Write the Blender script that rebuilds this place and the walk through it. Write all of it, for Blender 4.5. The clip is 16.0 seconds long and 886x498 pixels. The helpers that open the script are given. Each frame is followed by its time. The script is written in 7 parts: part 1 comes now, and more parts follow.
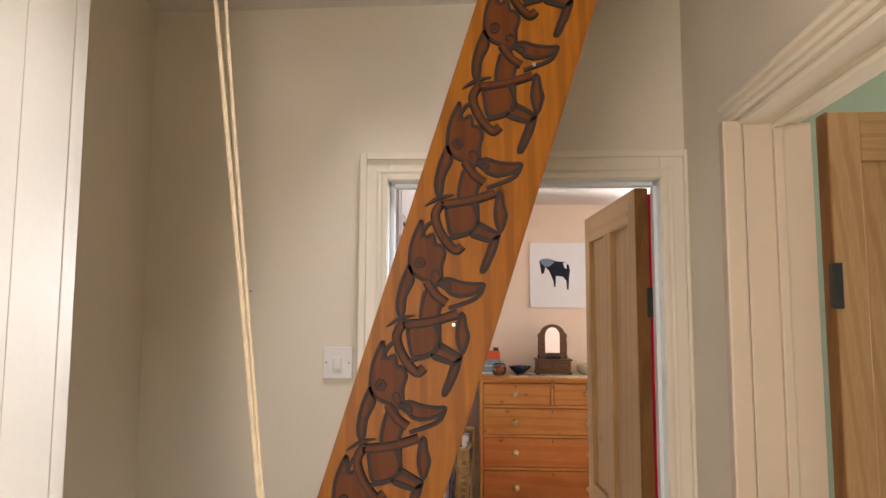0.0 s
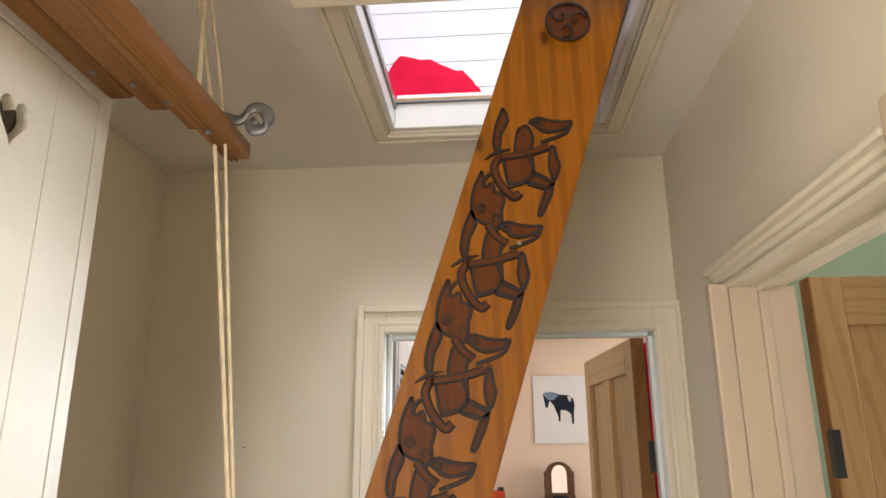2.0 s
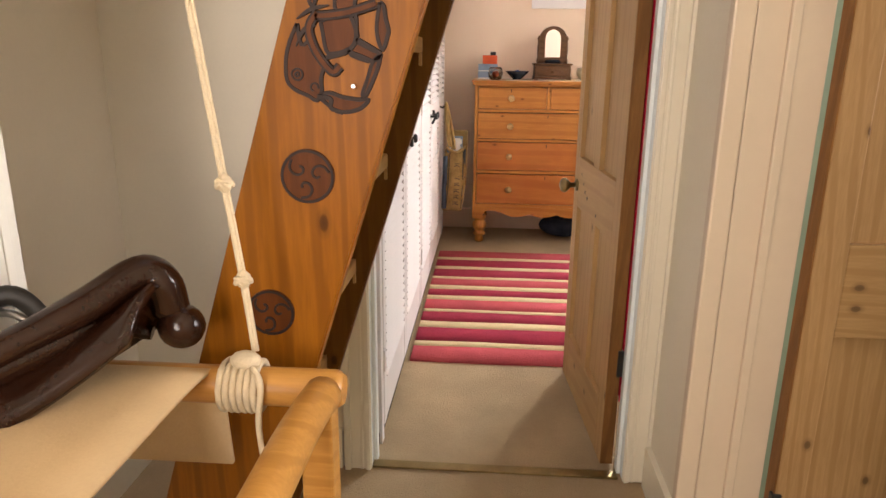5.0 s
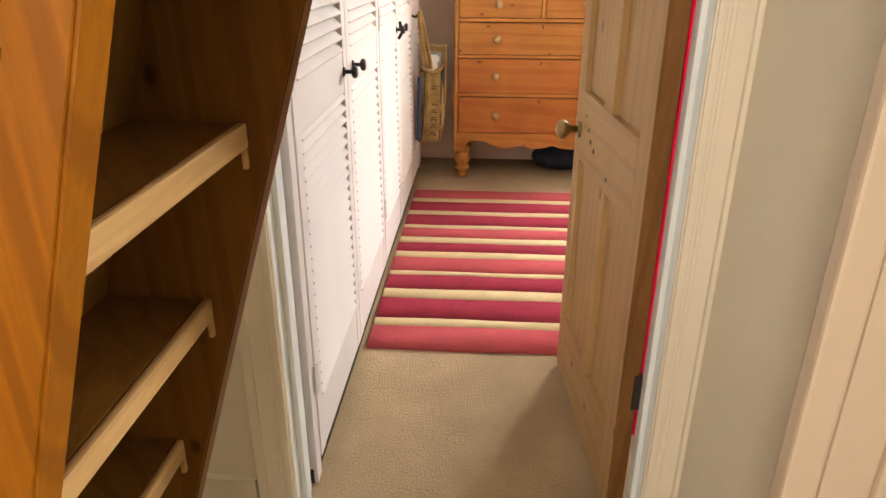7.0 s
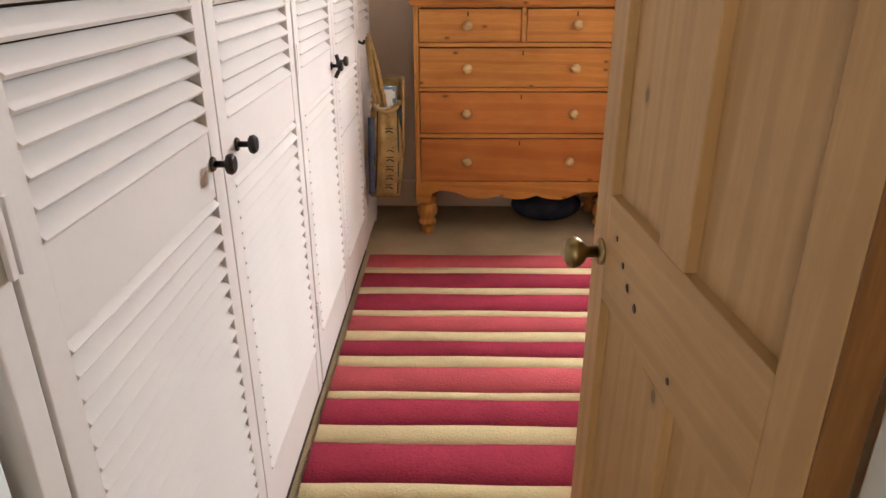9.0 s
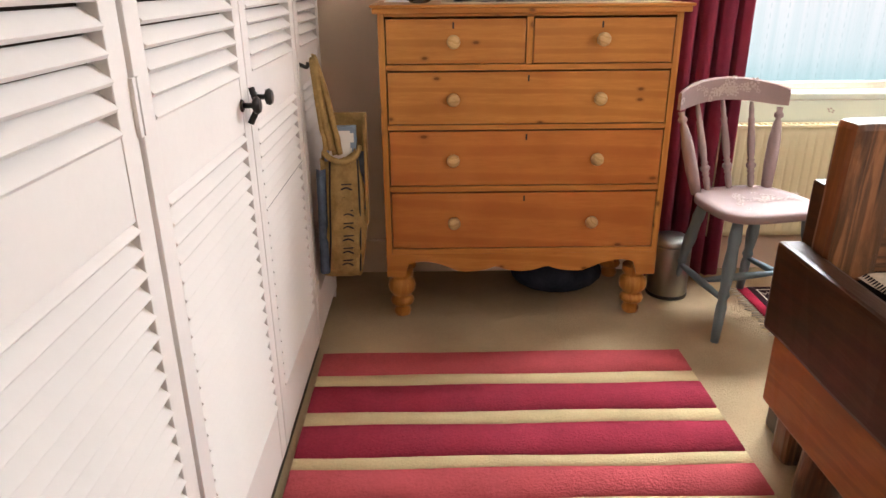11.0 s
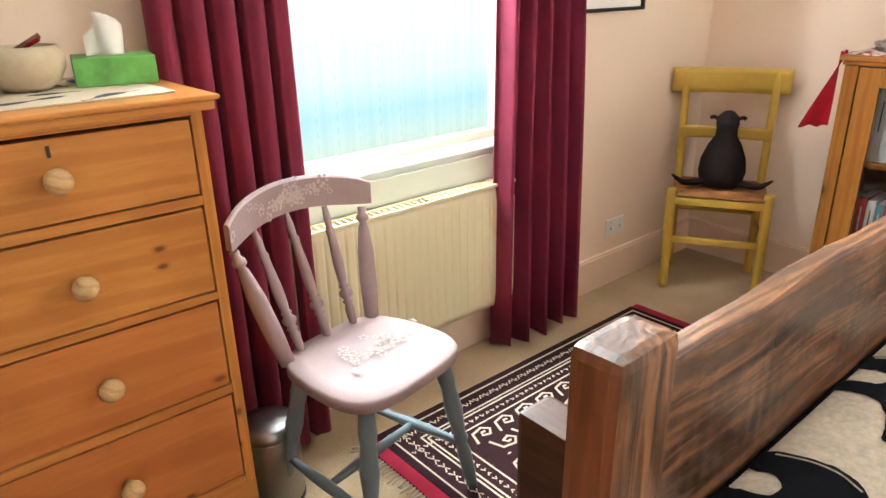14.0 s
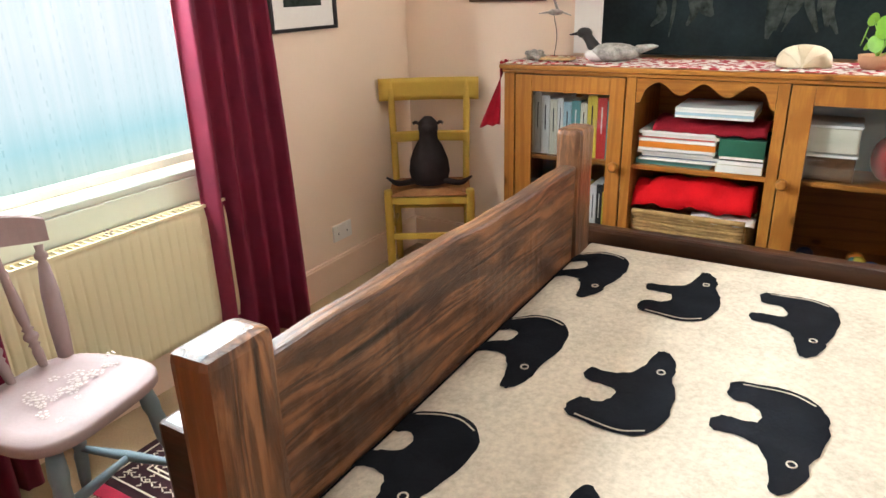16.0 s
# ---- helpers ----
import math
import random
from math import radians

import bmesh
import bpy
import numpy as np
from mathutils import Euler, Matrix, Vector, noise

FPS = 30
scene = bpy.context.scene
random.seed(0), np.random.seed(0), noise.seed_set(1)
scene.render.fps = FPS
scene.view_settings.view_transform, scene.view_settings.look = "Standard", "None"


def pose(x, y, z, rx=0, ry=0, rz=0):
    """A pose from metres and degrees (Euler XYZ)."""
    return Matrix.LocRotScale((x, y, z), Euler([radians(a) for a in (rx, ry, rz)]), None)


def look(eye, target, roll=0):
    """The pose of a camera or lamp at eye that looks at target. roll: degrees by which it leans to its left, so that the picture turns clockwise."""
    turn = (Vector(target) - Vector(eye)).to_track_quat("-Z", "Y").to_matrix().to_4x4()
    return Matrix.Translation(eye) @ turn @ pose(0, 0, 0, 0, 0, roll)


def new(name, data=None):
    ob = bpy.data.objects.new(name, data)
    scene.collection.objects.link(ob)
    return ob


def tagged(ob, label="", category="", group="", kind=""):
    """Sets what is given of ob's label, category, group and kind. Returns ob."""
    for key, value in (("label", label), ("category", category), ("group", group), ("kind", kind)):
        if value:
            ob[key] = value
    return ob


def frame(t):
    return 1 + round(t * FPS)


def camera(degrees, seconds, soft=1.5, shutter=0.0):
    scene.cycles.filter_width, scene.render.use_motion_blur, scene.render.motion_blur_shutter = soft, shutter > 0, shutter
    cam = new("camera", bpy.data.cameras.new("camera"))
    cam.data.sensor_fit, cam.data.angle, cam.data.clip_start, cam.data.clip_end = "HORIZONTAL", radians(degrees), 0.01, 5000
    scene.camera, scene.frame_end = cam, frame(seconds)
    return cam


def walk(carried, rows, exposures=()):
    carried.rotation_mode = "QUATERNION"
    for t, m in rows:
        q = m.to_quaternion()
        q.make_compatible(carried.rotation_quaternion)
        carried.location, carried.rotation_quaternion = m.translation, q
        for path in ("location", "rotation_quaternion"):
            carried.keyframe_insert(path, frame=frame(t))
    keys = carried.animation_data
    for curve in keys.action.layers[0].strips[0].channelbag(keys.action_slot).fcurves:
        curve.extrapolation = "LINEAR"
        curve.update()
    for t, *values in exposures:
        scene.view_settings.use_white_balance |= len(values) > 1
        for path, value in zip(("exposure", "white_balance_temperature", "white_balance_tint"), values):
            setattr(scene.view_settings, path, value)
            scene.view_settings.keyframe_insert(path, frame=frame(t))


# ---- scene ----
cam = camera(66.2, 16.0, 1.5, 0.0)
PATH = [
    (0, (-0.095, 0.052, 1.576), (-0.228, 2.038, 1.771), 0.2),
    (0.5, (-0.088, 0.048, 1.61), (-0.226, 2.021, 1.911), 0.0),
    (1, (-0.072, 0.036, 1.64), (-0.216, 1.988, 2.051), -0.2),
    (1.5, (-0.064, 0.025, 1.656), (-0.21, 1.959, 2.145), -0.3),
    (2, (-0.067, 0.016, 1.665), (-0.208, 1.936, 2.208), -0.3),
    (2.5, (-0.068, 0.012, 1.672), (-0.202, 1.919, 2.261), -0.5),
    (3, (-0.068, 0.014, 1.664), (-0.199, 1.921, 2.25), -0.5),
    (3.5, (-0.064, 0.037, 1.580), (-0.204, 1.981, 2.028), -0.3),
    (4, (-0.052, 0.072, 1.447), (-0.198, 2.066, 1.476), 0.0),
    (4.5, (-0.049, 0.110, 1.359), (-0.187, 2.080, 1.044), 0.6),
    (4.7, (-0.045, 0.114, 1.327), (-0.181, 2.065, 0.907), 0.7),
    (6.8, (0.02, 0.75, 1.268), (-0.094, 2.581, 0.47), 0.2),
    (7, (0.029, 0.833, 1.286), (-0.083, 2.665, 0.491), 0.2),
    (7.5, (0.078, 1.09, 1.286), (-0.024, 2.924, 0.493), -0.1),
    (8, (0.106, 1.404, 1.29), (0.014, 3.237, 0.495), 0.0),
    (8.5, (0.059, 1.539, 1.313), (-0.018, 3.377, 0.529), 0.1),
    (8.7, (0.052, 1.581, 1.311), (-0.005, 3.421, 0.529), -0.1),
    (10.8, (0.01, 2.504, 1.2), (0.008, 4.358, 0.45), -0.3),
    (11, (0.023, 2.569, 1.218), (0.047, 4.428, 0.483), -0.4),
    (11.5, (0.022, 2.795, 1.284), (0.182, 4.65, 0.551), -0.3),
    (12, (0.091, 3.063, 1.299), (0.443, 4.889, 0.561), -0.6),
    (12.5, (0.165, 3.226, 1.307), (0.797, 4.978, 0.576), -0.9),
    (13, (0.208, 3.367, 1.319), (1.011, 5.046, 0.588), -0.9),
    (13.5, (0.282, 3.583, 1.332), (1.231, 5.187, 0.607), -1.2),
    (14, (0.37, 3.653, 1.326), (1.569, 5.078, 0.597), -1.2),
    (14.5, (0.419, 3.641, 1.322), (1.805, 4.885, 0.594), -1.6),
    (15, (0.463, 3.615, 1.313), (1.951, 4.735, 0.584), -1.7),
    (15.5, (0.478, 3.537, 1.337), (2.04, 4.555, 0.612), -1.6),
    (16, (0.451, 3.369, 1.368), (2.048, 4.332, 0.646), -1.7),
]
EXPOSURES = [
    (0.0, -0.05, 6500, 20), (2.5, 0.0, 6200, 11), (3.5, 0.0, 6000, 8), (4.5, 0.2, 6500, 20), (7.0, 0.46, 7000, 18), (8.0, 0.12, 6950, 20), (8.7, 0.05, 6600, 18),
    (11.0, 0.02, 6500, 16), (12.0, 0.1, 6800, 16), (13.0, 0.38, 6450, 10), (14.5, 0.2, 6200, 10), (16.0, 0.02, 6200, 10),
]
walk(cam, [(t, look(eye, target, roll)) for t, eye, target, roll in PATH], EXPOSURES)
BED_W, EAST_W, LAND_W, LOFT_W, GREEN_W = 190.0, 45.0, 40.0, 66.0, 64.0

# ---- world, light ----
world = bpy.data.worlds.new("world")
scene.world = world
world.use_nodes = True
wn, wl = world.node_tree.nodes, world.node_tree.links
sky = wn.new("ShaderNodeTexSky")
sky.sky_type, sky.sun_disc, sky.sun_elevation, sky.sun_rotation = "NISHITA", False, radians(38), radians(20)
wl.new(sky.outputs[0], wn["Background"].inputs[0])
wn["Background"].inputs[1].default_value = 0.12


def area(name, m, sx, sy, watts, colour):
    la = bpy.data.lights.new(name, "AREA")
    la.shape, la.size, la.size_y, la.energy, la.color = "RECTANGLE", sx, sy, watts, colour
    ob = new(name, la)
    ob.matrix_world = m
    return ob


# daylight standing in the window openings; all but the north one are unseen, assumed
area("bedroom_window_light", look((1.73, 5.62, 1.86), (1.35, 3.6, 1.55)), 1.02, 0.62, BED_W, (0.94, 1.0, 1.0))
# added fill from an unseen east opening, turned towards the north wall
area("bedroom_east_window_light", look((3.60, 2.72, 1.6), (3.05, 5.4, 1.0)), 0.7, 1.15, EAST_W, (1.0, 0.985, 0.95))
# added daylight for the landing, from an assumed opening out of view
area("landing_window_light", look((-0.62, -1.0, 1.5), (0.49, 0.55, 2.0)), 0.8, 1.3, LAND_W, (1.0, 0.93, 0.81))
# skylight added out of view to brighten the loft and the walls below
area("loft_skylight_light", look((0.6, 0.6, 4.55), (-0.25, 1.65, 2.7)), 0.9, 0.9, LOFT_W, (0.97, 0.98, 1.0))
area("green_room_window_light", look((2.75, 1.32, 1.5), (-0.7, 0.95, 1.3)), 0.75, 1.1, GREEN_W, (0.97, 0.98, 0.96))

# ---- materials ----


def mat(name, rough=0.6, metal=0.0):
    m = bpy.data.materials.new(name)
    m.use_nodes = True
    nt = m.node_tree
    b = nt.nodes["Principled BSDF"]
    b.inputs["Roughness"].default_value, b.inputs["Metallic"].default_value = rough, metal
    return m, nt.nodes, nt.links, b


def coords(n, l, scale=(1, 1, 1)):
    tc, mp = n.new("ShaderNodeTexCoord"), n.new("ShaderNodeMapping")
    mp.inputs["Scale"].default_value = scale
    l.new(tc.outputs["Object"], mp.inputs["Vector"])
    return mp.outputs[0]


def ramp(n, l, fac, stops):
    r = n.new("ShaderNodeValToRGB")
    while len(r.color_ramp.elements) < len(stops):
        r.color_ramp.elements.new(0.5)
    for e, (p, c) in zip(r.color_ramp.elements, stops):
        e.position, e.color = p, (*c, 1)
    l.new(fac, r.inputs[0])
    return r.outputs[0]


def noise_tex(n, l, vec, scale, detail=4, rough=0.55):
    t = n.new("ShaderNodeTexNoise")
    t.inputs["Scale"].default_value, t.inputs["Detail"].default_value, t.inputs["Roughness"].default_value = scale, detail, rough
    l.new(vec, t.inputs["Vector"])
    return t.outputs[0]


def mixed(n, l, fac, a, b, mode="MIX"):
    m = n.new("ShaderNodeMix")
    m.data_type, m.blend_type = "RGBA", mode
    for sock, v in ((m.inputs[0], fac), (m.inputs[6], a), (m.inputs[7], b)):
        if isinstance(v, (int, float)):
            sock.default_value = v
        elif isinstance(v, tuple):
            sock.default_value = (*v, 1)
        else:
            l.new(v, sock)
    return m.outputs[2]


def bump(n, l, b, height, strength, dist=0.002):
    bp = n.new("ShaderNodeBump")
    bp.inputs["Strength"].default_value, bp.inputs["Distance"].default_value = strength, dist
    l.new(height, bp.inputs["Height"])
    l.new(bp.outputs[0], b.inputs["Normal"])


def plain(name, colour, var=0.12, big=2.5, fine=60, rough=0.6, relief=0.15, dist=0.002, metal=0.0, fleck=0.25):
    """A painted or cloth-like surface: broad stains, fine grain, slight relief."""
    m, n, l, b = mat(name, rough, metal)
    v = coords(n, l)
    dark = tuple(c * (1 - var) for c in colour)
    light = tuple(min(1, c * (1 + var * 0.6)) for c in colour)
    c1 = ramp(n, l, noise_tex(n, l, v, big, 5), [(0.3, dark), (0.7, light)])
    f = noise_tex(n, l, v, fine, 4, 0.6)
    c2 = mixed(n, l, fleck, c1, ramp(n, l, f, [(0.3, dark), (0.7, light)]))
    l.new(c2, b.inputs["Base Color"])
    b.inputs["Specular IOR Level"].default_value = 0.35 if rough < 0.78 else 0.03
    bump(n, l, b, f, relief, dist)
    return m


def wood(name, light, dark, grain=(12, 12, 1.2), rough=0.4, knots=True, relief=0.25, coat=0.0, stain=0.25, ks=None, spec=0.2, rings=0.8, gate=0.52):
    """Boards with long grain, broad colour drift and knots; the grain runs along the axis of the smallest factor."""
    m, n, l, b = mat(name, rough)
    v = coords(n, l, grain)
    warp = noise_tex(n, l, v, 1.3, 3)
    info = n.new("ShaderNodeObjectInfo")
    add = n.new("ShaderNodeVectorMath")
    add.operation = "MULTIPLY_ADD"
    l.new(info.outputs["Random"], add.inputs[0])
    add.inputs[1].default_value = (7.0, 5.0, 3.0)
    l.new(v, add.inputs[2])
    w = n.new("ShaderNodeTexWave")
    w.wave_type, w.rings_direction = "RINGS", "SPHERICAL"
    w.inputs["Scale"].default_value, w.inputs["Distortion"].default_value, w.inputs["Detail"].default_value = rings, 7.0, 4.0
    l.new(add.outputs[0], w.inputs["Vector"])
    mid = tuple((a + c) / 2 for a, c in zip(light, dark))
    c1 = ramp(n, l, w.outputs["Fac"], [(0.1, tuple(0.55 * a + 0.45 * c for a, c in zip(dark, mid))), (0.4, light), (0.9, tuple(0.4 * a + 0.6 * c for a, c in zip(mid, light)))])
    fine = noise_tex(n, l, coords(n, l, tuple(g * 9 for g in grain)), 1.5, 4, 0.65)
    c2 = mixed(n, l, ramp(n, l, fine, [(0.35, (0.55,) * 3), (0.65, (0.0,) * 3)]), c1, dark)
    c3 = mixed(n, l, stain, c2, ramp(n, l, noise_tex(n, l, coords(n, l), 3.0, 4), [(0.3, dark), (0.7, light)]))
    if knots:
        k = n.new("ShaderNodeTexVoronoi")
        k.inputs["Scale"].default_value, k.inputs["Randomness"].default_value = 1.0, 1.0
        kg = ks or tuple(5.5 if g == max(grain) else 3.0 for g in grain)
        kv = coords(n, l, kg)
        if ks:
            k.voronoi_dimensions = "2D"
            sp, cb = n.new("ShaderNodeSeparateXYZ"), n.new("ShaderNodeCombineXYZ")
            far = n.new("ShaderNodeVectorMath")
            far.operation = "MULTIPLY_ADD"
            l.new(info.outputs["Random"], far.inputs[0])
            far.inputs[1].default_value = (9.0, 9.0, 9.0)
            l.new(kv, far.inputs[2])
            l.new(far.outputs[0], sp.inputs[0])
            a, c = (i for i in range(3) if i != ks.index(min(ks)))
            l.new(sp.outputs[a], cb.inputs[0])
            l.new(sp.outputs[c], cb.inputs[1])
            kv = cb.outputs[0]
        l.new(kv, k.inputs["Vector"])
        kc = ramp(n, l, k.outputs["Distance"], [(0.0, (0.95,) * 3), (0.045, (0.85,) * 3), (0.065, (0.35,) * 3), (0.12, (0,) * 3)])
        if ks:
            gt, tint = n.new("ShaderNodeMath"), n.new("ShaderNodeSeparateColor")
            gt.operation = "GREATER_THAN"
            gt.inputs[1].default_value = gate
            l.new(k.outputs["Color"], tint.inputs[0])
            l.new(tint.outputs[0], gt.inputs[0])
            kc = mixed(n, l, 1.0, kc, gt.outputs[0], "MULTIPLY")
        c3 = mixed(n, l, kc, c3, tuple(c * 0.4 for c in dark))
    l.new(c3, b.inputs["Base Color"])
    b.inputs["Specular IOR Level"].default_value = spec
    b.inputs["Coat Weight"].default_value = coat
    b.inputs["Coat Roughness"].default_value = 0.25
    bump(n, l, b, fine, relief, 0.0015)
    return m


WALL = plain("landing_wall_paint", (0.75, 0.685, 0.555), 0.06, 1.6, 90, 0.75, 0.25, 0.002)
CEIL = plain("ceiling_paint", (0.78, 0.74, 0.68), 0.04, 1.2, 80, 0.8, 0.2, 0.002)
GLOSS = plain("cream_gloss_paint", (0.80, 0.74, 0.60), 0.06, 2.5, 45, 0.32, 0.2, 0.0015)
# cream gloss with shade put into the colour, for the side doorway's uprights
JAMBP = plain("shaded_cream_gloss_paint", (0.60, 0.49, 0.37), 0.07, 2.5, 45, 0.4, 0.2, 0.0015)
WHITE = plain("white_gloss_paint", (0.84, 0.83, 0.79), 0.05, 3.0, 50, 0.3, 0.2, 0.0015)
# white gloss tinted blue: cool window light put into the jamb colour
SKYLIT_W = plain("skylit_white_gloss", (0.82, 0.88, 0.88), 0.05, 3.0, 50, 0.3, 0.25, 0.0015)
PINKW = plain("pink_cream_wall_paint", (0.80, 0.645, 0.505), 0.05, 1.4, 90, 0.75, 0.2, 0.002)
SKIRT = plain("pink_cream_gloss_paint", (0.79, 0.60, 0.46), 0.05, 2.0, 60, 0.4, 0.2, 0.0015)
LOUVRE = plain("louvre_white_paint", (0.74, 0.69, 0.665), 0.05, 3.0, 60, 0.8, 0.2, 0.0012)
CUPB = plain("cupboard_cream_paint", (0.80, 0.77, 0.68), 0.06, 2.5, 50, 0.4, 0.3, 0.0015)
GREENW = plain("green_wall_paint", (0.22, 0.27, 0.18), 0.06, 1.5, 80, 0.7, 0.2, 0.002)
LOFTW = plain("white_boarding_paint", (0.85, 0.83, 0.84), 0.03, 2.0, 60, 0.5, 0.15, 0.0015)
CARPET = plain("beige_carpet_pile", (0.42, 0.31, 0.19), 0.24, 3.0, 170, 0.95, 0.9, 0.006)
PINE = wood("honey_pine", (0.57, 0.255, 0.062), (0.33, 0.115, 0.024), (0.9, 9, 9), 0.36, True, 0.2, 0.06, 0.45, ks=(6.0, 0.5, 11.0), rings=0.5, gate=0.66)
PINE_R = wood("reddish_honey_pine", (0.54, 0.205, 0.052), (0.34, 0.105, 0.024), (0.9, 9, 9), 0.36, True, 0.2, 0.06, 0.5, ks=(5.0, 0.5, 10.0), rings=0.4, gate=0.74)
PINE_V = wood("honey_pine_upright", (0.57, 0.26, 0.06), (0.36, 0.133, 0.027), (12, 12, 1.3), 0.36, True, 0.2, 0.06, 0.3, ks=(9.0, 0.5, 6.0))
KNOBW = wood("pale_turned_wood", (0.62, 0.42, 0.20), (0.40, 0.24, 0.09), (20, 20, 20), 0.4, False, 0.2, 0.2, 0.2)
STRIP = wood("stripped_pine", (0.50, 0.32, 0.145), (0.36, 0.21, 0.085), (11, 11, 0.9), 0.5, True, 0.3, 0.0, 0.4, rings=0.45, ks=(7.0, 0.6, 5.0), gate=0.78)
STRIP_X = wood("stripped_pine_cross", (0.49, 0.315, 0.14), (0.35, 0.205, 0.083), (0.9, 11, 11), 0.5, True, 0.3, 0.0, 0.4, rings=0.45, ks=(5.0, 0.6, 7.0), gate=0.78)
STRIP_O = wood("orange_stripped_pine", (0.36, 0.215, 0.095), (0.24, 0.13, 0.05), (14, 14, 1.3), 0.5, True, 0.3, 0.0, 0.3, ks=(9.0, 0.6, 6.0))
STRIP_OX = wood("orange_stripped_pine_cross", (0.35, 0.21, 0.09), (0.235, 0.127, 0.048), (1.3, 14, 14), 0.5, True, 0.3, 0.0, 0.3, ks=(6.0, 0.6, 9.0))
DOOREDGE = wood("dark_door_edge", (0.26, 0.12, 0.035), (0.12, 0.05, 0.015), (14, 14, 1.5), 0.5, False, 0.4, 0.0, 0.4)
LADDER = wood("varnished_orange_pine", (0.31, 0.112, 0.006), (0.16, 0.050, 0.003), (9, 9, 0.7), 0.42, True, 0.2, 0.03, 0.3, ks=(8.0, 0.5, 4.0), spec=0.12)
# darker version of the ladder pine, for its inner parts
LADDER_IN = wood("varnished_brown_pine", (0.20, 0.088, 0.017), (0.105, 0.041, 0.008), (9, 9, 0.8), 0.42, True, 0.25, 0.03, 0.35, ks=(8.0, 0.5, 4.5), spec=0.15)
TREADW = wood("pale_worn_tread", (0.55, 0.36, 0.15), (0.36, 0.2, 0.08), (11, 1.2, 11), 0.5, True, 0.3, 0.0, 0.3)
CARVE = wood("carved_stained_relief", (0.115, 0.034, 0.006), (0.07, 0.019, 0.003), (10, 10, 1.0), 0.45, False, 0.3, 0.0, 0.35, spec=0.12)
CARVE_D = plain("burnt_carving_line", (0.016, 0.005, 0.002), 0.2, 8, 60, 0.6, 0.2)


def beam(name, axis, light, dark, rough=0.4):
    """Old reclaimed timber: long uneven streaks, sooty patches, checks and knots. axis: direction of the grain."""
    m, n, l, b = mat(name, rough)
    g = tuple(0.8 if i == axis else 11.0 for i in range(3))
    v = coords(n, l, g)
    warp = n.new("ShaderNodeTexNoise")
    warp.inputs["Scale"].default_value, warp.inputs["Detail"].default_value = 0.8, 3
    l.new(v, warp.inputs["Vector"])
    add = n.new("ShaderNodeVectorMath")
    add.operation = "MULTIPLY_ADD"
    l.new(warp.outputs["Color"], add.inputs[0])
    add.inputs[1].default_value = (2.2, 2.2, 2.2)
    l.new(v, add.inputs[2])
    w = n.new("ShaderNodeTexWave")
    w.wave_type, w.rings_direction = "RINGS", "SPHERICAL"
    w.inputs["Scale"].default_value, w.inputs["Distortion"].default_value, w.inputs["Detail"].default_value, w.inputs["Detail Scale"].default_value = 1.1, 9.0, 5.0, 1.6
    l.new(add.outputs[0], w.inputs["Vector"])
    fine = noise_tex(n, l, add.outputs[0], 5.5, 9, 0.75)
    streak = mixed(n, l, 0.80, w.outputs["Fac"], fine)
    c1 = ramp(n, l, streak, [(0.26, dark), (0.46, tuple(0.6 * a + 0.4 * c for a, c in zip(dark, light))), (0.60, light), (0.80, tuple(a * 1.25 for a in light))])
    soot = ramp(n, l, noise_tex(n, l, coords(n, l, tuple(2.0 if i == axis else 5.0 for i in range(3))), 1.9, 6, 0.65), [(0.40, (0.8,) * 3), (0.56, (0.0,) * 3)])
    c2 = mixed(n, l, soot, c1, tuple(a * 1.1 for a in dark))
    check = ramp(n, l, noise_tex(n, l, coords(n, l, tuple(1.2 if i == axis else 32.0 for i in range(3))), 1.0, 3, 0.5), [(0.30, (0.9,) * 3), (0.37, (0.0,) * 3)])
    c3 = mixed(n, l, check, c2, tuple(a * 0.4 for a in dark))
    l.new(c3, b.inputs["Base Color"])
    b.inputs["Specular IOR Level"].default_value = 0.3
    b.inputs["Coat Weight"].default_value, b.inputs["Coat Roughness"].default_value = 0.35, 0.22
    bump(n, l, b, streak, 0.8, 0.004)
    return m


BEDW = beam("weathered_dark_timber", 0, (0.235, 0.105, 0.046), (0.028, 0.013, 0.009), 0.36)
BEDW_V = beam("weathered_dark_post_timber", 2, (0.27, 0.12, 0.05), (0.05, 0.022, 0.012), 0.36)
BEDW_Y = wood("dark_polished_rail_timber", (0.075, 0.028, 0.012), (0.022, 0.009, 0.005), (8, 1.0, 8), 0.32, True, 0.4, 0.3, 0.5)
BEDO = wood("orange_polished_timber", (0.36, 0.125, 0.03), (0.18, 0.06, 0.015), (9, 1.2, 9), 0.35, False, 0.3, 0.3, 0.4)
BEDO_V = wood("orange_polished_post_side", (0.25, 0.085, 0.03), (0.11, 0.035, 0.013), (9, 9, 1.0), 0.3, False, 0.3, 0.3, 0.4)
BOOKW = wood("antique_pine_bookcase", (0.44, 0.185, 0.035), (0.24, 0.085, 0.015), (12, 1.3, 12), 0.38, True, 0.2, 0.08, 0.3)
BOOKW_V = wood("antique_pine_stile", (0.44, 0.185, 0.035), (0.24, 0.085, 0.015), (12, 12, 1.3), 0.38, True, 0.2, 0.08, 0.3)
DARKW = wood("old_dark_mirror_wood", (0.16, 0.075, 0.03), (0.06, 0.027, 0.012), (3, 14, 14), 0.45, False, 0.5, 0.1, 0.4)
RACKW = wood("airer_lath_wood", (0.26, 0.12, 0.036), (0.15, 0.062, 0.018), (14, 1.2, 14), 0.5, True, 0.3, 0.0, 0.3)
RAILW = wood("orange_banister_wood", (0.55, 0.28, 0.07), (0.34, 0.15, 0.03), (1.2, 12, 12), 0.35, False, 0.2, 0.3, 0.3)
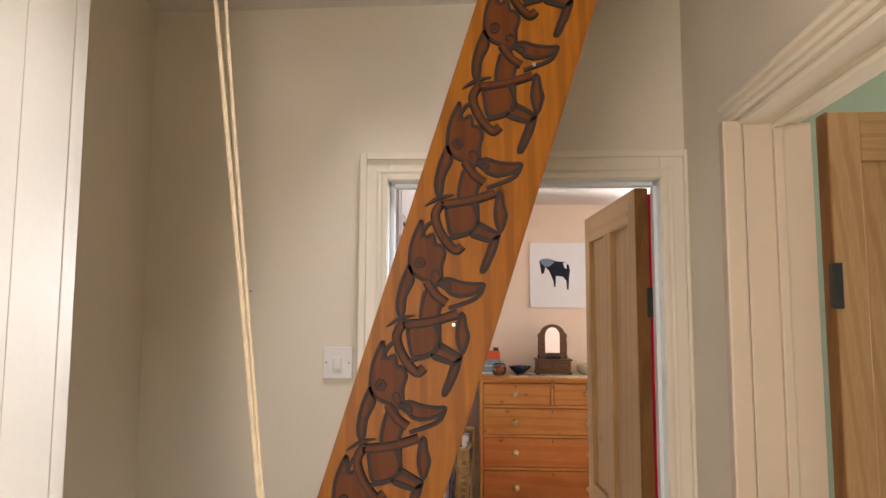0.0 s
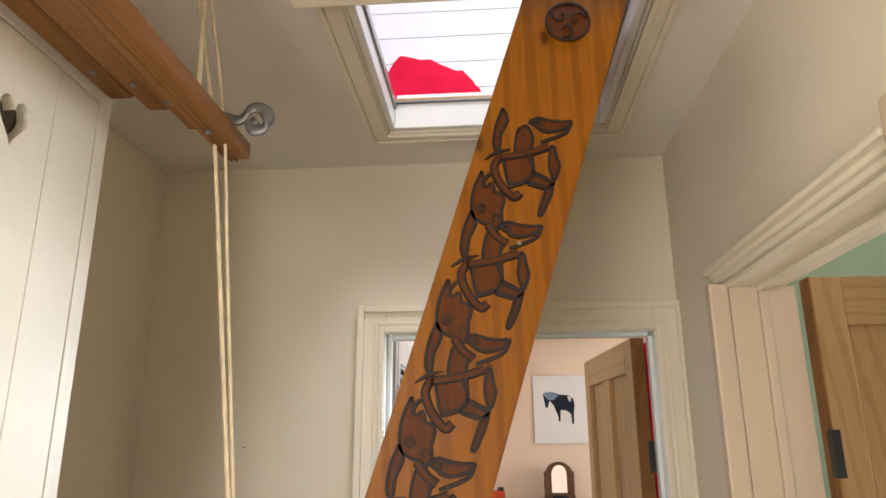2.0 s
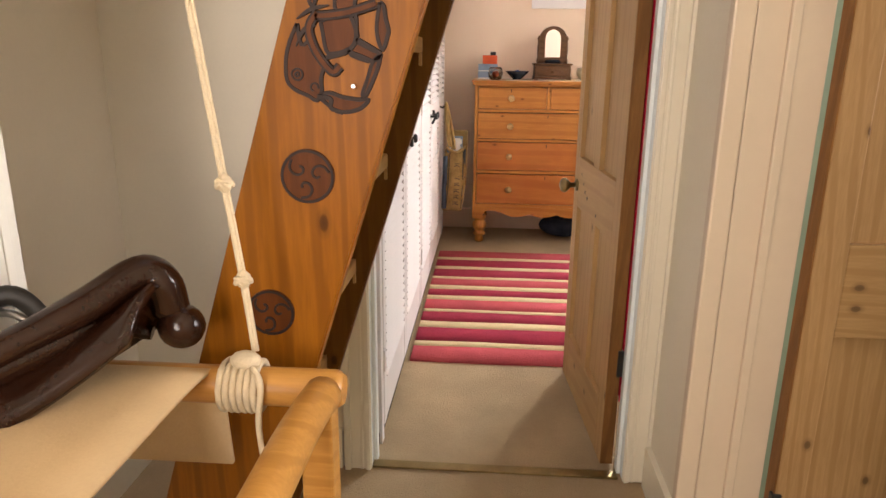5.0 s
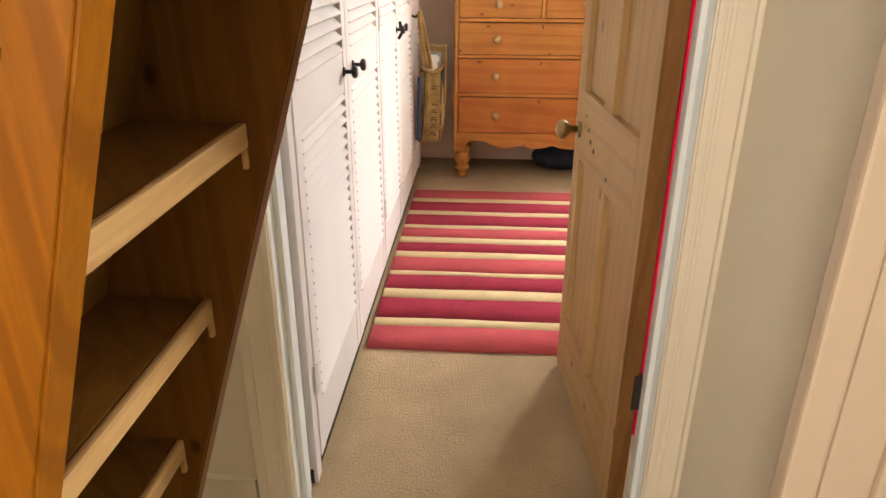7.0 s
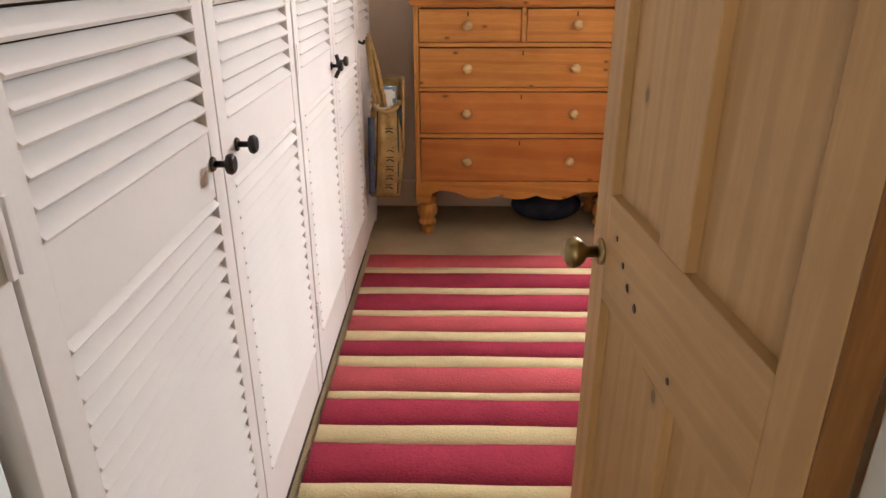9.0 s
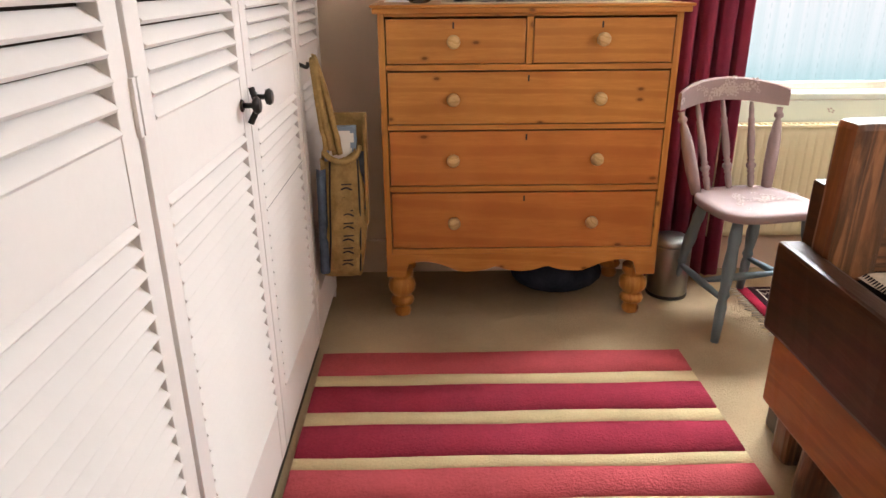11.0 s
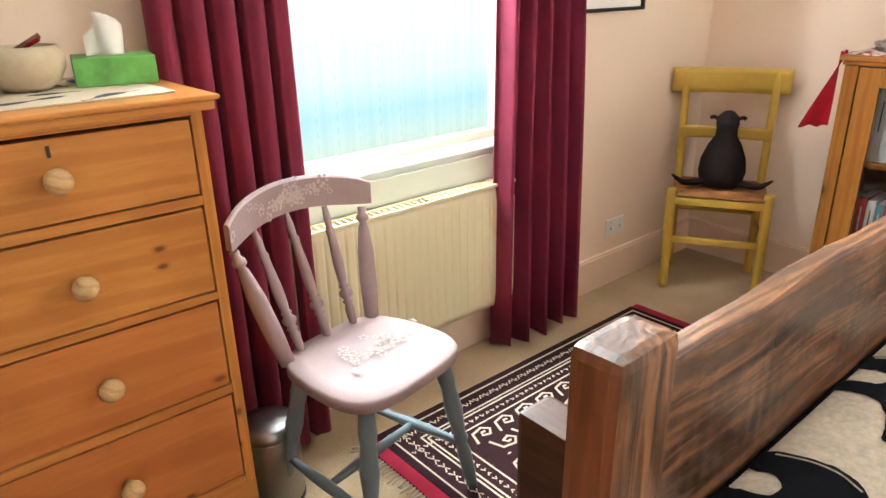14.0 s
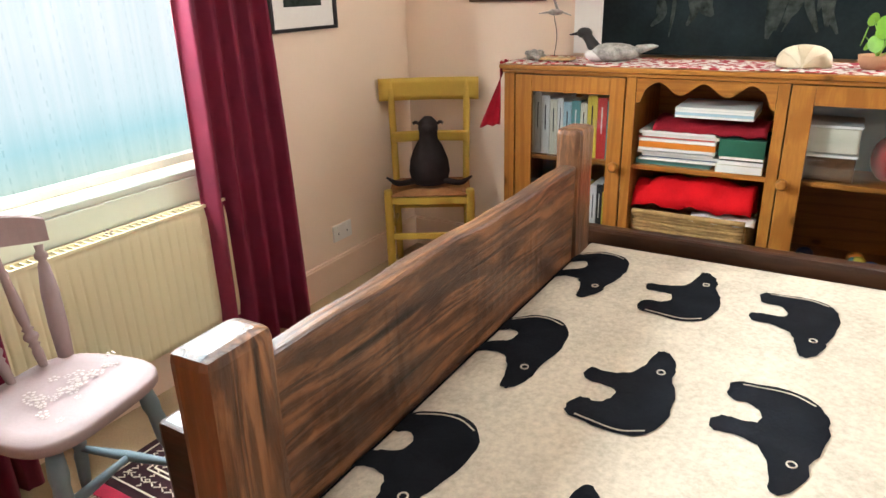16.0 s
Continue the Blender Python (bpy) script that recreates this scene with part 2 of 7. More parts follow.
PINKC = plain("dusty_pink_chair_paint", (0.31, 0.228, 0.226), 0.12, 6, 90, 0.7, 0.3)
PINKS = plain("pale_flower_stencil", (0.46, 0.37, 0.34), 0.1, 20, 120, 0.6, 0.2)
BLUEC = plain("grey_blue_chair_paint", (0.16, 0.21, 0.235), 0.15, 8, 80, 0.5, 0.3)
YELLOW = plain("mustard_chair_paint", (0.50, 0.33, 0.05), 0.14, 6, 70, 0.5, 0.3)
RUSH = plain("woven_rush", (0.36, 0.17, 0.07), 0.35, 15, 90, 0.8, 0.8, 0.004)
FUR = plain("dark_plush_fur", (0.035, 0.028, 0.028), 0.4, 12, 320, 0.95, 1.0, 0.006)
RADI = plain("cream_radiator_enamel", (0.76, 0.68, 0.44), 0.03, 2, 50, 0.35, 0.08)
SILLP = plain("window_white_paint", (0.66, 0.71, 0.62), 0.03, 3, 50, 0.35, 0.1)
STEEL = plain("brushed_steel", (0.32, 0.31, 0.29), 0.1, 4, 200, 0.28, 0.1, metal=1.0)
IRON = plain("galvanised_iron", (0.22, 0.22, 0.22), 0.2, 10, 90, 0.45, 0.3, metal=0.8)
BLACK = plain("black_iron", (0.02, 0.018, 0.016), 0.3, 10, 90, 0.4, 0.3)
BRASS = plain("aged_brass", (0.30, 0.22, 0.10), 0.25, 14, 90, 0.35, 0.2, metal=1.0)
ROPE = plain("cotton_rope", (0.66, 0.55, 0.38), 0.2, 30, 300, 0.9, 0.9, 0.003)
LEATHER = plain("dark_saddle_leather", (0.022, 0.008, 0.004), 0.35, 8, 140, 0.17, 0.12)
FELT = plain("tan_felt", (0.56, 0.40, 0.22), 0.12, 6, 180, 0.9, 0.5)
REDC = plain("red_fleece", (0.62, 0.012, 0.045), 0.2, 10, 160, 0.9, 0.5, 0.004)
REDCL = plain("scarlet_cotton", (0.58, 0.010, 0.014), 0.2, 10, 160, 0.9, 0.5, 0.004)
MAROON = plain("maroon_cloth", (0.22, 0.012, 0.02), 0.25, 9, 160, 0.85, 0.4)
SWITCHP = plain("white_plastic", (0.74, 0.72, 0.68), 0.03, 6, 60, 0.35, 0.05)
PAPER = plain("paper_white", (0.78, 0.76, 0.72), 0.06, 8, 90, 0.7, 0.1)
BLACKF = plain("black_frame_paint", (0.012, 0.011, 0.012), 0.2, 8, 60, 0.35, 0.1)
INK = plain("dark_ink_wash", (0.03, 0.035, 0.05), 0.5, 14, 80, 0.8, 0.05)
INKL = plain("blue_grey_wash", (0.25, 0.32, 0.42), 0.3, 14, 80, 0.8, 0.05)
CANVAS = plain("pale_canvas", (0.78, 0.77, 0.76), 0.04, 5, 200, 0.85, 0.3)
RUG_ROSE = plain("rose_wool", (0.42, 0.075, 0.085), 0.2, 7, 110, 0.95, 0.9, 0.005, fleck=0.5)
RUG_WINE = plain("wine_wool", (0.29, 0.032, 0.055), 0.25, 7, 110, 0.95, 0.9, 0.005, fleck=0.5)
RUG_CREAM = plain("cream_wool", (0.56, 0.44, 0.25), 0.15, 7, 110, 0.95, 0.9, 0.005, fleck=0.5)
KILIM = plain("dark_brown_wool", (0.028, 0.012, 0.014), 0.3, 9, 220, 0.95, 0.8, 0.003)
KILIM_C = plain("ivory_wool", (0.55, 0.47, 0.36), 0.2, 12, 220, 0.95, 0.8, 0.003)
KILIM_R = plain("crimson_wool", (0.28, 0.02, 0.04), 0.25, 9, 220, 0.95, 0.8, 0.003)
BLANKET = plain("oatmeal_wool_blanket", (0.57, 0.50, 0.40), 0.32, 9, 75, 0.95, 0.5, 0.003, fleck=0.6)
BLANKET_B = plain("black_wool_blanket", (0.010, 0.011, 0.014), 0.4, 10, 120, 0.95, 0.4, 0.003)
SHEET = plain("pink_white_sheet", (0.80, 0.62, 0.60), 0.08, 6, 100, 0.85, 0.3)
JUTE = plain("jute_cloth", (0.38, 0.25, 0.10), 0.45, 16, 120, 0.9, 0.8, 0.003)
DENIM = plain("blue_printed_cloth", (0.09, 0.12, 0.17), 0.5, 22, 120, 0.85, 0.4)
GREENB = plain("green_tissue_card", (0.14, 0.40, 0.09), 0.45, 14, 60, 0.5, 0.05)
STONE = plain("cream_ceramic", (0.56, 0.46, 0.31), 0.2, 12, 80, 0.5, 0.3)
BOWLM = plain("black_glazed_bowl", (0.015, 0.02, 0.03), 0.4, 10, 60, 0.2, 0.05)
BLUEG = plain("blue_glass_ball", (0.03, 0.08, 0.30), 0.4, 20, 60, 0.12, 0.05)
LINEN = plain("cream_linen_runner", (0.66, 0.57, 0.42), 0.1, 6, 200, 0.9, 0.4)
LEAFP = plain("indigo_leaf_print", (0.10, 0.10, 0.14), 0.4, 20, 120, 0.9, 0.2)
ORANGEP = plain("orange_red_card", (0.65, 0.09, 0.02), 0.15, 10, 60, 0.5, 0.05)
WICKER = plain("woven_wicker", (0.42, 0.26, 0.10), 0.4, 20, 110, 0.7, 0.9, 0.004)
DARKV = plain("dark_canvas_paint", (0.014, 0.020, 0.022), 0.5, 4, 60, 0.8, 0.1)
DARKV2 = plain("grey_green_brushwork", (0.040, 0.048, 0.043), 0.9, 22, 70, 0.8, 0.1)
LEAF = plain("bright_plant_leaf", (0.20, 0.42, 0.04), 0.3, 14, 60, 0.4, 0.1)
TERRA = plain("terracotta", (0.42, 0.22, 0.13), 0.15, 10, 70, 0.8, 0.2)
BIRDG = plain("speckled_bird_paint", (0.34, 0.32, 0.29), 0.65, 45, 120, 0.6, 0.2)
# dark plinth colour, also put in as shade behind the slats and cut-out
PLINTH_SHADE = plain("dark_plinth_and_shade", (0.06, 0.045, 0.035), 0.3, 6, 60, 0.8, 0.2)


def velvet():
    m, n, l, b = mat("burgundy_velvet", 0.85)
    v = coords(n, l)
    l.new(ramp(n, l, noise_tex(n, l, v, 5, 4), [(0.3, (0.13, 0.005, 0.026)), (0.7, (0.21, 0.010, 0.040))]), b.inputs["Base Color"])
    b.inputs["Sheen Weight"].default_value, b.inputs["Sheen Roughness"].default_value = 0.22, 0.4
    b.inputs["Sheen Tint"].default_value = (0.9, 0.25, 0.3, 1)
    bump(n, l, b, noise_tex(n, l, v, 300, 3), 0.3, 0.001)
    return m


def net():
    """Sheer voile: mostly clear, thicker along its folds and its rows of stitched dashes."""
    m, n, l, b = mat("white_net_voile", 0.9)
    out = n["Material Output"]
    t = n.new("ShaderNodeBsdfTransparent")
    sep = n.new("ShaderNodeSeparateXYZ")
    l.new(coords(n, l), sep.inputs[0])

    def maths(op, a, c):
        q = n.new("ShaderNodeMath")
        q.operation = op
        for sock, v in zip(q.inputs, (a, c)):
            if isinstance(v, (int, float)):
                sock.default_value = v
            else:
                l.new(v, sock)
        return q.outputs[0]
    row = maths("LESS_THAN", maths("FRACT", maths("MULTIPLY", sep.outputs["X"], 13.0), 0.0), 0.06)
    dash = maths("LESS_THAN", maths("FRACT", maths("MULTIPLY", sep.outputs["Z"], 26.0), 0.0), 0.5)
    folds = ramp(n, l, noise_tex(n, l, coords(n, l, (30, 1, 0.8)), 1.0, 3), [(0.35, (0.90, 0.95, 0.95)), (0.62, (1.0, 1.0, 1.0))])
    l.new(mixed(n, l, maths("MULTIPLY", row, dash), folds, (0.86, 0.91, 0.91)), t.inputs[0])
    mx, tr = n.new("ShaderNodeMixShader"), n.new("ShaderNodeBsdfTranslucent")
    tr.inputs[0].default_value = (0.86, 0.93, 0.92, 1)
    mx.inputs[0].default_value = 0.006
    l.new(t.outputs[0], mx.inputs[1])
    l.new(tr.outputs[0], mx.inputs[2])
    l.new(mx.outputs[0], out.inputs[0])
    return m


def glass(name, rough=0.0):
    m, n, l, b = mat(name, rough)
    b.inputs["Transmission Weight"].default_value, b.inputs["IOR"].default_value = 1.0, 1.45
    return m


def thin_glass():
    m, n, l, b = mat("thin_window_glass", 0.0)
    b.inputs["Transmission Weight"].default_value, b.inputs["IOR"].default_value = 1.0, 1.08
    return m


def mirror():
    m, n, l, b = mat("old_mirror_silver", 0.04, 1.0)
    b.inputs["Base Color"].default_value = (0.8, 0.8, 0.78, 1)
    return m


def glow(name, colour, power):
    m, n, l, b = mat(name)
    e = n.new("ShaderNodeEmission")
    e.inputs[0].default_value, e.inputs[1].default_value = (*colour, 1), power
    l.new(e.outputs[0], n["Material Output"].inputs[0])
    return m


VELVET, NET, GLASS, WGLASS, MIRROR = velvet(), net(), glass("clear_glass"), thin_glass(), mirror()


def sky_card():
    """Bright overcast sky over a paler garden, as a plain glowing backdrop."""
    m, n, l, b = mat("pale_sky_backdrop")
    e = n.new("ShaderNodeEmission")
    sep = n.new("ShaderNodeSeparateXYZ")
    l.new(n.new("ShaderNodeTexCoord").outputs["Object"], sep.inputs[0])
    mp = n.new("ShaderNodeMapRange")
    mp.inputs["From Min"].default_value, mp.inputs["From Max"].default_value = 1.0, 2.4
    l.new(sep.outputs["Z"], mp.inputs["Value"])
    l.new(ramp(n, l, mp.outputs[0], [(0.04, (0.72, 0.80, 0.60)), (0.16, (0.66, 0.84, 0.76)), (0.30, (0.53, 0.81, 0.84)), (0.48, (0.80, 0.93, 0.95)), (0.75, (0.93, 0.98, 0.99))]), e.inputs[0])
    e.inputs[1].default_value = 1.2
    l.new(e.outputs[0], n["Material Output"].inputs[0])
    return m


SKYGLOW = sky_card()

# ---- building helpers ----


def box(bm, x0, x1, y0, y1, z0, z1, bevel=0.0, m=None):
    r = bmesh.ops.create_cube(bm, size=1.0)
    vs = r["verts"]
    mm = Matrix.Translation(((x0 + x1) / 2, (y0 + y1) / 2, (z0 + z1) / 2)) @ Matrix.Diagonal((abs(x1 - x0), abs(y1 - y0), abs(z1 - z0), 1))
    bmesh.ops.transform(bm, matrix=(m @ mm) if m else mm, verts=vs)
    if bevel:
        es = list({e for v in vs for e in v.link_edges})
        bmesh.ops.bevel(bm, geom=es, offset=bevel, segments=2, affect="EDGES", profile=0.6)
    return bm


def boxes(*rows, bevel=0.0):
    bm = bmesh.new()
    for r in rows:
        box(bm, *r, bevel=bevel)
    return bm


def lathe(profile, seg=20, m=None, bm=None):
    """A turned shape about z from rows of radius, height."""
    bm = bm or bmesh.new()
    rings = []
    for r, z in profile:
        rings.append([bm.verts.new((m or Matrix()) @ Vector((max(r, 1e-4) * math.cos(2 * math.pi * i / seg), max(r, 1e-4) * math.sin(2 * math.pi * i / seg), z))) for i in range(seg)])
    for a, b in zip(rings, rings[1:]):
        for i in range(seg):
            bm.faces.new((a[i], a[(i + 1) % seg], b[(i + 1) % seg], b[i])).smooth = True
    bm.faces.new(rings[0][::-1])
    bm.faces.new(rings[-1])
    return bm


def between(a, b):
    """A pose whose z runs from a to b."""
    a, b = Vector(a), Vector(b)
    return Matrix.Translation(a) @ (b - a).to_track_quat("Z", "Y").to_matrix().to_4x4(), (b - a).length


def rod(a, b, r, bm=None, seg=12, r2=None):
    m, h = between(a, b)
    return lathe([(r, 0), (r if r2 is None else r2, h)], seg, m, bm)


def turned(a, b, profile, bm=None, seg=14):
    """A turned spindle from a to b; the profile runs over 0..1 of its length."""
    m, h = between(a, b)
    return lathe([(r, t * h) for r, t in profile], seg, m, bm)


def smooth_line(pts, steps=6):
    """Catmull-Rom through points."""
    p = [Vector(q) for q in pts]
    p = [2 * p[0] - p[1]] + p + [2 * p[-1] - p[-2]]
    out = []
    for i in range(1, len(p) - 2):
        for k in range(steps):
            t = k / steps
            out.append(0.5 * (2 * p[i] + (p[i + 1] - p[i - 1]) * t + (2 * p[i - 1] - 5 * p[i] + 4 * p[i + 1] - p[i + 2]) * t * t + (3 * p[i] - p[i - 1] - 3 * p[i + 1] + p[i + 2]) * t ** 3))
    return out + [p[-2]]


def tube(pts, r, bm=None, seg=8, steps=6, radii=None, flat=1.0):
    """A round cord or limb along a smooth line."""
    bm = bm or bmesh.new()
    line = smooth_line(pts, steps)
    rings = []
    up = Vector((0.31, 0.22, 0.92)).normalized()
    for i, c in enumerate(line):
        d = (line[min(i + 1, len(line) - 1)] - line[max(i - 1, 0)]).normalized()
        a = d.cross(up)
        if a.length < 0.05:
            a = d.cross(Vector((1, 0, 0)))
        a.normalize()
        b = d.cross(a)
        t = i / (len(line) - 1)
        rr = r if radii is None else radii[min(int(t * (len(radii) - 1)), len(radii) - 2)] * (1 - (t * (len(radii) - 1)) % 1) + radii[min(int(t * (len(radii) - 1)) + 1, len(radii) - 1)] * ((t * (len(radii) - 1)) % 1) if t < 1 else radii[-1]
        rings.append([bm.verts.new(c + a * rr * math.cos(2 * math.pi * k / seg) + b * rr * flat * math.sin(2 * math.pi * k / seg)) for k in range(seg)])
    for p, q in zip(rings, rings[1:]):
        for k in range(seg):
            bm.faces.new((p[k], p[(k + 1) % seg], q[(k + 1) % seg], q[k])).smooth = True
    bm.faces.new(rings[0][::-1])
    bm.faces.new(rings[-1])
    return bm


def blob(bm, centre, radii, m=None, seg=16, rings=10):
    r = bmesh.ops.create_uvsphere(bm, u_segments=seg, v_segments=rings, radius=1.0)
    mm = Matrix.Translation(centre) @ (m or Matrix()) @ Matrix.Diagonal((*radii, 1))
    bmesh.ops.transform(bm, matrix=mm, verts=r["verts"])
    for v in r["verts"]:
        for f in v.link_faces:
            f.smooth = True
    return bm


def plate(outline, depth, place, bm=None):
    """A flat piece: an outline in (u, v), raised by depth from the surface given by place(u, v, height)."""
    bm = bm or bmesh.new()
    top = [bm.verts.new(place(u, v, depth)) for u, v in outline]
    low = [bm.verts.new(place(u, v, 0.0)) for u, v in outline]
    f = bm.faces.new(top)
    n = len(top)
    for i in range(n):
        bm.faces.new((low[i], low[(i + 1) % n], top[(i + 1) % n], top[i]))
    bmesh.ops.triangulate(bm, faces=[f])
    return bm


def valance(low, top, depth, place, bm=None):
    """A flat board whose lower edge follows low, rows of (u, v), under a straight top."""
    bm = bm or bmesh.new()
    cols = [[bm.verts.new(place(u, w, h)) for w, h in ((v, depth), (top, depth), (top, 0.0), (v, 0.0))] for u, v in low]
    for a, b in zip(cols, cols[1:]):
        for k in range(4):
            bm.faces.new((a[k], a[(k + 1) % 4], b[(k + 1) % 4], b[k]))
    bm.faces.new(cols[0])
    bm.faces.new(cols[-1])
    return bm


def ribbon(pts, width, depth, place, bm=None, steps=6, taper=False, closed=False):
    """A raised band along a line in (u, v)."""
    bm = bm or bmesh.new()
    line = [p.to_2d() for p in smooth_line([(*p, 0) for p in pts], steps)] if steps > 1 else [Vector(p) for p in pts]
    rows = []
    for i, c in enumerate(line):
        d = line[min(i + 1, len(line) - 1)] - line[max(i - 1, 0)]
        s = Vector((-d.y, d.x)).normalized()
        w = width / 2 * (math.sin(math.pi * (0.08 + 0.84 * i / (len(line) - 1))) if taper else 1)
        rows.append([bm.verts.new(place(*(c + s * k), h)) for k, h in ((w, 0), (w * 0.8, depth), (-w * 0.8, depth), (-w, 0))])
    for a, b in zip(rows, rows[1:]):
        for k in range(3):
            bm.faces.new((a[k], b[k], b[k + 1], a[k + 1]))
    return bm


def sheet(nu, nv, place, thick=0.004, bm=None):
    """A cloth or shell of nu by nv faces at place(s, t) with s, t in 0..1, given thickness."""
    bm = bm or bmesh.new()
    g = [[bm.verts.new(place(i / nu, j / nv)) for j in range(nv + 1)] for i in range(nu + 1)]
    fs = []
    for i in range(nu):
        for j in range(nv):
            f = bm.faces.new((g[i][j], g[i + 1][j], g[i + 1][j + 1], g[i][j + 1]))
            f.smooth = True
            fs.append(f)
    if thick:
        bmesh.ops.recalc_face_normals(bm, faces=fs)
        bmesh.ops.solidify(bm, geom=fs, thickness=thick)
    return bm


STAND = {"on": False}


def set_back(bm):
    """Moves the saddle stand group a little further from the stairhead, keeping it on the floor."""
    eye = Vector((-0.004, 0.08, 1.349))
    for v in bm.verts:
        v.co = eye + (v.co - eye) * 1.11 + Vector((-0.039, 0.025, -0.018))
        v.co.z = max(0.0, v.co.z)


def mesh_of(name, bm, material, shift=None):
    me = bpy.data.meshes.new(name)
    if STAND["on"]:
        set_back(bm)
    if shift is not None:
        bmesh.ops.translate(bm, vec=-Vector(shift), verts=bm.verts)
    bmesh.ops.recalc_face_normals(bm, faces=bm.faces)
    bm.to_mesh(me)
    bm.free()
    me.materials.append(material)
    return me


def thing(name, base, label, category, group="", rz=0.0):
    e = new(name)
    e.matrix_basis = pose(*base, 0, 0, rz)
    e.empty_display_size = 0.1
    return tagged(e, label, category, group)


def part(name, bm, material, parent, label="", local=False):
    """Links a bmesh as one mesh object under a thing or a part. Built in world places unless local."""
    root = parent
    while root.parent:
        root = root.parent
    ob = new(name, mesh_of(name, bm, material, None if local else root.matrix_basis.translation))
    ob.parent = parent
    return tagged(ob, label)


def solid(name, bm, material, label, category, group="", kind=""):
    """A thing of one mesh."""
    if STAND["on"]:
        set_back(bm)
    c = Vector((sum(v.co.x for v in bm.verts), sum(v.co.y for v in bm.verts), 0)) / max(len(bm.verts), 1)
    c.z = min(v.co.z for v in bm.verts)
    was, STAND["on"] = STAND["on"], False
    ob = new(name, mesh_of(name, bm, material, c))
    STAND["on"] = was
    ob.location = c
    return tagged(ob, label, category, group, kind)


def built(name, bm, material, label, category="wall"):
    return solid(name, bm, material, label, category, kind="structure")


def on_part(name, me, parent, at, rz=0.0):
    """One of many alike pieces on a shared mesh, at a place in the parent's own frame."""
    ob = new(name, me)
    ob.parent = parent
    ob.matrix_basis = pose(*at, 0, 0, rz)
    return ob

# ---- the setting ----
built("floor", boxes((-1.45, 3.75, -2.1, 5.65, -0.12, 0.0)), CARPET, "beige cut-pile fitted carpet, worn and slightly mottled", "floor")
built("wall_landing_end", boxes((-1.25, -0.415, 2.08, 2.19, 0, 2.54), (0.42, 3.64, 2.08, 2.19, 0, 2.54), (-0.415, 0.42, 2.08, 2.19, 2.0, 2.54)), WALL, "off-white painted plaster wall with a doorway in it")
built("wall_landing_west", boxes((-1.27, -1.15, -2.0, 2.08, 0, 2.54)), WALL, "off-white painted plaster wall beside the cupboard")
built("wall_landing_east", boxes((0.488, 0.55, 1.525, 2.08, 0, 2.54), (0.488, 0.55, -2.0, 0.77, 0, 2.54), (0.488, 0.55, 0.77, 1.525, 2.005, 2.54)), WALL, "cream painted plaster wall with a doorway in it")
built("wall_landing_south", boxes((-1.15, -1.08, -1.12, -1.0, 0, 2.54), (-0.1, 0.488, -1.12, -1.0, 0, 2.54), (-1.08, -0.1, -1.12, -1.0, 0, 0.85), (-1.08, -0.1, -1.12, -1.0, 2.15, 2.54)), WALL, "off-white painted plaster wall, out of view, with an added window opening")
HX0, HX1, HY0, HY1 = -0.354, 0.268, 1.09, 1.815
built("ceiling_landing", boxes((-1.27, HX0, -2.0, 2.19, 2.54, 2.583), (HX1, 0.57, -2.0, 2.19, 2.54, 2.583), (HX0, HX1, -2.0, HY0, 2.54, 2.583), (HX0, HX1, HY1, 2.19, 2.54, 2.583)), CEIL, "off-white painted plaster ceiling with a loft hatch", "ceiling")
# bedroom
WX0, WX1, WZ0, WZ1 = 1.20, 2.26, 0.775, 2.15
built("wall_bedroom_north", boxes((-1.12, WX0, 5.40, 5.60, 0, 2.54), (WX1, 3.64, 5.40, 5.60, 0, 2.54), (WX0, WX1, 5.40, 5.60, 0, WZ0), (WX0, WX1, 5.40, 5.60, WZ1, 2.54)), PINKW, "pale pink-cream painted wall with a sash window")
# the opening near the bed head is added for the fill, out of view
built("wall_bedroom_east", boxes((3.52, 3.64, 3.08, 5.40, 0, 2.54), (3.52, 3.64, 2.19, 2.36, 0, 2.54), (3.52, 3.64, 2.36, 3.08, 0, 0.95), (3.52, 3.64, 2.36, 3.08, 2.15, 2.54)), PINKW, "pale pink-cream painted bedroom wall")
built("wall_bedroom_west", boxes((-1.12, -1.0, 2.19, 5.40, 0, 2.54)), PINKW, "pale pink-cream painted wall behind the wardrobe")
built("wall_bedroom_lining", boxes((0.47, 3.52, 2.192, 2.20, 0, 2.45), (-1.0, -0.47, 2.192, 2.20, 0, 2.45), (-0.47, 0.47, 2.192, 2.20, 2.08, 2.45)), PINKW, "pale pink-cream plaster on the bedroom side")
built("ceiling_bedroom", boxes((-1.12, 3.64, 2.19, 5.60, 2.45, 2.56)), CEIL, "off-white painted bedroom ceiling", "ceiling")
built("baseboard_north", boxes((0.9, 3.52, 5.378, 5.40, 0, 0.15), (0.9, 3.52, 5.384, 5.40, 0.15, 0.158), (-1.0, 0.9, 5.378, 5.40, 0, 0.15)), SKIRT, "pink-cream gloss painted skirting board", "baseboard")
built("baseboard_east", boxes((3.498, 3.52, 2.2, 5.378, 0, 0.15), (3.504, 3.52, 2.2, 5.378, 0.15, 0.158)), SKIRT, "pink-cream gloss painted skirting board", "baseboard")
built("baseboard_landing", boxes((-1.13, -0.49, 2.062, 2.08, 0, 0.14), (-1.15, -1.132, 1.13, 2.062, 0, 0.14), (0.470, 0.488, 1.60, 2.05, 0, 0.14)), GLOSS, "cream gloss painted skirting board", "baseboard")
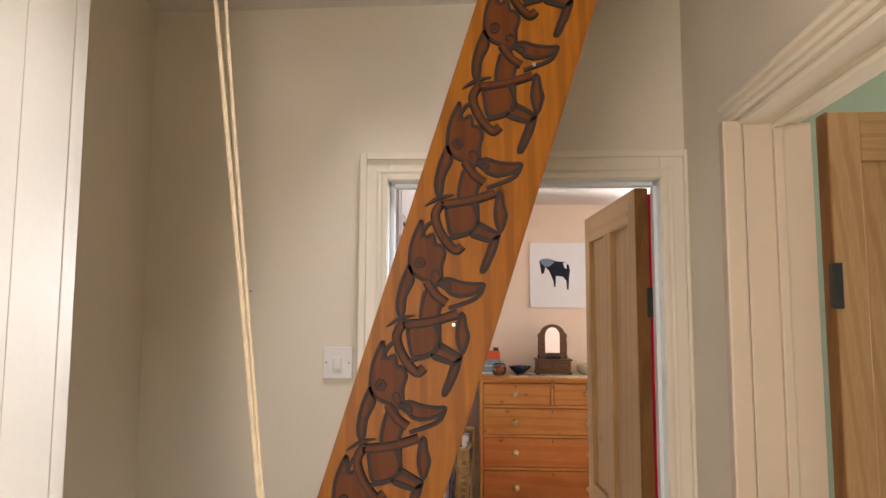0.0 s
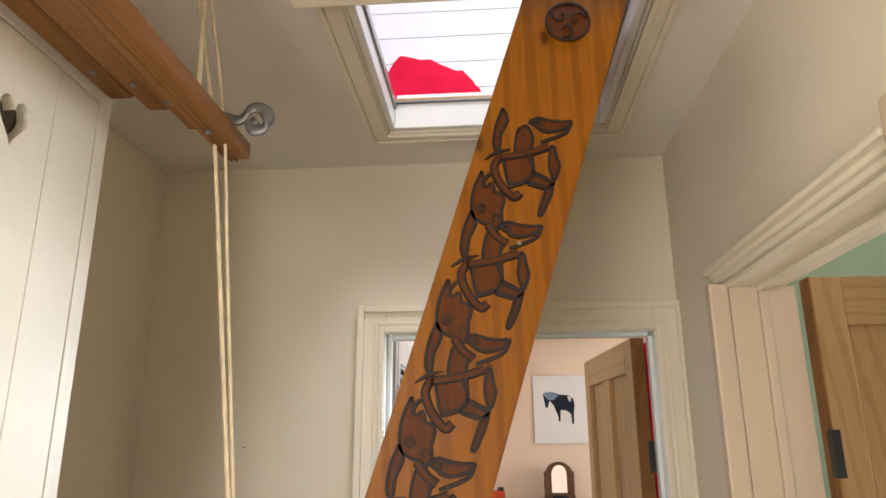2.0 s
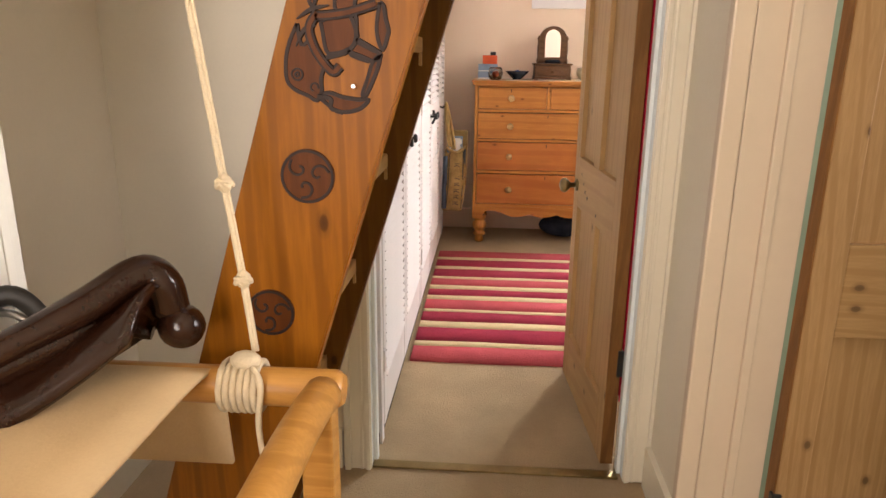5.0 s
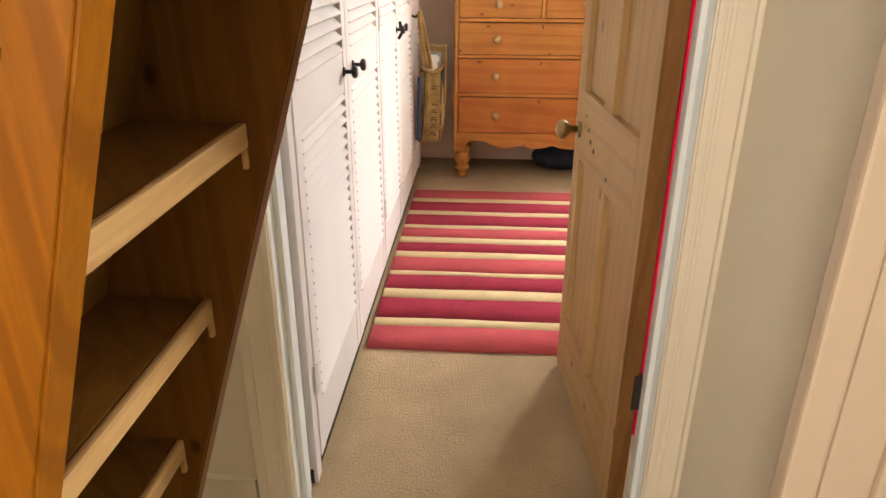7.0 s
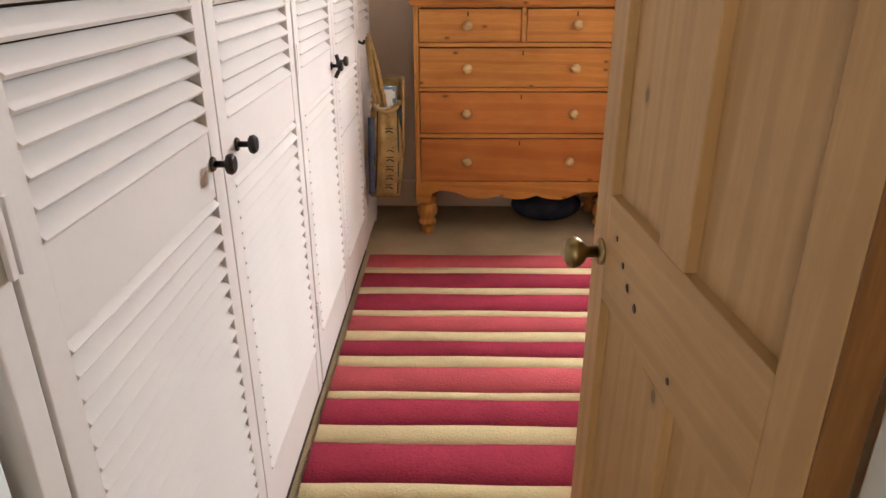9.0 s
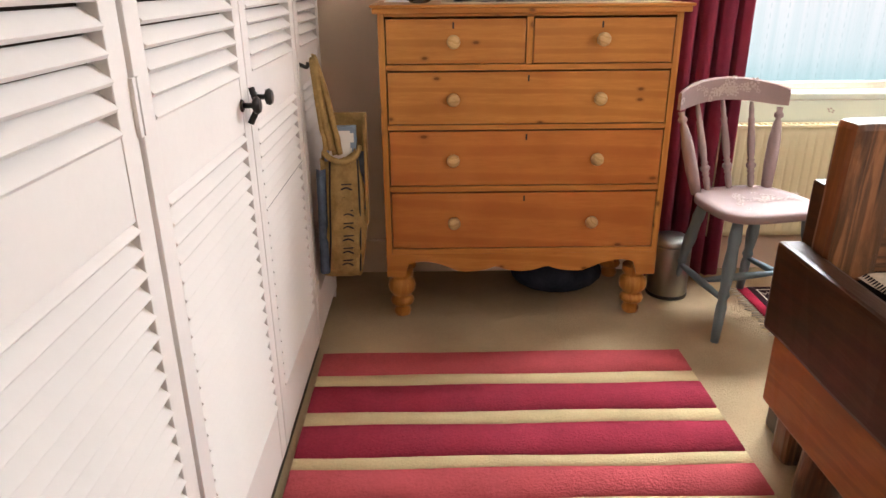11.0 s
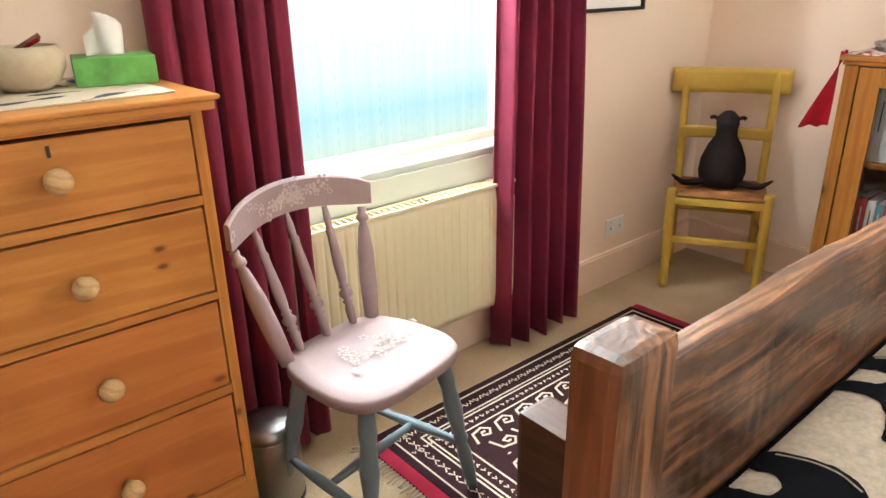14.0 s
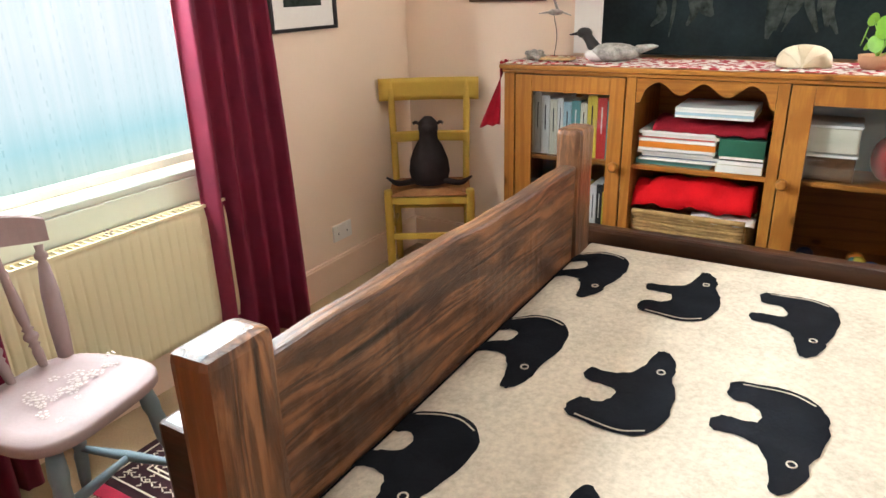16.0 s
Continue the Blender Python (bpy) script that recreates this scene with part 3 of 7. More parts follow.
# green room
built("wall_green_room", boxes((0.55, 2.8, 1.90, 2.02, 0, 2.54), (0.55, 2.8, -0.62, -0.5, 0, 2.54), (2.68, 2.8, -0.5, 0.9, 0, 2.54), (2.68, 2.8, 1.74, 1.9, 0, 2.54), (2.68, 2.8, 0.9, 1.74, 0, 0.9), (2.68, 2.8, 0.9, 1.74, 2.1, 2.54)), GREENW, "pale green painted walls of the side room")
built("ceiling_green_room", boxes((0.55, 2.8, -0.62, 2.02, 2.5, 2.6)), CEIL, "off-white ceiling of the side room", "ceiling")

# loft over the hatch
bm = boxes((-2.2, HX0, -0.6, 3.2, 2.585, 2.61), (HX1, 2.2, -0.6, 3.2, 2.585, 2.61), (HX0, HX1, -0.6, HY0, 2.585, 2.61), (HX0, HX1, HY1, 3.2, 2.585, 2.61))
built("floor_loft", bm, LOFTW, "painted loft floor round the hatch", "floor")
loft = built("wall_loft_north", boxes((-2.2, 2.2, 3.04, 3.1, 2.61, 4.7)), LOFTW, "white painted boarded gable wall of the loft")
me_board = mesh_of("board", boxes((-2.2, 2.2, -0.012, 0.0, 0.0, 0.142), bevel=0.003), LOFTW)
for i in range(12):
    on_part("board", me_board, loft, (0, 3.038 - loft.location.y, 0.004 + i * 0.146))
built("wall_loft_sides", boxes((-2.3, -2.2, -0.6, 3.1, 2.61, 4.7), (2.2, 2.3, -0.6, 3.1, 2.61, 4.7), (-2.2, 2.2, -0.7, -0.6, 2.61, 4.7)), LOFTW, "white painted loft walls")
built("ceiling_loft", boxes((-2.3, 0.15, -0.7, 3.1, 4.7, 4.8), (1.05, 2.3, -0.7, 3.1, 4.7, 4.8), (0.15, 1.05, -0.7, 0.15, 4.7, 4.8), (0.15, 1.05, 1.05, 3.1, 4.7, 4.8)), LOFTW, "white painted loft roof with an added opening, out of view", "ceiling")


def fold(s, k=9.0, a=0.5):
    return math.sin(k * s) * a + math.sin(k * 2.3 * s + 1.1) * a * 0.4


def red_heap():
    def place(s, t):
        x, y = -0.52 + 0.5 * s, 2.12 + 0.42 * t
        e = min(s, 1 - s, t * 1.1, 1 - t) * 2
        h = 0.43 * min(1, (e * 1.9)) ** 0.5 * (1 - 0.55 * abs(s - 0.30) * (1 if s < 0.3 else 0.75)) + 0.014 * fold(s * 3 + t * 2, 7)
        return Vector((x, y, 2.6115 + max(0.004, h)))
    solid("red_blanket", sheet(26, 20, place, 0.006), REDC, "bright red fleece blanket heaped beside the loft hatch", "blanket")


red_heap()

# hatch lining and trim
hatch = thing("hatch_frame", (-0.04, 1.45, 2.54), "white painted loft hatch frame with moulded architrave", "hatch frame")
for r in ((HX0 - 0.0, HX0 + 0.018, HY0, HY1, 2.535, 2.612), (HX1 - 0.018, HX1, HY0, HY1, 2.535, 2.612), (HX0 + 0.018, HX1 - 0.018, HY1 - 0.018, HY1, 2.535, 2.612), (HX0 + 0.018, HX1 - 0.018, HY0, HY0 + 0.018, 2.535, 2.612)):
    part("lining", boxes(r, bevel=0.002), WHITE, hatch)


def trim_ring(z):
    """Moulded strips under the ceiling round the hatch, three sides."""
    for off, wid, th in ((0.0, 0.058, 0.012), (0.006, 0.014, 0.022), (0.047, 0.013, 0.019)):
        yield (HX0 - off - wid, HX0 - off, HY0, HY1 + off + wid, z - th, z)
        yield (HX1 + off, HX1 + off + wid, HY0, HY1 + off + wid, z - th, z)
        yield (HX0 - off, HX1 + off, HY1 + off, HY1 + off + wid, z - th, z)


for r in trim_ring(2.539):
    part("architrave", boxes(r, bevel=0.002), GLOSS, hatch)
part("bead", boxes((HX0 + 0.018, HX1 - 0.018, HY1 - 0.026, HY1 + 0.01, 2.6125, 2.619), bevel=0.002), STEEL, hatch, "thin grey metal bead")
part("ledge", boxes((HX0 + 0.02, HX1 - 0.02, HY1 - 0.010, HY1 + 0.03, 2.6195, 2.634), bevel=0.003), TREADW, hatch, "worn bare timber ledge")
part("draught_strip", boxes((HX0 + 0.02, HX1 - 0.02, HY1 - 0.002, HY1 + 0.05, 2.6345, 2.650), bevel=0.004), LOFTW, hatch, "white felted draught strip")
for x in (HX0 + 0.018, HX1 - 0.024):
    part("bead", boxes((x, x + 0.006, HY0, HY1 - 0.027, 2.590, 2.614), bevel=0.001), STEEL, hatch, "thin grey metal bead")
part("front_board", boxes((-0.42, 0.30, 1.035, 1.075, 2.428, 2.468), bevel=0.006), GLOSS, hatch, "cream painted board across the hatch edge")
part("front_board_hanger", boxes((-0.40, 0.28, 1.045, 1.07, 2.4685, 2.538), bevel=0.003), GLOSS, hatch)


def door_frame(name, material, label, place, w0, w1, top, deep, inner=None):
    """Lining, stop and stepped architrave of a doorway; place(a, b, z) puts along, out, up into the world."""
    fr = thing(name, place(w0, 0, 0), label, "door frame")
    fr["kind"] = "structure"

    def strip(nm, a0, a1, b0, b1, z0, z1, bevel=0.003):
        p, q = Vector(place(a0, b0, z0)), Vector(place(a1, b1, z1))
        part(nm, boxes((min(p.x, q.x), max(p.x, q.x), min(p.y, q.y), max(p.y, q.y), z0, z1), bevel=bevel), inner if inner and nm in ("jamb", "stop", "head") else material, fr)
    strip("jamb", w0 - 0.02, w0, -deep, 0.002, 0, top + 0.02)
    strip("jamb", w1, w1 + 0.02, -deep, 0.002, 0, top + 0.02)
    strip("head", w0, w1, -deep, 0.002, top, top + 0.02)
    strip("stop", w0, w0 + 0.012, -deep + 0.045, -0.03, 0, top - 0.012, 0.002)
    strip("stop", w1 - 0.012, w1, -deep + 0.045, -0.03, 0, top - 0.012, 0.002)
    strip("stop", w0 + 0.012, w1 - 0.012, -deep + 0.045, -0.03, top - 0.012, top, 0.002)
    for off, wid, th in ((0.0, 0.085, 0.014), (0.003, 0.016, 0.022), (0.026, 0.010, 0.018), (0.066, 0.021, 0.026)):
        strip("architrave", w0 - off - wid, w0 - off, 0.0021, th, 0, top + off + wid)
        strip("architrave", w1 + off, w1 + off + wid, 0.0021, th, 0, top + off + wid)
        strip("architrave", w0 - off, w1 + off, 0.0021, th, top + off, top + off + wid)
    return fr


door_frame("door_frame_bedroom", GLOSS, "cream gloss door lining with stepped moulded architrave", lambda a, b, z: (a, 2.08 - b, z), -0.395, 0.412, 1.98, 0.112, SKYLIT_W)


def side_frame():
    """Deep boxed lining of the side doorway, its moulded edge standing proud of the landing wall."""
    fr = thing("door_frame_side_room", (0.47, 1.15, 0), "cream gloss door lining with a deep moulded edge", "door frame")
    fr["kind"] = "structure"
    Y0, Y1, T = 0.80, 1.494, 1.982
    for x0, x1, grow in ((0.400, 0.4145, 0.044), (0.415, 0.4245, 0.034), (0.425, 0.4345, 0.023), (0.435, 0.4420, 0.010)):
        part("architrave", boxes((x0, 0.4875, Y0, Y1 + 0.0315, T + grow - 0.012, T + grow), bevel=0.003), GLOSS, fr)
    # uprights take the darkened cream as shade; the head stays plain gloss
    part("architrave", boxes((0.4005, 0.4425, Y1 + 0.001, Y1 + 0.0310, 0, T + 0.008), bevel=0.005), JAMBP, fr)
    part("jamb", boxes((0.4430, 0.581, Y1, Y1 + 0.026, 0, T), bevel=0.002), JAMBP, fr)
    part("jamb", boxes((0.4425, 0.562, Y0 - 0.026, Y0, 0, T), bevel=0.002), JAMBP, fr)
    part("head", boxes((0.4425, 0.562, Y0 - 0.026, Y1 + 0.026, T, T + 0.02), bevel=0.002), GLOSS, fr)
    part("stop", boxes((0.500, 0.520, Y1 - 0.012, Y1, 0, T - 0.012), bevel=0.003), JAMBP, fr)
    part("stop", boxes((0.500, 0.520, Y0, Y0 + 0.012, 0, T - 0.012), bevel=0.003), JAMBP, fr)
    part("stop", boxes((0.500, 0.520, Y0, Y1, T - 0.012, T), bevel=0.003), GLOSS, fr)


side_frame()
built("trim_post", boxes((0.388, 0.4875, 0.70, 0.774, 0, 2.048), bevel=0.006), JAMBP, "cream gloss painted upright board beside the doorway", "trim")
built("threshold", boxes((-0.395, 0.40, 2.075, 2.115, 0.0, 0.008), bevel=0.003), BRASS, "worn brass carpet threshold strip", "trim")


def panel_door(name, label, hinge, free, height, front, knob_z, locks, up=STRIP, cross=STRIP_X, sw=0.076):
    """A four-panelled stripped door from hinge to free edge; front: +1 or -1, the side on which the mouldings face."""
    h, f = Vector((*hinge, 0.012)), Vector((*free, 0.012))
    along = (f - h).normalized()
    w = (f - h).length
    rz = math.degrees(math.atan2(along.y, along.x))
    d = thing(name, tuple(h), label, "door", rz=rz)
    t = 0.042
    y0, y1 = (0, t) if front < 0 else (-t, 0)

    def bar(nm, x0, x1, z0, z1, m):
        return part(nm, boxes((x0, x1, y0, y1, z0, z1), bevel=0.0025), m, d, local=True)
    lz0, lz1 = locks
    bar("stile", 0.0, sw, 0, height, up)
    bar("stile", w - sw, w, 0, height, up)
    bar("rail", sw, w - sw, height - 0.10, height, cross)
    bar("rail", sw, w - sw, lz0, lz1, cross)
    bar("rail", sw, w - sw, 0, 0.20, cross)
    mid = w / 2
    for z0, z1 in ((0.20, lz0), (lz1, height - 0.10)):
        bar("muntin", mid - 0.045, mid + 0.045, z0, z1, up)
        for x0, x1 in ((sw, mid - 0.045), (mid + 0.045, w - sw)):
            part("panel", boxes((x0 - 0.005, x1 + 0.005, y0 + 0.017, y1 - 0.017, z0 - 0.005, z1 + 0.005)), up, d, local=True)
    part("hinge_edge", boxes((-0.003, 0.0, y0 + 0.001, y1 - 0.001, 0.0, height)), DOOREDGE, d, "dark stained hinge edge", local=True)
    for z in (0.36, height - 0.35):
        part("hinge", boxes((-0.008, 0.012, y0 - 0.006, y0 + 0.012, z - 0.045, z + 0.045), bevel=0.002), BLACK, d, "black iron hinge", local=True)
    for side in (-1, 1):
        ys = y0 if side < 0 else y1
        m = pose(w - 0.055, ys, knob_z, -90 * side, 0, 0)
        kb = part("knob", lathe([(0.010, 0.0), (0.010, 0.028), (0.018, 0.033), (0.027, 0.043), (0.029, 0.053), (0.022, 0.064), (0.008, 0.069)], 20, m), BRASS, d, "aged brass door knob", local=True)
        part("rose", lathe([(0.024, 0.0), (0.024, 0.004), (0.017, 0.009)], 20, m), BRASS, kb, local=True)
    return d


bdoor = panel_door("door_1", "stripped pine four-panel door standing open into the bedroom", (0.352, 2.148), (0.298, 2.838), 1.955, 1, 0.815, (0.735, 0.928))
bdoor["kind"] = "structure"
# filled screw holes of an old lock on the rail
for i, (x, z, r) in enumerate(((0.56, 0.87, 0.005), (0.52, 0.84, 0.006), (0.49, 0.815, 0.007), (0.45, 0.80, 0.008), (0.30, 0.77, 0.006))):
    part("screw_hole", lathe([(r, 0), (r * 0.7, 0.0012)], 10, pose(x, 0.0005, z, -90)), BLACK, bdoor, "filled screw hole", local=True)
sdoor = panel_door("door_2", "stripped pine four-panel door open into the green room", (0.586, 1.478), (1.25, 1.490), 1.975, 1, 0.9, (0.765, 0.955), STRIP_O, STRIP_OX, 0.062)
sdoor["kind"] = "structure"


def red_gown():
    def place(s, t):
        return Vector((0.416 + 0.007 * math.sin(s * 17) * (0.4 + 0.6 * t), 2.203 + 0.42 * s * (0.7 + 0.3 * t), 1.96 - 1.75 * t))
    solid("dressing_gown", sheet(30, 10, place, 0.008), REDC, "bright red dressing gown hanging behind the open door", "dressing gown")


red_gown()


def switch():
    s = thing("light_switch", (-0.542, 2.079, 1.385), "white plastic light switch plate on the wall", "light switch")
    part("plate", boxes((-0.588, -0.498, 2.070, 2.080, 1.388, 1.482), bevel=0.003), SWITCHP, s)
    part("rocker", boxes((-0.556, -0.530, 2.064, 2.071, 1.415, 1.452), bevel=0.003), SWITCHP, s)
    for x in (-0.577, -0.509):
        part("screw", lathe([(0.0035, 0), (0.003, 0.0015)], 10, pose(x, 2.070, 1.436, 90)), STEEL, s)


switch()
solid("strike_hole", boxes((-0.397, -0.3945, 2.13, 2.15, 0.80, 0.86)), BLACK, "dark chipped latch mortice in the door jamb", "latch plate")
solid("picture_nail", rod((-0.815, 2.08, 1.648), (-0.815, 2.072, 1.648), 0.002, seg=6), BLACK, "small dark nail in the plaster", "nail")


# ---- landing cupboard ----
def cupboard():
    c = thing("landing_cupboard", (-0.95, 0.5, 0), "cream painted built-in cupboard with heart cut-out boarded doors", "cupboard")
    X = -0.767
    part("carcass", boxes((-1.145, X - 0.03, -0.55, 1.10, 0.0, 2.27)), CUPB, c)
    part("end_panel", boxes((-1.145, X - 0.002, 1.10, 1.12, 0, 2.285), bevel=0.002), CUPB, c)
    part("top", boxes((-1.145, X + 0.012, -0.55, 1.125, 2.286, 2.305), bevel=0.003), CUPB, c)
    part("stile", boxes((X - 0.03, X, 1.082, 1.0995, 0, 2.284), bevel=0.002), CUPB, c)
    part("header", boxes((X - 0.03, X, -0.55, 1.082, 2.262, 2.284), bevel=0.002), CUPB, c)
    # dark sheet in place of the shade inside the cupboard
    part("dark_inside", boxes((X - 0.0298, X - 0.0215, 0.7, 1.05, 1.9, 2.25)), PLINTH_SHADE, c, "dark sheet behind the cut-out, standing in for the shaded interior")
    ed = [1.079, 0.965, 0.80, 0.672, 0.54, 0.40, 0.27, 0.13, 0.0, -0.14, -0.28]
    for b, a in zip(ed, ed[1:]):
        a += 0.0022
        if a < 0.882 < b:
            bm = bmesh.new()
            outer = [(a, 0.05), (b, 0.05), (b, 2.258), (a, 2.258)]
            hy, hz, s = 0.882, 2.128, 0.0021
            heart = []
            for i in range(24):
                t = 2 * math.pi * i / 24
                heart.append((hy + s * 16 * math.sin(t) ** 3 * 0.95, hz + s * 1.25 * (13 * math.cos(t) - 5 * math.cos(2 * t) - 2 * math.cos(3 * t) - math.cos(4 * t))))
            es = []
            for loop in (outer, heart):
                vs = [bm.verts.new((X, p, q)) for p, q in loop]
                es += [bm.edges.new((vs[i], vs[(i + 1) % len(vs)])) for i in range(len(vs))]
            r = bmesh.ops.triangle_fill(bm, edges=es, use_beauty=True, normal=(1, 0, 0))
            fs = [g for g in r["geom"] if isinstance(g, bmesh.types.BMFace)]
            e = bmesh.ops.extrude_face_region(bm, geom=fs)
            bmesh.ops.translate(bm, vec=(-0.02, 0, 0), verts=[g for g in e["geom"] if isinstance(g, bmesh.types.BMVert)])
            part("board", bm, CUPB, c, "cream board with a heart-shaped cut-out")
        else:
            part("board", boxes((X - 0.02, X, a, b, 0.05, 2.258), bevel=0.002), CUPB, c)


cupboard()


# ---- airer ----
def airer():
    a = thing("clothes_airer", (-0.6, 0.5, 2.15), "wooden lath clothes airer with scrolled iron brackets hung on ropes", "clothes airer")
    for x, z, end, w, h in ((-0.520, 2.170, 1.125, 0.046, 0.030), (-0.590, 2.222, 1.11, 0.040, 0.022), (-0.662, 2.258, 1.10, 0.044, 0.022), (-0.738, 2.285, 1.10, 0.044, 0.022)):
        part("lath", boxes((x - w / 2, x + w / 2, -0.45, end, z - h / 2, z + h / 2), bevel=0.004), RACKW, a)
    for y in (1.05, -0.2):
        pts = [(-0.462, y, 2.196), (-0.470, y, 2.186), (-0.462, y, 2.176), (-0.448, y, 2.180), (-0.442, y, 2.197), (-0.450, y, 2.214), (-0.470, y, 2.218), (-0.486, y, 2.200), (-0.498, y, 2.196), (-0.522, y, 2.203), (-0.594, y, 2.237), (-0.662, y, 2.276), (-0.70, y, 2.292), (-0.738, y, 2.305), (-0.765, y, 2.318)]
        curl = [(-0.738, y + 0.012, 2.306), (-0.705, y + 0.012, 2.302), (-0.690, y + 0.012, 2.322), (-0.700, y + 0.012, 2.345), (-0.722, y + 0.012, 2.345), (-0.728, y + 0.012, 2.328)]
        part("bracket_curl", tube(curl, 0.005, seg=8, flat=1.8), IRON, a, "small iron scroll on the bracket")
        part("bracket", tube(pts, 0.006, seg=8, flat=2.0), IRON, a, "scrolled galvanised iron bracket")
    for x, z in ((-0.522, 2.152), (-0.592, 2.209), (-0.66, 2.245), (-0.735, 2.272)):
        part("bolt", lathe([(0.006, 0), (0.005, 0.006)], 8, pose(x, 1.0, z - 0.004)), IRON, a)
    for x in (-0.531, -0.522):
        part("groove_bead", boxes((x - 0.0015, x + 0.0015, -0.45, 1.128, 2.1535, 2.1552)), RACKW, a)


airer()


def ropes():
    r = thing("airer_rope", (-0.36, 1.06, 0.87), "cotton hoisting rope run through a ceiling pulley and tied off", "rope")
    part("strand", tube([(-0.590, 1.04, 2.47), (-0.541, 1.055, 2.20), (-0.508, 1.06, 1.93), (-0.455, 1.06, 1.50), (-0.411, 1.06, 1.13), (-0.394, 1.06, 0.988), (-0.383, 1.06, 0.875)], 0.0036, seg=8), ROPE, r)
    part("strand", tube([(-0.567, 1.04, 2.47), (-0.522, 1.055, 2.20), (-0.496, 1.063, 1.93), (-0.449, 1.063, 1.50), (-0.407, 1.063, 1.13), (-0.390, 1.063, 0.988), (-0.379, 1.063, 0.875)], 0.0028, seg=8), ROPE, r)
    part("strand", tube([(-0.572, 1.04, 2.47), (-0.56, 1.02, 2.38), (-0.548, 1.0, 2.29), (-0.54, 0.99, 2.202)], 0.0042, seg=8), ROPE, r)
    for c, s in (((-0.409, 1.061, 1.130), 0.011), ((-0.392, 1.061, 0.988), 0.011), ((-0.541, 0.99, 2.215), 0.012)):
        bm = bmesh.new()
        blob(bm, c, (s, s * 0.9, s * 1.3), seg=10, rings=8)
        for k in range(3):
            tube([(c[0] + s * math.cos(q + k), c[1] + s * math.sin(q + k), c[2] + s * 0.5 * math.sin(2 * q + k)) for q in (0, 1.6, 3.2, 4.8)], 0.004, bm, 6, 4)
        part("knot", bm, ROPE, r)
    STAND["on"] = True
    lash = part("lashing", blob(bmesh.new(), (-0.325, 0.945, 0.922), (0.022, 0.016, 0.014), seg=10, rings=8), ROPE, r, "rope knot lashed round the rail")
    for i in range(6):
        x = -0.355 + i * 0.0095
        part("rope_turn", tube([(x, 0.95 + 0.034 * math.cos(q), 0.882 + 0.034 * math.sin(q)) for q in (0, 1.05, 2.1, 3.15, 4.2, 5.25, 6.28)], 0.005, None, 6, 4), ROPE, lash)
    part("rope_end", tube([(-0.31, 0.93, 0.92), (-0.296, 0.915, 0.90), (-0.30, 0.91, 0.84), (-0.292, 0.908, 0.76)], 0.0045, None, 6), ROPE, lash)
    STAND["on"] = False
    pl = thing("ceiling_pulley", (-0.56, 1.04, 2.54), "small black iron ceiling pulley", "pulley")
    part("wheel", lathe([(0.022, -0.006), (0.016, 0), (0.022, 0.006)], 18, pose(-0.56, 1.04, 2.485, 90)), BLACK, pl)
    part("strap", boxes((-0.565, -0.555, 1.028, 1.031, 2.47, 2.539), (-0.565, -0.555, 1.049, 1.052, 2.47, 2.539), (-0.577, -0.543, 1.025, 1.055, 2.533, 2.539)), BLACK, pl)


ropes()


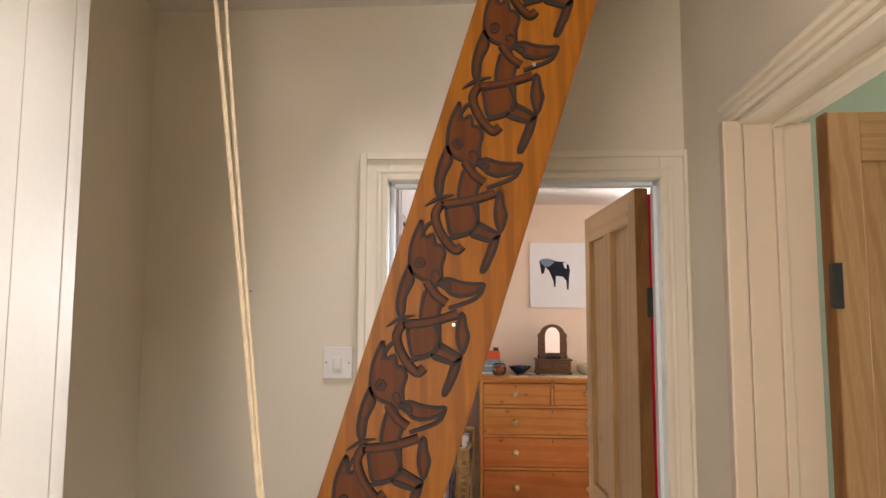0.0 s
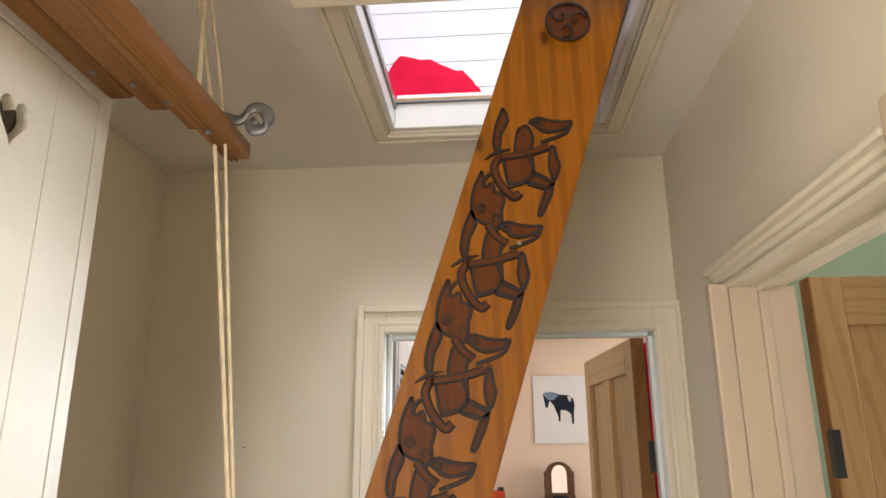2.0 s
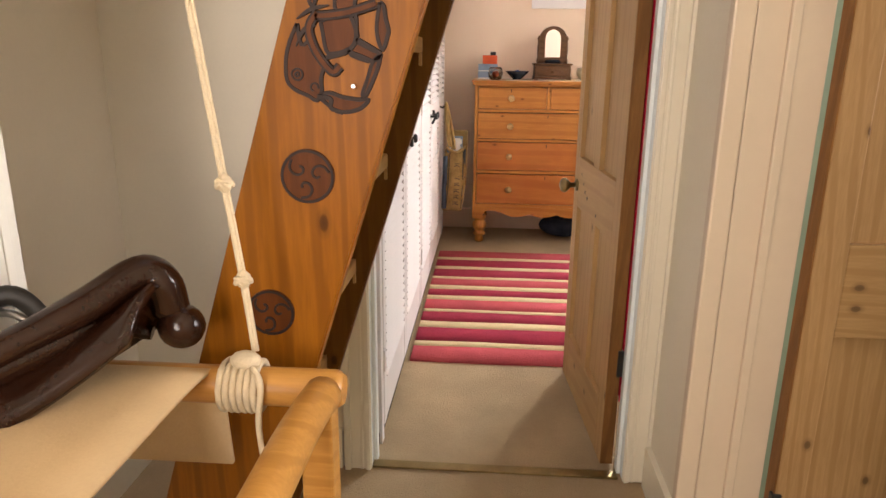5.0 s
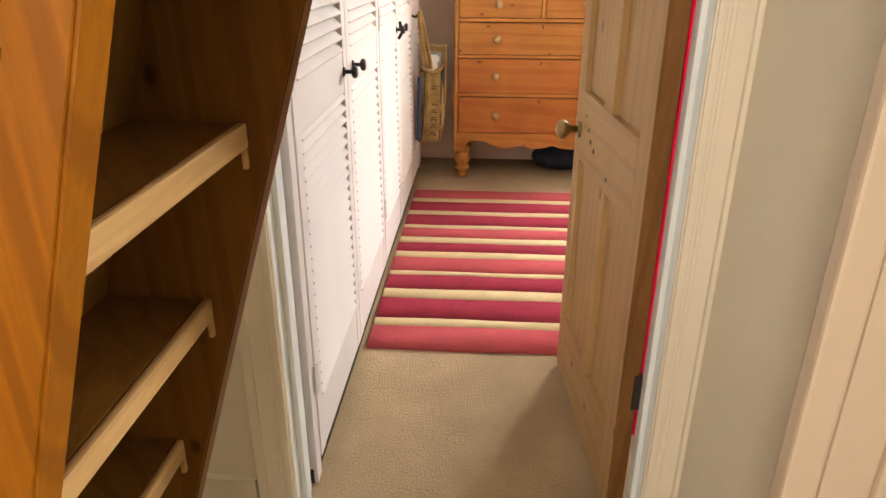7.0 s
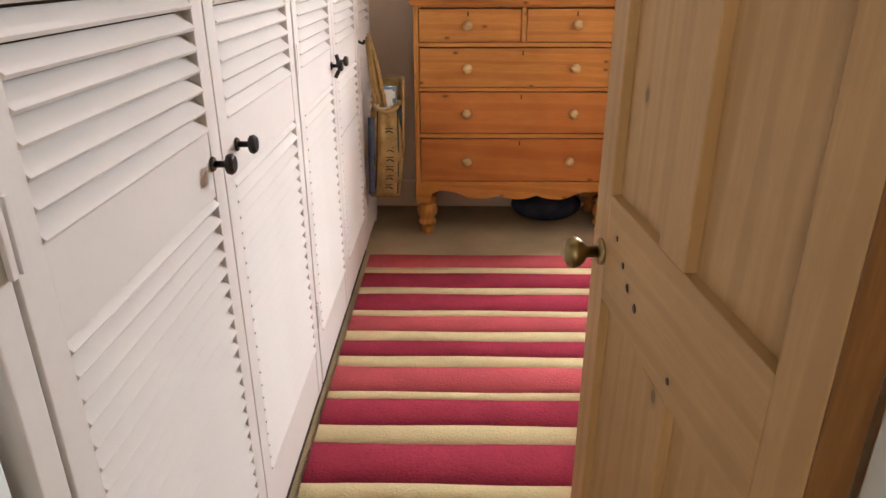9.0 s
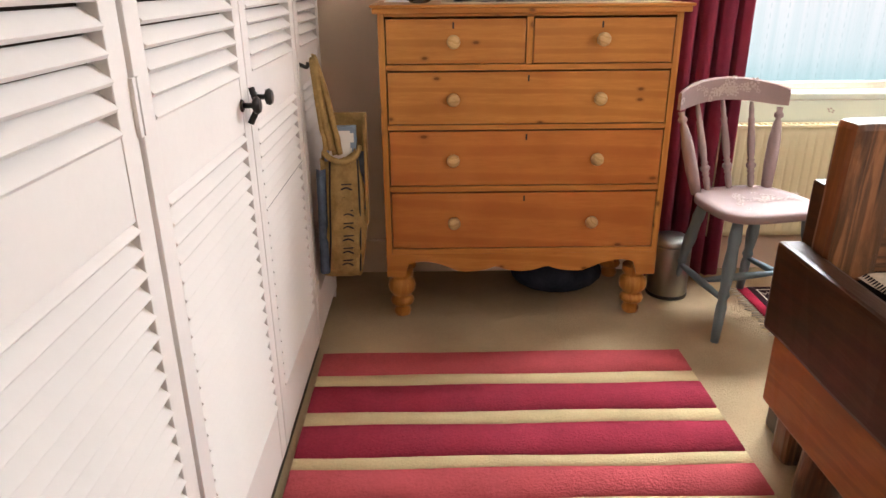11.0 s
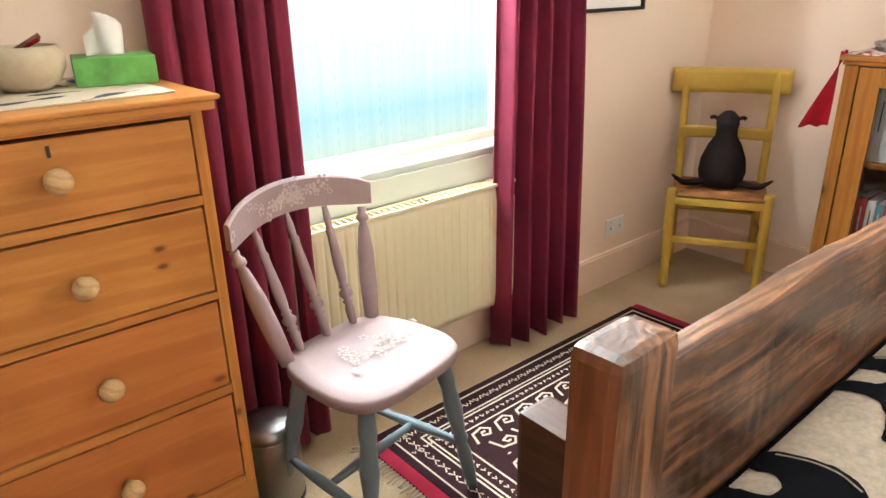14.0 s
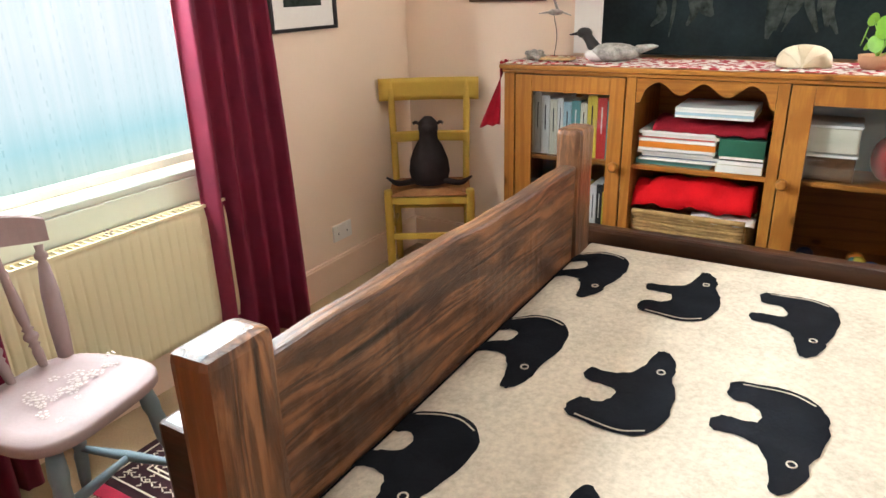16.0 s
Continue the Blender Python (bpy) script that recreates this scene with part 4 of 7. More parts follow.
# ---- saddle stand ----
def saddle_stand():
    s = thing("saddle_stand", (-0.5, 0.7, 0), "orange varnished wooden saddle stand on the landing", "saddle stand")
    part("rail", lathe([(0.020, 0), (0.027, 0.006), (0.027, 0.565), (0.020, 0.575)], 16, pose(-0.765, 0.95, 0.882, 0, 90)), RAILW, s)
    part("rail", tube([(-0.215, 0.93, 0.885), (-0.222, 0.80, 0.885), (-0.222, 0.42, 0.875)], 0.026, seg=12), RAILW, s)
    part("rail", tube([(-0.75, 0.93, 0.885), (-0.75, 0.80, 0.885), (-0.75, 0.42, 0.875)], 0.026, seg=12), RAILW, s)
    for x in (-0.222, -0.75):
        for y in (0.93, 0.44):
            part("leg", boxes((x - 0.022, x + 0.022, y - 0.022, y + 0.022, 0, 0.872), bevel=0.004), RAILW, s)
    for y in (0.93, 0.44):
        part("stretcher", boxes((-0.728, -0.244, y - 0.012, y + 0.012, 0.22, 0.262), bevel=0.003), RAILW, s)
    pad = lambda a, b: Vector((-0.735 + 0.36 * a, 0.40 + 0.60 * b, 0.917 - 0.03 * abs(2 * b - 1) ** 6 - 0.16 * max(0, (abs(2 * b - 1) - 0.93) / 0.07)))
    solid("saddle_pad", sheet(6, 26, pad, 0.008), FELT, "tan felt saddle pad laid over the stand", "saddle pad")

    d = thing("saddle", (-0.55, 0.7, 0.92), "glossy dark brown leather riding saddle on the stand", "saddle")

    def seat(a, b):
        v = b * 2 - 1
        z = 0.965 + 0.10 * max(0, a - 0.55) ** 1.3 * 2.2 + 0.05 * max(0, 0.3 - a) - 0.055 * v * v
        return Vector((-0.70 + 0.27 * a, 0.74 + (0.12 - 0.045 * a) * v + 0.18 * a, z))
    part("seat", sheet(18, 12, seat, 0.012), LEATHER, d)
    part("pommel", tube([(-0.58, 0.74, 0.985), (-0.50, 0.86, 1.02), (-0.455, 0.93, 1.046), (-0.432, 0.945, 1.03), (-0.425, 0.95, 0.99)], 0.025, radii=[0.016, 0.022, 0.025, 0.026, 0.025], seg=14), LEATHER, d)
    bm = blob(bmesh.new(), (-0.412, 0.948, 0.968), (0.032, 0.030, 0.031))
    part("knee_block", bm, LEATHER, d)
    part("flap", tube([(-0.72, 0.62, 0.935), (-0.62, 0.74, 0.955), (-0.53, 0.85, 0.985), (-0.47, 0.92, 1.0)], 0.03, radii=[0.02, 0.030, 0.028, 0.014], seg=14, flat=0.8), LEATHER, d)
    part("flap_roll", tube([(-0.66, 0.70, 0.945), (-0.58, 0.84, 0.95), (-0.50, 0.935, 0.965), (-0.455, 0.95, 0.955)], 0.02, radii=[0.014, 0.022, 0.020, 0.012], seg=12, flat=0.8), LEATHER, d, "stitched leather knee roll")
    part("girth_strap", tube([(-0.70, 0.78, 0.945), (-0.62, 0.89, 0.945), (-0.55, 0.952, 0.94), (-0.52, 0.965, 0.925)], 0.012, seg=8, flat=1.6), LEATHER, d, "dark leather girth strap")
    part("stirrup_leather", tube([(-0.70, 0.84, 0.95), (-0.69, 0.90, 0.985), (-0.64, 0.93, 1.01), (-0.60, 0.93, 0.985), (-0.585, 0.92, 0.95)], 0.008, seg=8, flat=1.8), BLACK, d, "black bridle strap")
    part("stirrup_iron", tube([(-0.69, 0.93, 0.935), (-0.675, 0.93, 0.975), (-0.645, 0.93, 0.985), (-0.615, 0.93, 0.97), (-0.605, 0.93, 0.935)], 0.006, seg=8), STEEL, d, "bright steel stirrup")


STAND["on"] = True
saddle_stand()
STAND["on"] = False


# ---- loft ladder with carved stringer ----
SL, NRM = 0.313, math.sqrt(1 + 0.313 ** 2)
D_UP, D_AC = Vector((SL, 0, 1)) / NRM, Vector((1, 0, -SL)) / NRM


def board_at(y):
    return lambda u, v, h: Vector((-0.673, y - h, 0)) + D_AC * u + D_UP * v


def ladder():
    lad = thing("loft_ladder", (-0.67, 1.36, 0), "varnished pine loft ladder with a carved stringer", "ladder")
    VL = 2.70 * NRM

    def stringer(y0, y1, shift, m, label):
        bm = bmesh.new()
        w = 0.0985
        base = Vector((-0.673 + shift * NRM, 0, 0))
        x0, x1 = -w * NRM, w * NRM
        pts = [(x0, 0.0), (x1, 0.0), (x1 + SL * 2.74, 2.74), (x0 + SL * 2.74, 2.74)]
        f = bm.faces.new([bm.verts.new((base.x + px, y0, pz)) for px, pz in pts])
        e = bmesh.ops.extrude_face_region(bm, geom=[f])
        bmesh.ops.translate(bm, vec=(0, y1 - y0, 0), verts=[g for g in e["geom"] if isinstance(g, bmesh.types.BMVert)])
        bmesh.ops.bevel(bm, geom=list(bm.edges), offset=0.003, segments=2, affect="EDGES")
        return part("stringer", bm, m, lad, label)
    front = stringer(1.18, 1.22, 0.0, LADDER, "orange varnished stringer carved with knotwork beasts")
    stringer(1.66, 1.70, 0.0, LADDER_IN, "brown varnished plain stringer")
    k = -6
    while True:
        z = 1.092 + 0.25 * k
        k += 1
        if z < 0.03:
            continue
        if z > 2.6:
            break
        xr = -0.567 + SL * z - 0.043
        tr = part("tread", boxes((xr - 0.155, xr - 0.012, 1.2205, 1.6595, z - 0.030, z), bevel=0.003), LADDER_IN, lad, "brown tread behind a paler nosing")
        part("bracket", boxes((xr - 0.008, xr - 0.001, 1.648, 1.6590, z - 0.058, z - 0.0315), bevel=0.002), TREADW, tr, "pale end block under the nosing")
        part("nosing", boxes((xr - 0.0115, xr, 1.2205, 1.6595, z - 0.031, z + 0.001), bevel=0.004), TREADW, tr, "pale worn tread nosing")
    back = bmesh.new()
    bx = -0.673 - 0.0985 * NRM
    vs = [back.verts.new((bx + dx + SL * z, y, z)) for z in (0.0, 2.60) for dx, y in ((0.0, 1.2205), (0.014, 1.2205), (0.014, 1.6595), (0.0, 1.6595))]
    for q in ((0, 1, 2, 3), (4, 5, 6, 7), (0, 1, 5, 4), (1, 2, 6, 5), (2, 3, 7, 6), (3, 0, 4, 7)):
        back.faces.new([vs[i] for i in q])
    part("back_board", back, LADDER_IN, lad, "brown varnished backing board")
    P = board_at(1.18)
    eye = -0.0545
    # one beast of the running knotwork, in millimetres about its eye: filled shapes, then interlaced straps
    fills = {}
    fills["head"] = [(-19, 70), (-23, 43), (-22, 16), (-13, -13), (3, -23), (23, -25), (38, -28), (42, -13), (36, 5), (35, 28), (25, 38), (16, 37), (6, 53), (-5, 43)]
    fills["limb"] = [(-16, -9), (-19, -42), (-15, -76), (-6, -93), (-1, -87), (-6, -60), (-2, -30)]
    fills["paw"] = [(38, -22), (53, -11), (74, -11), (98, -7), (113, -2), (106, -17), (91, -28), (71, -34), (57, -29)]
    fills["chest"] = [(23, -43), (37, -32), (53, -53), (55, -69), (55, -82), (32, -89), (25, -69)]
    fills["tail"] = [(90, -59), (94, -88), (101, -107), (113, -121), (114, -100), (113, -91), (104, -77), (97, -62)]
    fills["belly"] = [(14, -111), (30, -97), (57, -82), (70, -116), (65, -135), (44, -149), (33, -148), (21, -125)]
    fills["foot"] = [(73, -122), (100, -126), (112, -127), (104, -141), (80, -143), (67, -140)]
    fills["shin"] = [(112, -127), (113, -153), (108, -190), (102, -193), (103, -165), (104, -141)]
    straps = {}
    straps["horn"] = [(-12, 39), (-6, 66), (9, 76)]
    straps["jaw"] = [(21, -26), (42, -43), (63, -50)]
    straps["palm"] = [(38, -22), (58, -19), (62, -32), (82, -33)]
    straps["wrist"] = [(113, -3), (110, -23), (95, -39), (69, -58)]
    straps["claw"] = [(-21, -118), (-3, -98), (20, -85)]
    straps["girth"] = [(4, -106), (23, -99), (52, -85), (86, -62)]
    straps["loop"] = [(6, -100), (0, -124), (11, -145), (30, -163), (51, -174), (59, -163)]
    straps["thigh"] = [(52, -87), (66, -104), (71, -118), (64, -139), (35, -158)]
    straps["instep"] = [(71, -118), (91, -122), (112, -127)]
    straps["sole"] = [(64, -139), (88, -140), (106, -142)]
    bold = ("jaw", "girth", "loop")

    def rel(pts):
        return [(eye + a * 0.001, b * 0.001) for a, b in pts]

    def beast(v0, without=()):
        q = lambda u, v, h: P(u, v0 + v, h)
        ln = bmesh.new()
        for nm, pts in fills.items():
            if nm in without:
                continue
            edge = [p.to_2d() for p in smooth_line([(*p, 0) for p in rel(pts + pts[:1])], 3)]
            bm = bmesh.new()
            rim = [bm.verts.new(q(e.x, e.y, 0.0022)) for e in edge[:-1]]
            es = [bm.edges.new((rim[i], rim[(i + 1) % len(rim)])) for i in range(len(rim))]
            bmesh.ops.triangle_fill(bm, edges=es, use_beauty=True)
            part("carved_" + nm, bm, CARVE, front, "red-brown stained carved shape")
            ribbon([tuple(e) for e in edge], 0.0066, 0.0036, q, ln, 1)
        for nm, pts in straps.items():
            if nm in without:
                continue
            if nm in bold:
                ribbon(rel(pts), 0.0160, 0.0044, q, ln, 5)
                part("carved_strap", ribbon(rel(pts), 0.0080, 0.0058, q, None, 5), CARVE, front, "red-brown interlaced strap")
            else:
                ribbon(rel(pts), 0.0075, 0.0042, q, ln, 5, nm in ("horn", "claw"))
        if "head" not in without:
            for r, w in ((0.0085, 0.003), (0.003, 0.003)):
                ribbon([(eye + r * math.cos(t * 0.7), r * math.sin(t * 0.7)) for t in range(10)], w, 0.0046, q, ln, 2)
            ribbon([(eye + 0.030 + 0.006 * math.cos(t * 0.8), -0.010 + 0.006 * math.sin(t * 0.8)) for t in range(7)], 0.003, 0.0046, q, ln, 2)
        part("carved_line", ln, CARVE_D, front, "burnt dark knotwork line")["kind"] = "stuff"
    beast(2.360, ("head", "horn", "jaw"))
    for i in range(4):
        beast(2.149 - 0.2115 * i)
    beast(1.320, ("limb", "tail", "belly", "foot", "shin", "claw", "girth", "loop", "thigh", "instep", "sole", "chest", "jaw", "wrist"))

    def disc(v, r):
        q = lambda u, w, h: P(u, v + w, h)
        bm = plate([(r * math.cos(t * math.pi / 14), r * math.sin(t * math.pi / 14)) for t in range(28)], 0.004, q)
        part("carved_disc", bm, CARVE, front, "red-brown carved triskele disc")
        ln = bmesh.new()
        ribbon([(r * 0.93 * math.cos(t * math.pi / 12), r * 0.93 * math.sin(t * math.pi / 12)) for t in range(25)], 0.005, 0.0055, q, ln, 2)
        for a in (0.5, 2.6, 4.7):
            sp = []
            for i in range(9):
                t = i / 8
                rr = r * (0.05 + 0.36 * (1 - t))
                ang = a + t * 5.2
                sp.append((r * 0.42 * math.cos(a) + rr * math.cos(ang), r * 0.42 * math.sin(a) + rr * math.sin(ang)))
            ribbon(sp, 0.0045, 0.0062, q, ln, 3)
        part("carved_line", ln, CARVE_D, front, "burnt dark spiral line")["kind"] = "stuff"
    disc(1.175, 0.043)
    disc(0.934, 0.040)
    disc(2.561, 0.044)
    for u, v in ((-0.017 + 0.673, 1.999), (-0.152 + 0.673, 1.561), (-0.245 + 0.673, 1.26)):
        m = pose(u - 0.673, 1.1725, v, 90)
        part("screw", lathe([(0.0038, 0), (0.003, 0.002)], 12, m), STEEL, front, "bright steel screw")


ladder()


# ---- bedroom: louvred wardrobe ----
def wardrobe():
    w = thing("louvred_wardrobe", (-0.7, 3.7, 0), "white painted built-in wardrobe with louvred doors", "wardrobe")
    X = -0.405
    part("carcass", boxes((-0.998, X - 0.03, 2.215, 5.12, 0.0, 2.06)), LOUVRE, w)
    part("plinth", boxes((X - 0.03, X + 0.012, 2.215, 4.70, 0.0, 0.045)), PLINTH_SHADE, w, "dark recessed plinth")
    part("top_panel", boxes((X - 0.03, X - 0.004, 2.215, 5.12, 2.01, 2.449)), LOUVRE, w)
    part("end_panel", boxes((-0.998, X + 0.016, 5.1205, 5.14, 0.0, 2.06), bevel=0.003), LOUVRE, w)
    part("frame_post", boxes((X - 0.03, X + 0.022, 2.216, 2.258, 0.0, 2.06), bevel=0.003), LOUVRE, w)
    for y in (3.5065, 4.6675):
        part("frame_post", boxes((X - 0.028, X + 0.014, y - 0.0055, y + 0.0055, 0.045, 2.0)), LOUVRE, w)
    doors = ((2.264, 2.866), (2.872, 3.498), (3.516, 4.078), (4.084, 4.658), (4.676, 5.114))
    knobs = (2.815, 2.955, 4.02, 4.135, None)
    root = Vector((-0.7, 3.7, 0))
    for (a, b), ky in zip(doors, knobs):
        st = 0.05
        # dark backing sheet stands for the shade between the slats
        d = part("door", boxes((X - 0.008, X - 0.003, a + 0.02, b - 0.02, 0.08, 1.97)), PLINTH_SHADE, w, "white louvred wardrobe door")
        for r in ((a, a + st, 0.05, 2.0), (b - st, b, 0.05, 2.0)):
            part("stile", boxes((X - 0.0025, X + 0.024, *r), bevel=0.002), LOUVRE, d)
        for r in ((0.05, 0.215), (0.915, 1.035), (1.918, 2.0)):
            part("rail", boxes((X - 0.0025, X + 0.0225, a + st, b - st, *r), bevel=0.002), LOUVRE, d)
        me = mesh_of("slat", box(bmesh.new(), -0.0172, 0.0172, -(b - a) / 2 + st, (b - a) / 2 - st, -0.004, 0.004, 0.001, pose(0, 0, 0, 0, 42, 0)), LOUVRE)
        for z0, z1 in ((0.224, 0.910), (1.044, 1.914)):
            n = int((z1 - z0) / 0.0325) + 1
            step = (z1 - z0) / (n - 1)
            for i in range(n):
                on_part("slat", me, d, (X + 0.0125 - root.x, (a + b) / 2 - root.y, z0 + i * step))
        if ky:
            k = part("knob", lathe([(0.006, 0), (0.006, 0.022), (0.017, 0.027), (0.019, 0.034), (0.014, 0.040)], 16, pose(X + 0.024, ky, 0.975, 0, 90)), BLACK, d, "black iron knob")
            part("knob_plate", lathe([(0.014, 0), (0.012, 0.004)], 12, pose(X + 0.024, ky, 0.975, 0, 90)), BLACK, k)
    part("catch", tube([(X + 0.03, 4.055, 0.93), (X + 0.045, 4.06, 0.965), (X + 0.035, 4.07, 1.005)], 0.007, seg=8), BLACK, w, "black iron catch")
    part("letter_gap", boxes((X + 0.0245, X + 0.026, 4.14, 4.61, 0.703, 0.708)), BLACK, w, "thin dark gap across the door")
    for y in (2.262, 3.507):
        for z in (0.30, 1.06, 1.80):
            part("hinge", boxes((X + 0.0235, X + 0.030, y - 0.013, y - 0.003, z - 0.04, z + 0.04), (X + 0.0235, X + 0.030, y + 0.003, y + 0.013, z - 0.04, z + 0.04), bevel=0.001), LOUVRE, w, "painted-over hinge leaf")
    part("hook", tube([(X + 0.02, 4.70, 0.985), (X + 0.045, 4.70, 0.975), (X + 0.05, 4.70, 0.99)], 0.006, seg=8), BLACK, w, "black iron hook")


wardrobe()


def tote_bag():
    b = thing("tote_bag", (-0.29, 4.74, 0.28), "jute and printed cloth tote bag full of papers, hung up", "bag")

    def body(s, t):
        a = 2 * math.pi * s
        w = 0.080 + 0.012 * math.sin(math.pi * t) - 0.010 * t
        d = 0.046 + 0.022 * math.sin(math.pi * min(1.0, t * 1.15)) * (1 if math.sin(a) < 0 else 0.4)
        c = noise.noise(Vector((3.0 * math.cos(a), 3.0 * math.sin(a), 7.0 * t)))
        px = max(-1, min(1, 1.2 * math.cos(a))) * (w + 0.012 * c)
        py = max(-1, min(1, 1.2 * math.sin(a))) * (d + 0.014 * c)
        return Vector((-0.285 + px + 0.012 * math.sin(4 * t), 4.745 + py + 0.012 * t, 0.28 + 0.43 * t + 0.03 * math.sin(a + 0.6) * t + 0.012 * c))
    part("body", sheet(40, 14, body, 0.004), JUTE, b)
    part("bottom", boxes((-0.365, -0.205, 4.70, 4.79, 0.282, 0.29), bevel=0.003), JUTE, b)
    part("side_print", sheet(4, 10, lambda s, t: Vector((-0.372 + 0.035 * s, 4.69 - 0.012 * math.sin(s * 3) - 0.004, 0.30 + 0.36 * t)), 0.003), DENIM, b, "blue printed side panel")
    q = lambda u, v, h: Vector((-0.262 + u + 0.01 * math.sin(4 * v / 0.47), 4.6905 - h + 0.012 * v / 0.47 - 0.012 * math.sin(3 * v / 0.47 + 1), 0.28 + v))
    ln = bmesh.new()
    for i in range(7):
        v = 0.05 + i * 0.043
        ribbon([(-0.022, v), (0.0, v + 0.006), (0.024, v - 0.002)], 0.005, 0.002, q, ln, 3)
        ribbon([(-0.02, v + 0.016), (0.022, v + 0.018)], 0.004, 0.002, q, ln, 1)
    part("lettering", ln, INK, b, "dark printed strokes running up the front")
    part("seam", tube([(-0.337, 4.688, 0.30), (-0.325, 4.676, 0.42), (-0.322, 4.676, 0.56), (-0.318, 4.684, 0.70)], 0.004, seg=6), BLACK, b, "dark bound seam")
    part("seam", tube([(-0.207, 4.70, 0.30), (-0.203, 4.690, 0.45), (-0.206, 4.694, 0.60), (-0.212, 4.70, 0.70)], 0.004, seg=6), BLACK, b, "dark bound seam")
    for i in range(9):
        for j in range(2):
            z = 0.315 + 0.034 * i
            part("check", boxes((-0.366 + 0.014 * j, -0.357 + 0.014 * j, 4.680, 4.6825, z + 0.008 * j, z + 0.014 + 0.008 * j)), PAPER, b)
    part("magazine", box(bmesh.new(), -0.345, -0.215, 4.735, 4.765, 0.5, 0.785, 0.002), INKL, b, "blue printed magazine")
    part("magazine_title", boxes((-0.335, -0.228, 4.7325, 4.7345, 0.735, 0.765), (-0.325, -0.235, 4.7325, 4.7345, 0.62, 0.715)), PAPER, b, "white printed panel")
    part("rolled_edge", tube([(-0.345, 4.695, 0.715), (-0.31, 4.675, 0.695), (-0.26, 4.672, 0.685), (-0.215, 4.69, 0.70), (-0.205, 4.73, 0.72)], 0.010, seg=10), JUTE, b, "rolled cloth edge of the bag")
    part("paper_bag", boxes((-0.34, -0.175, 4.79, 4.800, 0.45, 0.82), (-0.185, -0.175, 4.745, 4.7895, 0.45, 0.815), bevel=0.001), JUTE, b, "open paper bag with stiff sides")
    part("bag_print", boxes((-0.215, -0.1855, 4.757, 4.7595, 0.50, 0.70), bevel=0.001), DENIM, b, "dark printed panel of the paper bag")
    part("leaflet", boxes((-0.325, -0.24, 4.718, 4.722, 0.62, 0.775)), PAPER, b, "white printed leaflet")
    for dx in (0.0, 0.02):
        part("handle", tube([(-0.33 + dx, 4.69, 0.72), (-0.345 + dx * 0.6, 4.69, 0.85), (-0.362 + dx * 0.2, 4.70, 0.985), (-0.352, 4.705, 0.99), (-0.33 + dx, 4.71, 0.86), (-0.30 + dx, 4.715, 0.70)], 0.006, seg=8, flat=2.0), JUTE, b)

    for ob in b.children:
        for v in ob.data.vertices:
            v.co.x = 0.8 * v.co.x + 0.12 * (v.co.z - 0.25) * (1 if v.co.z < 0.5 else 0.4) * 0.25


tote_bag()


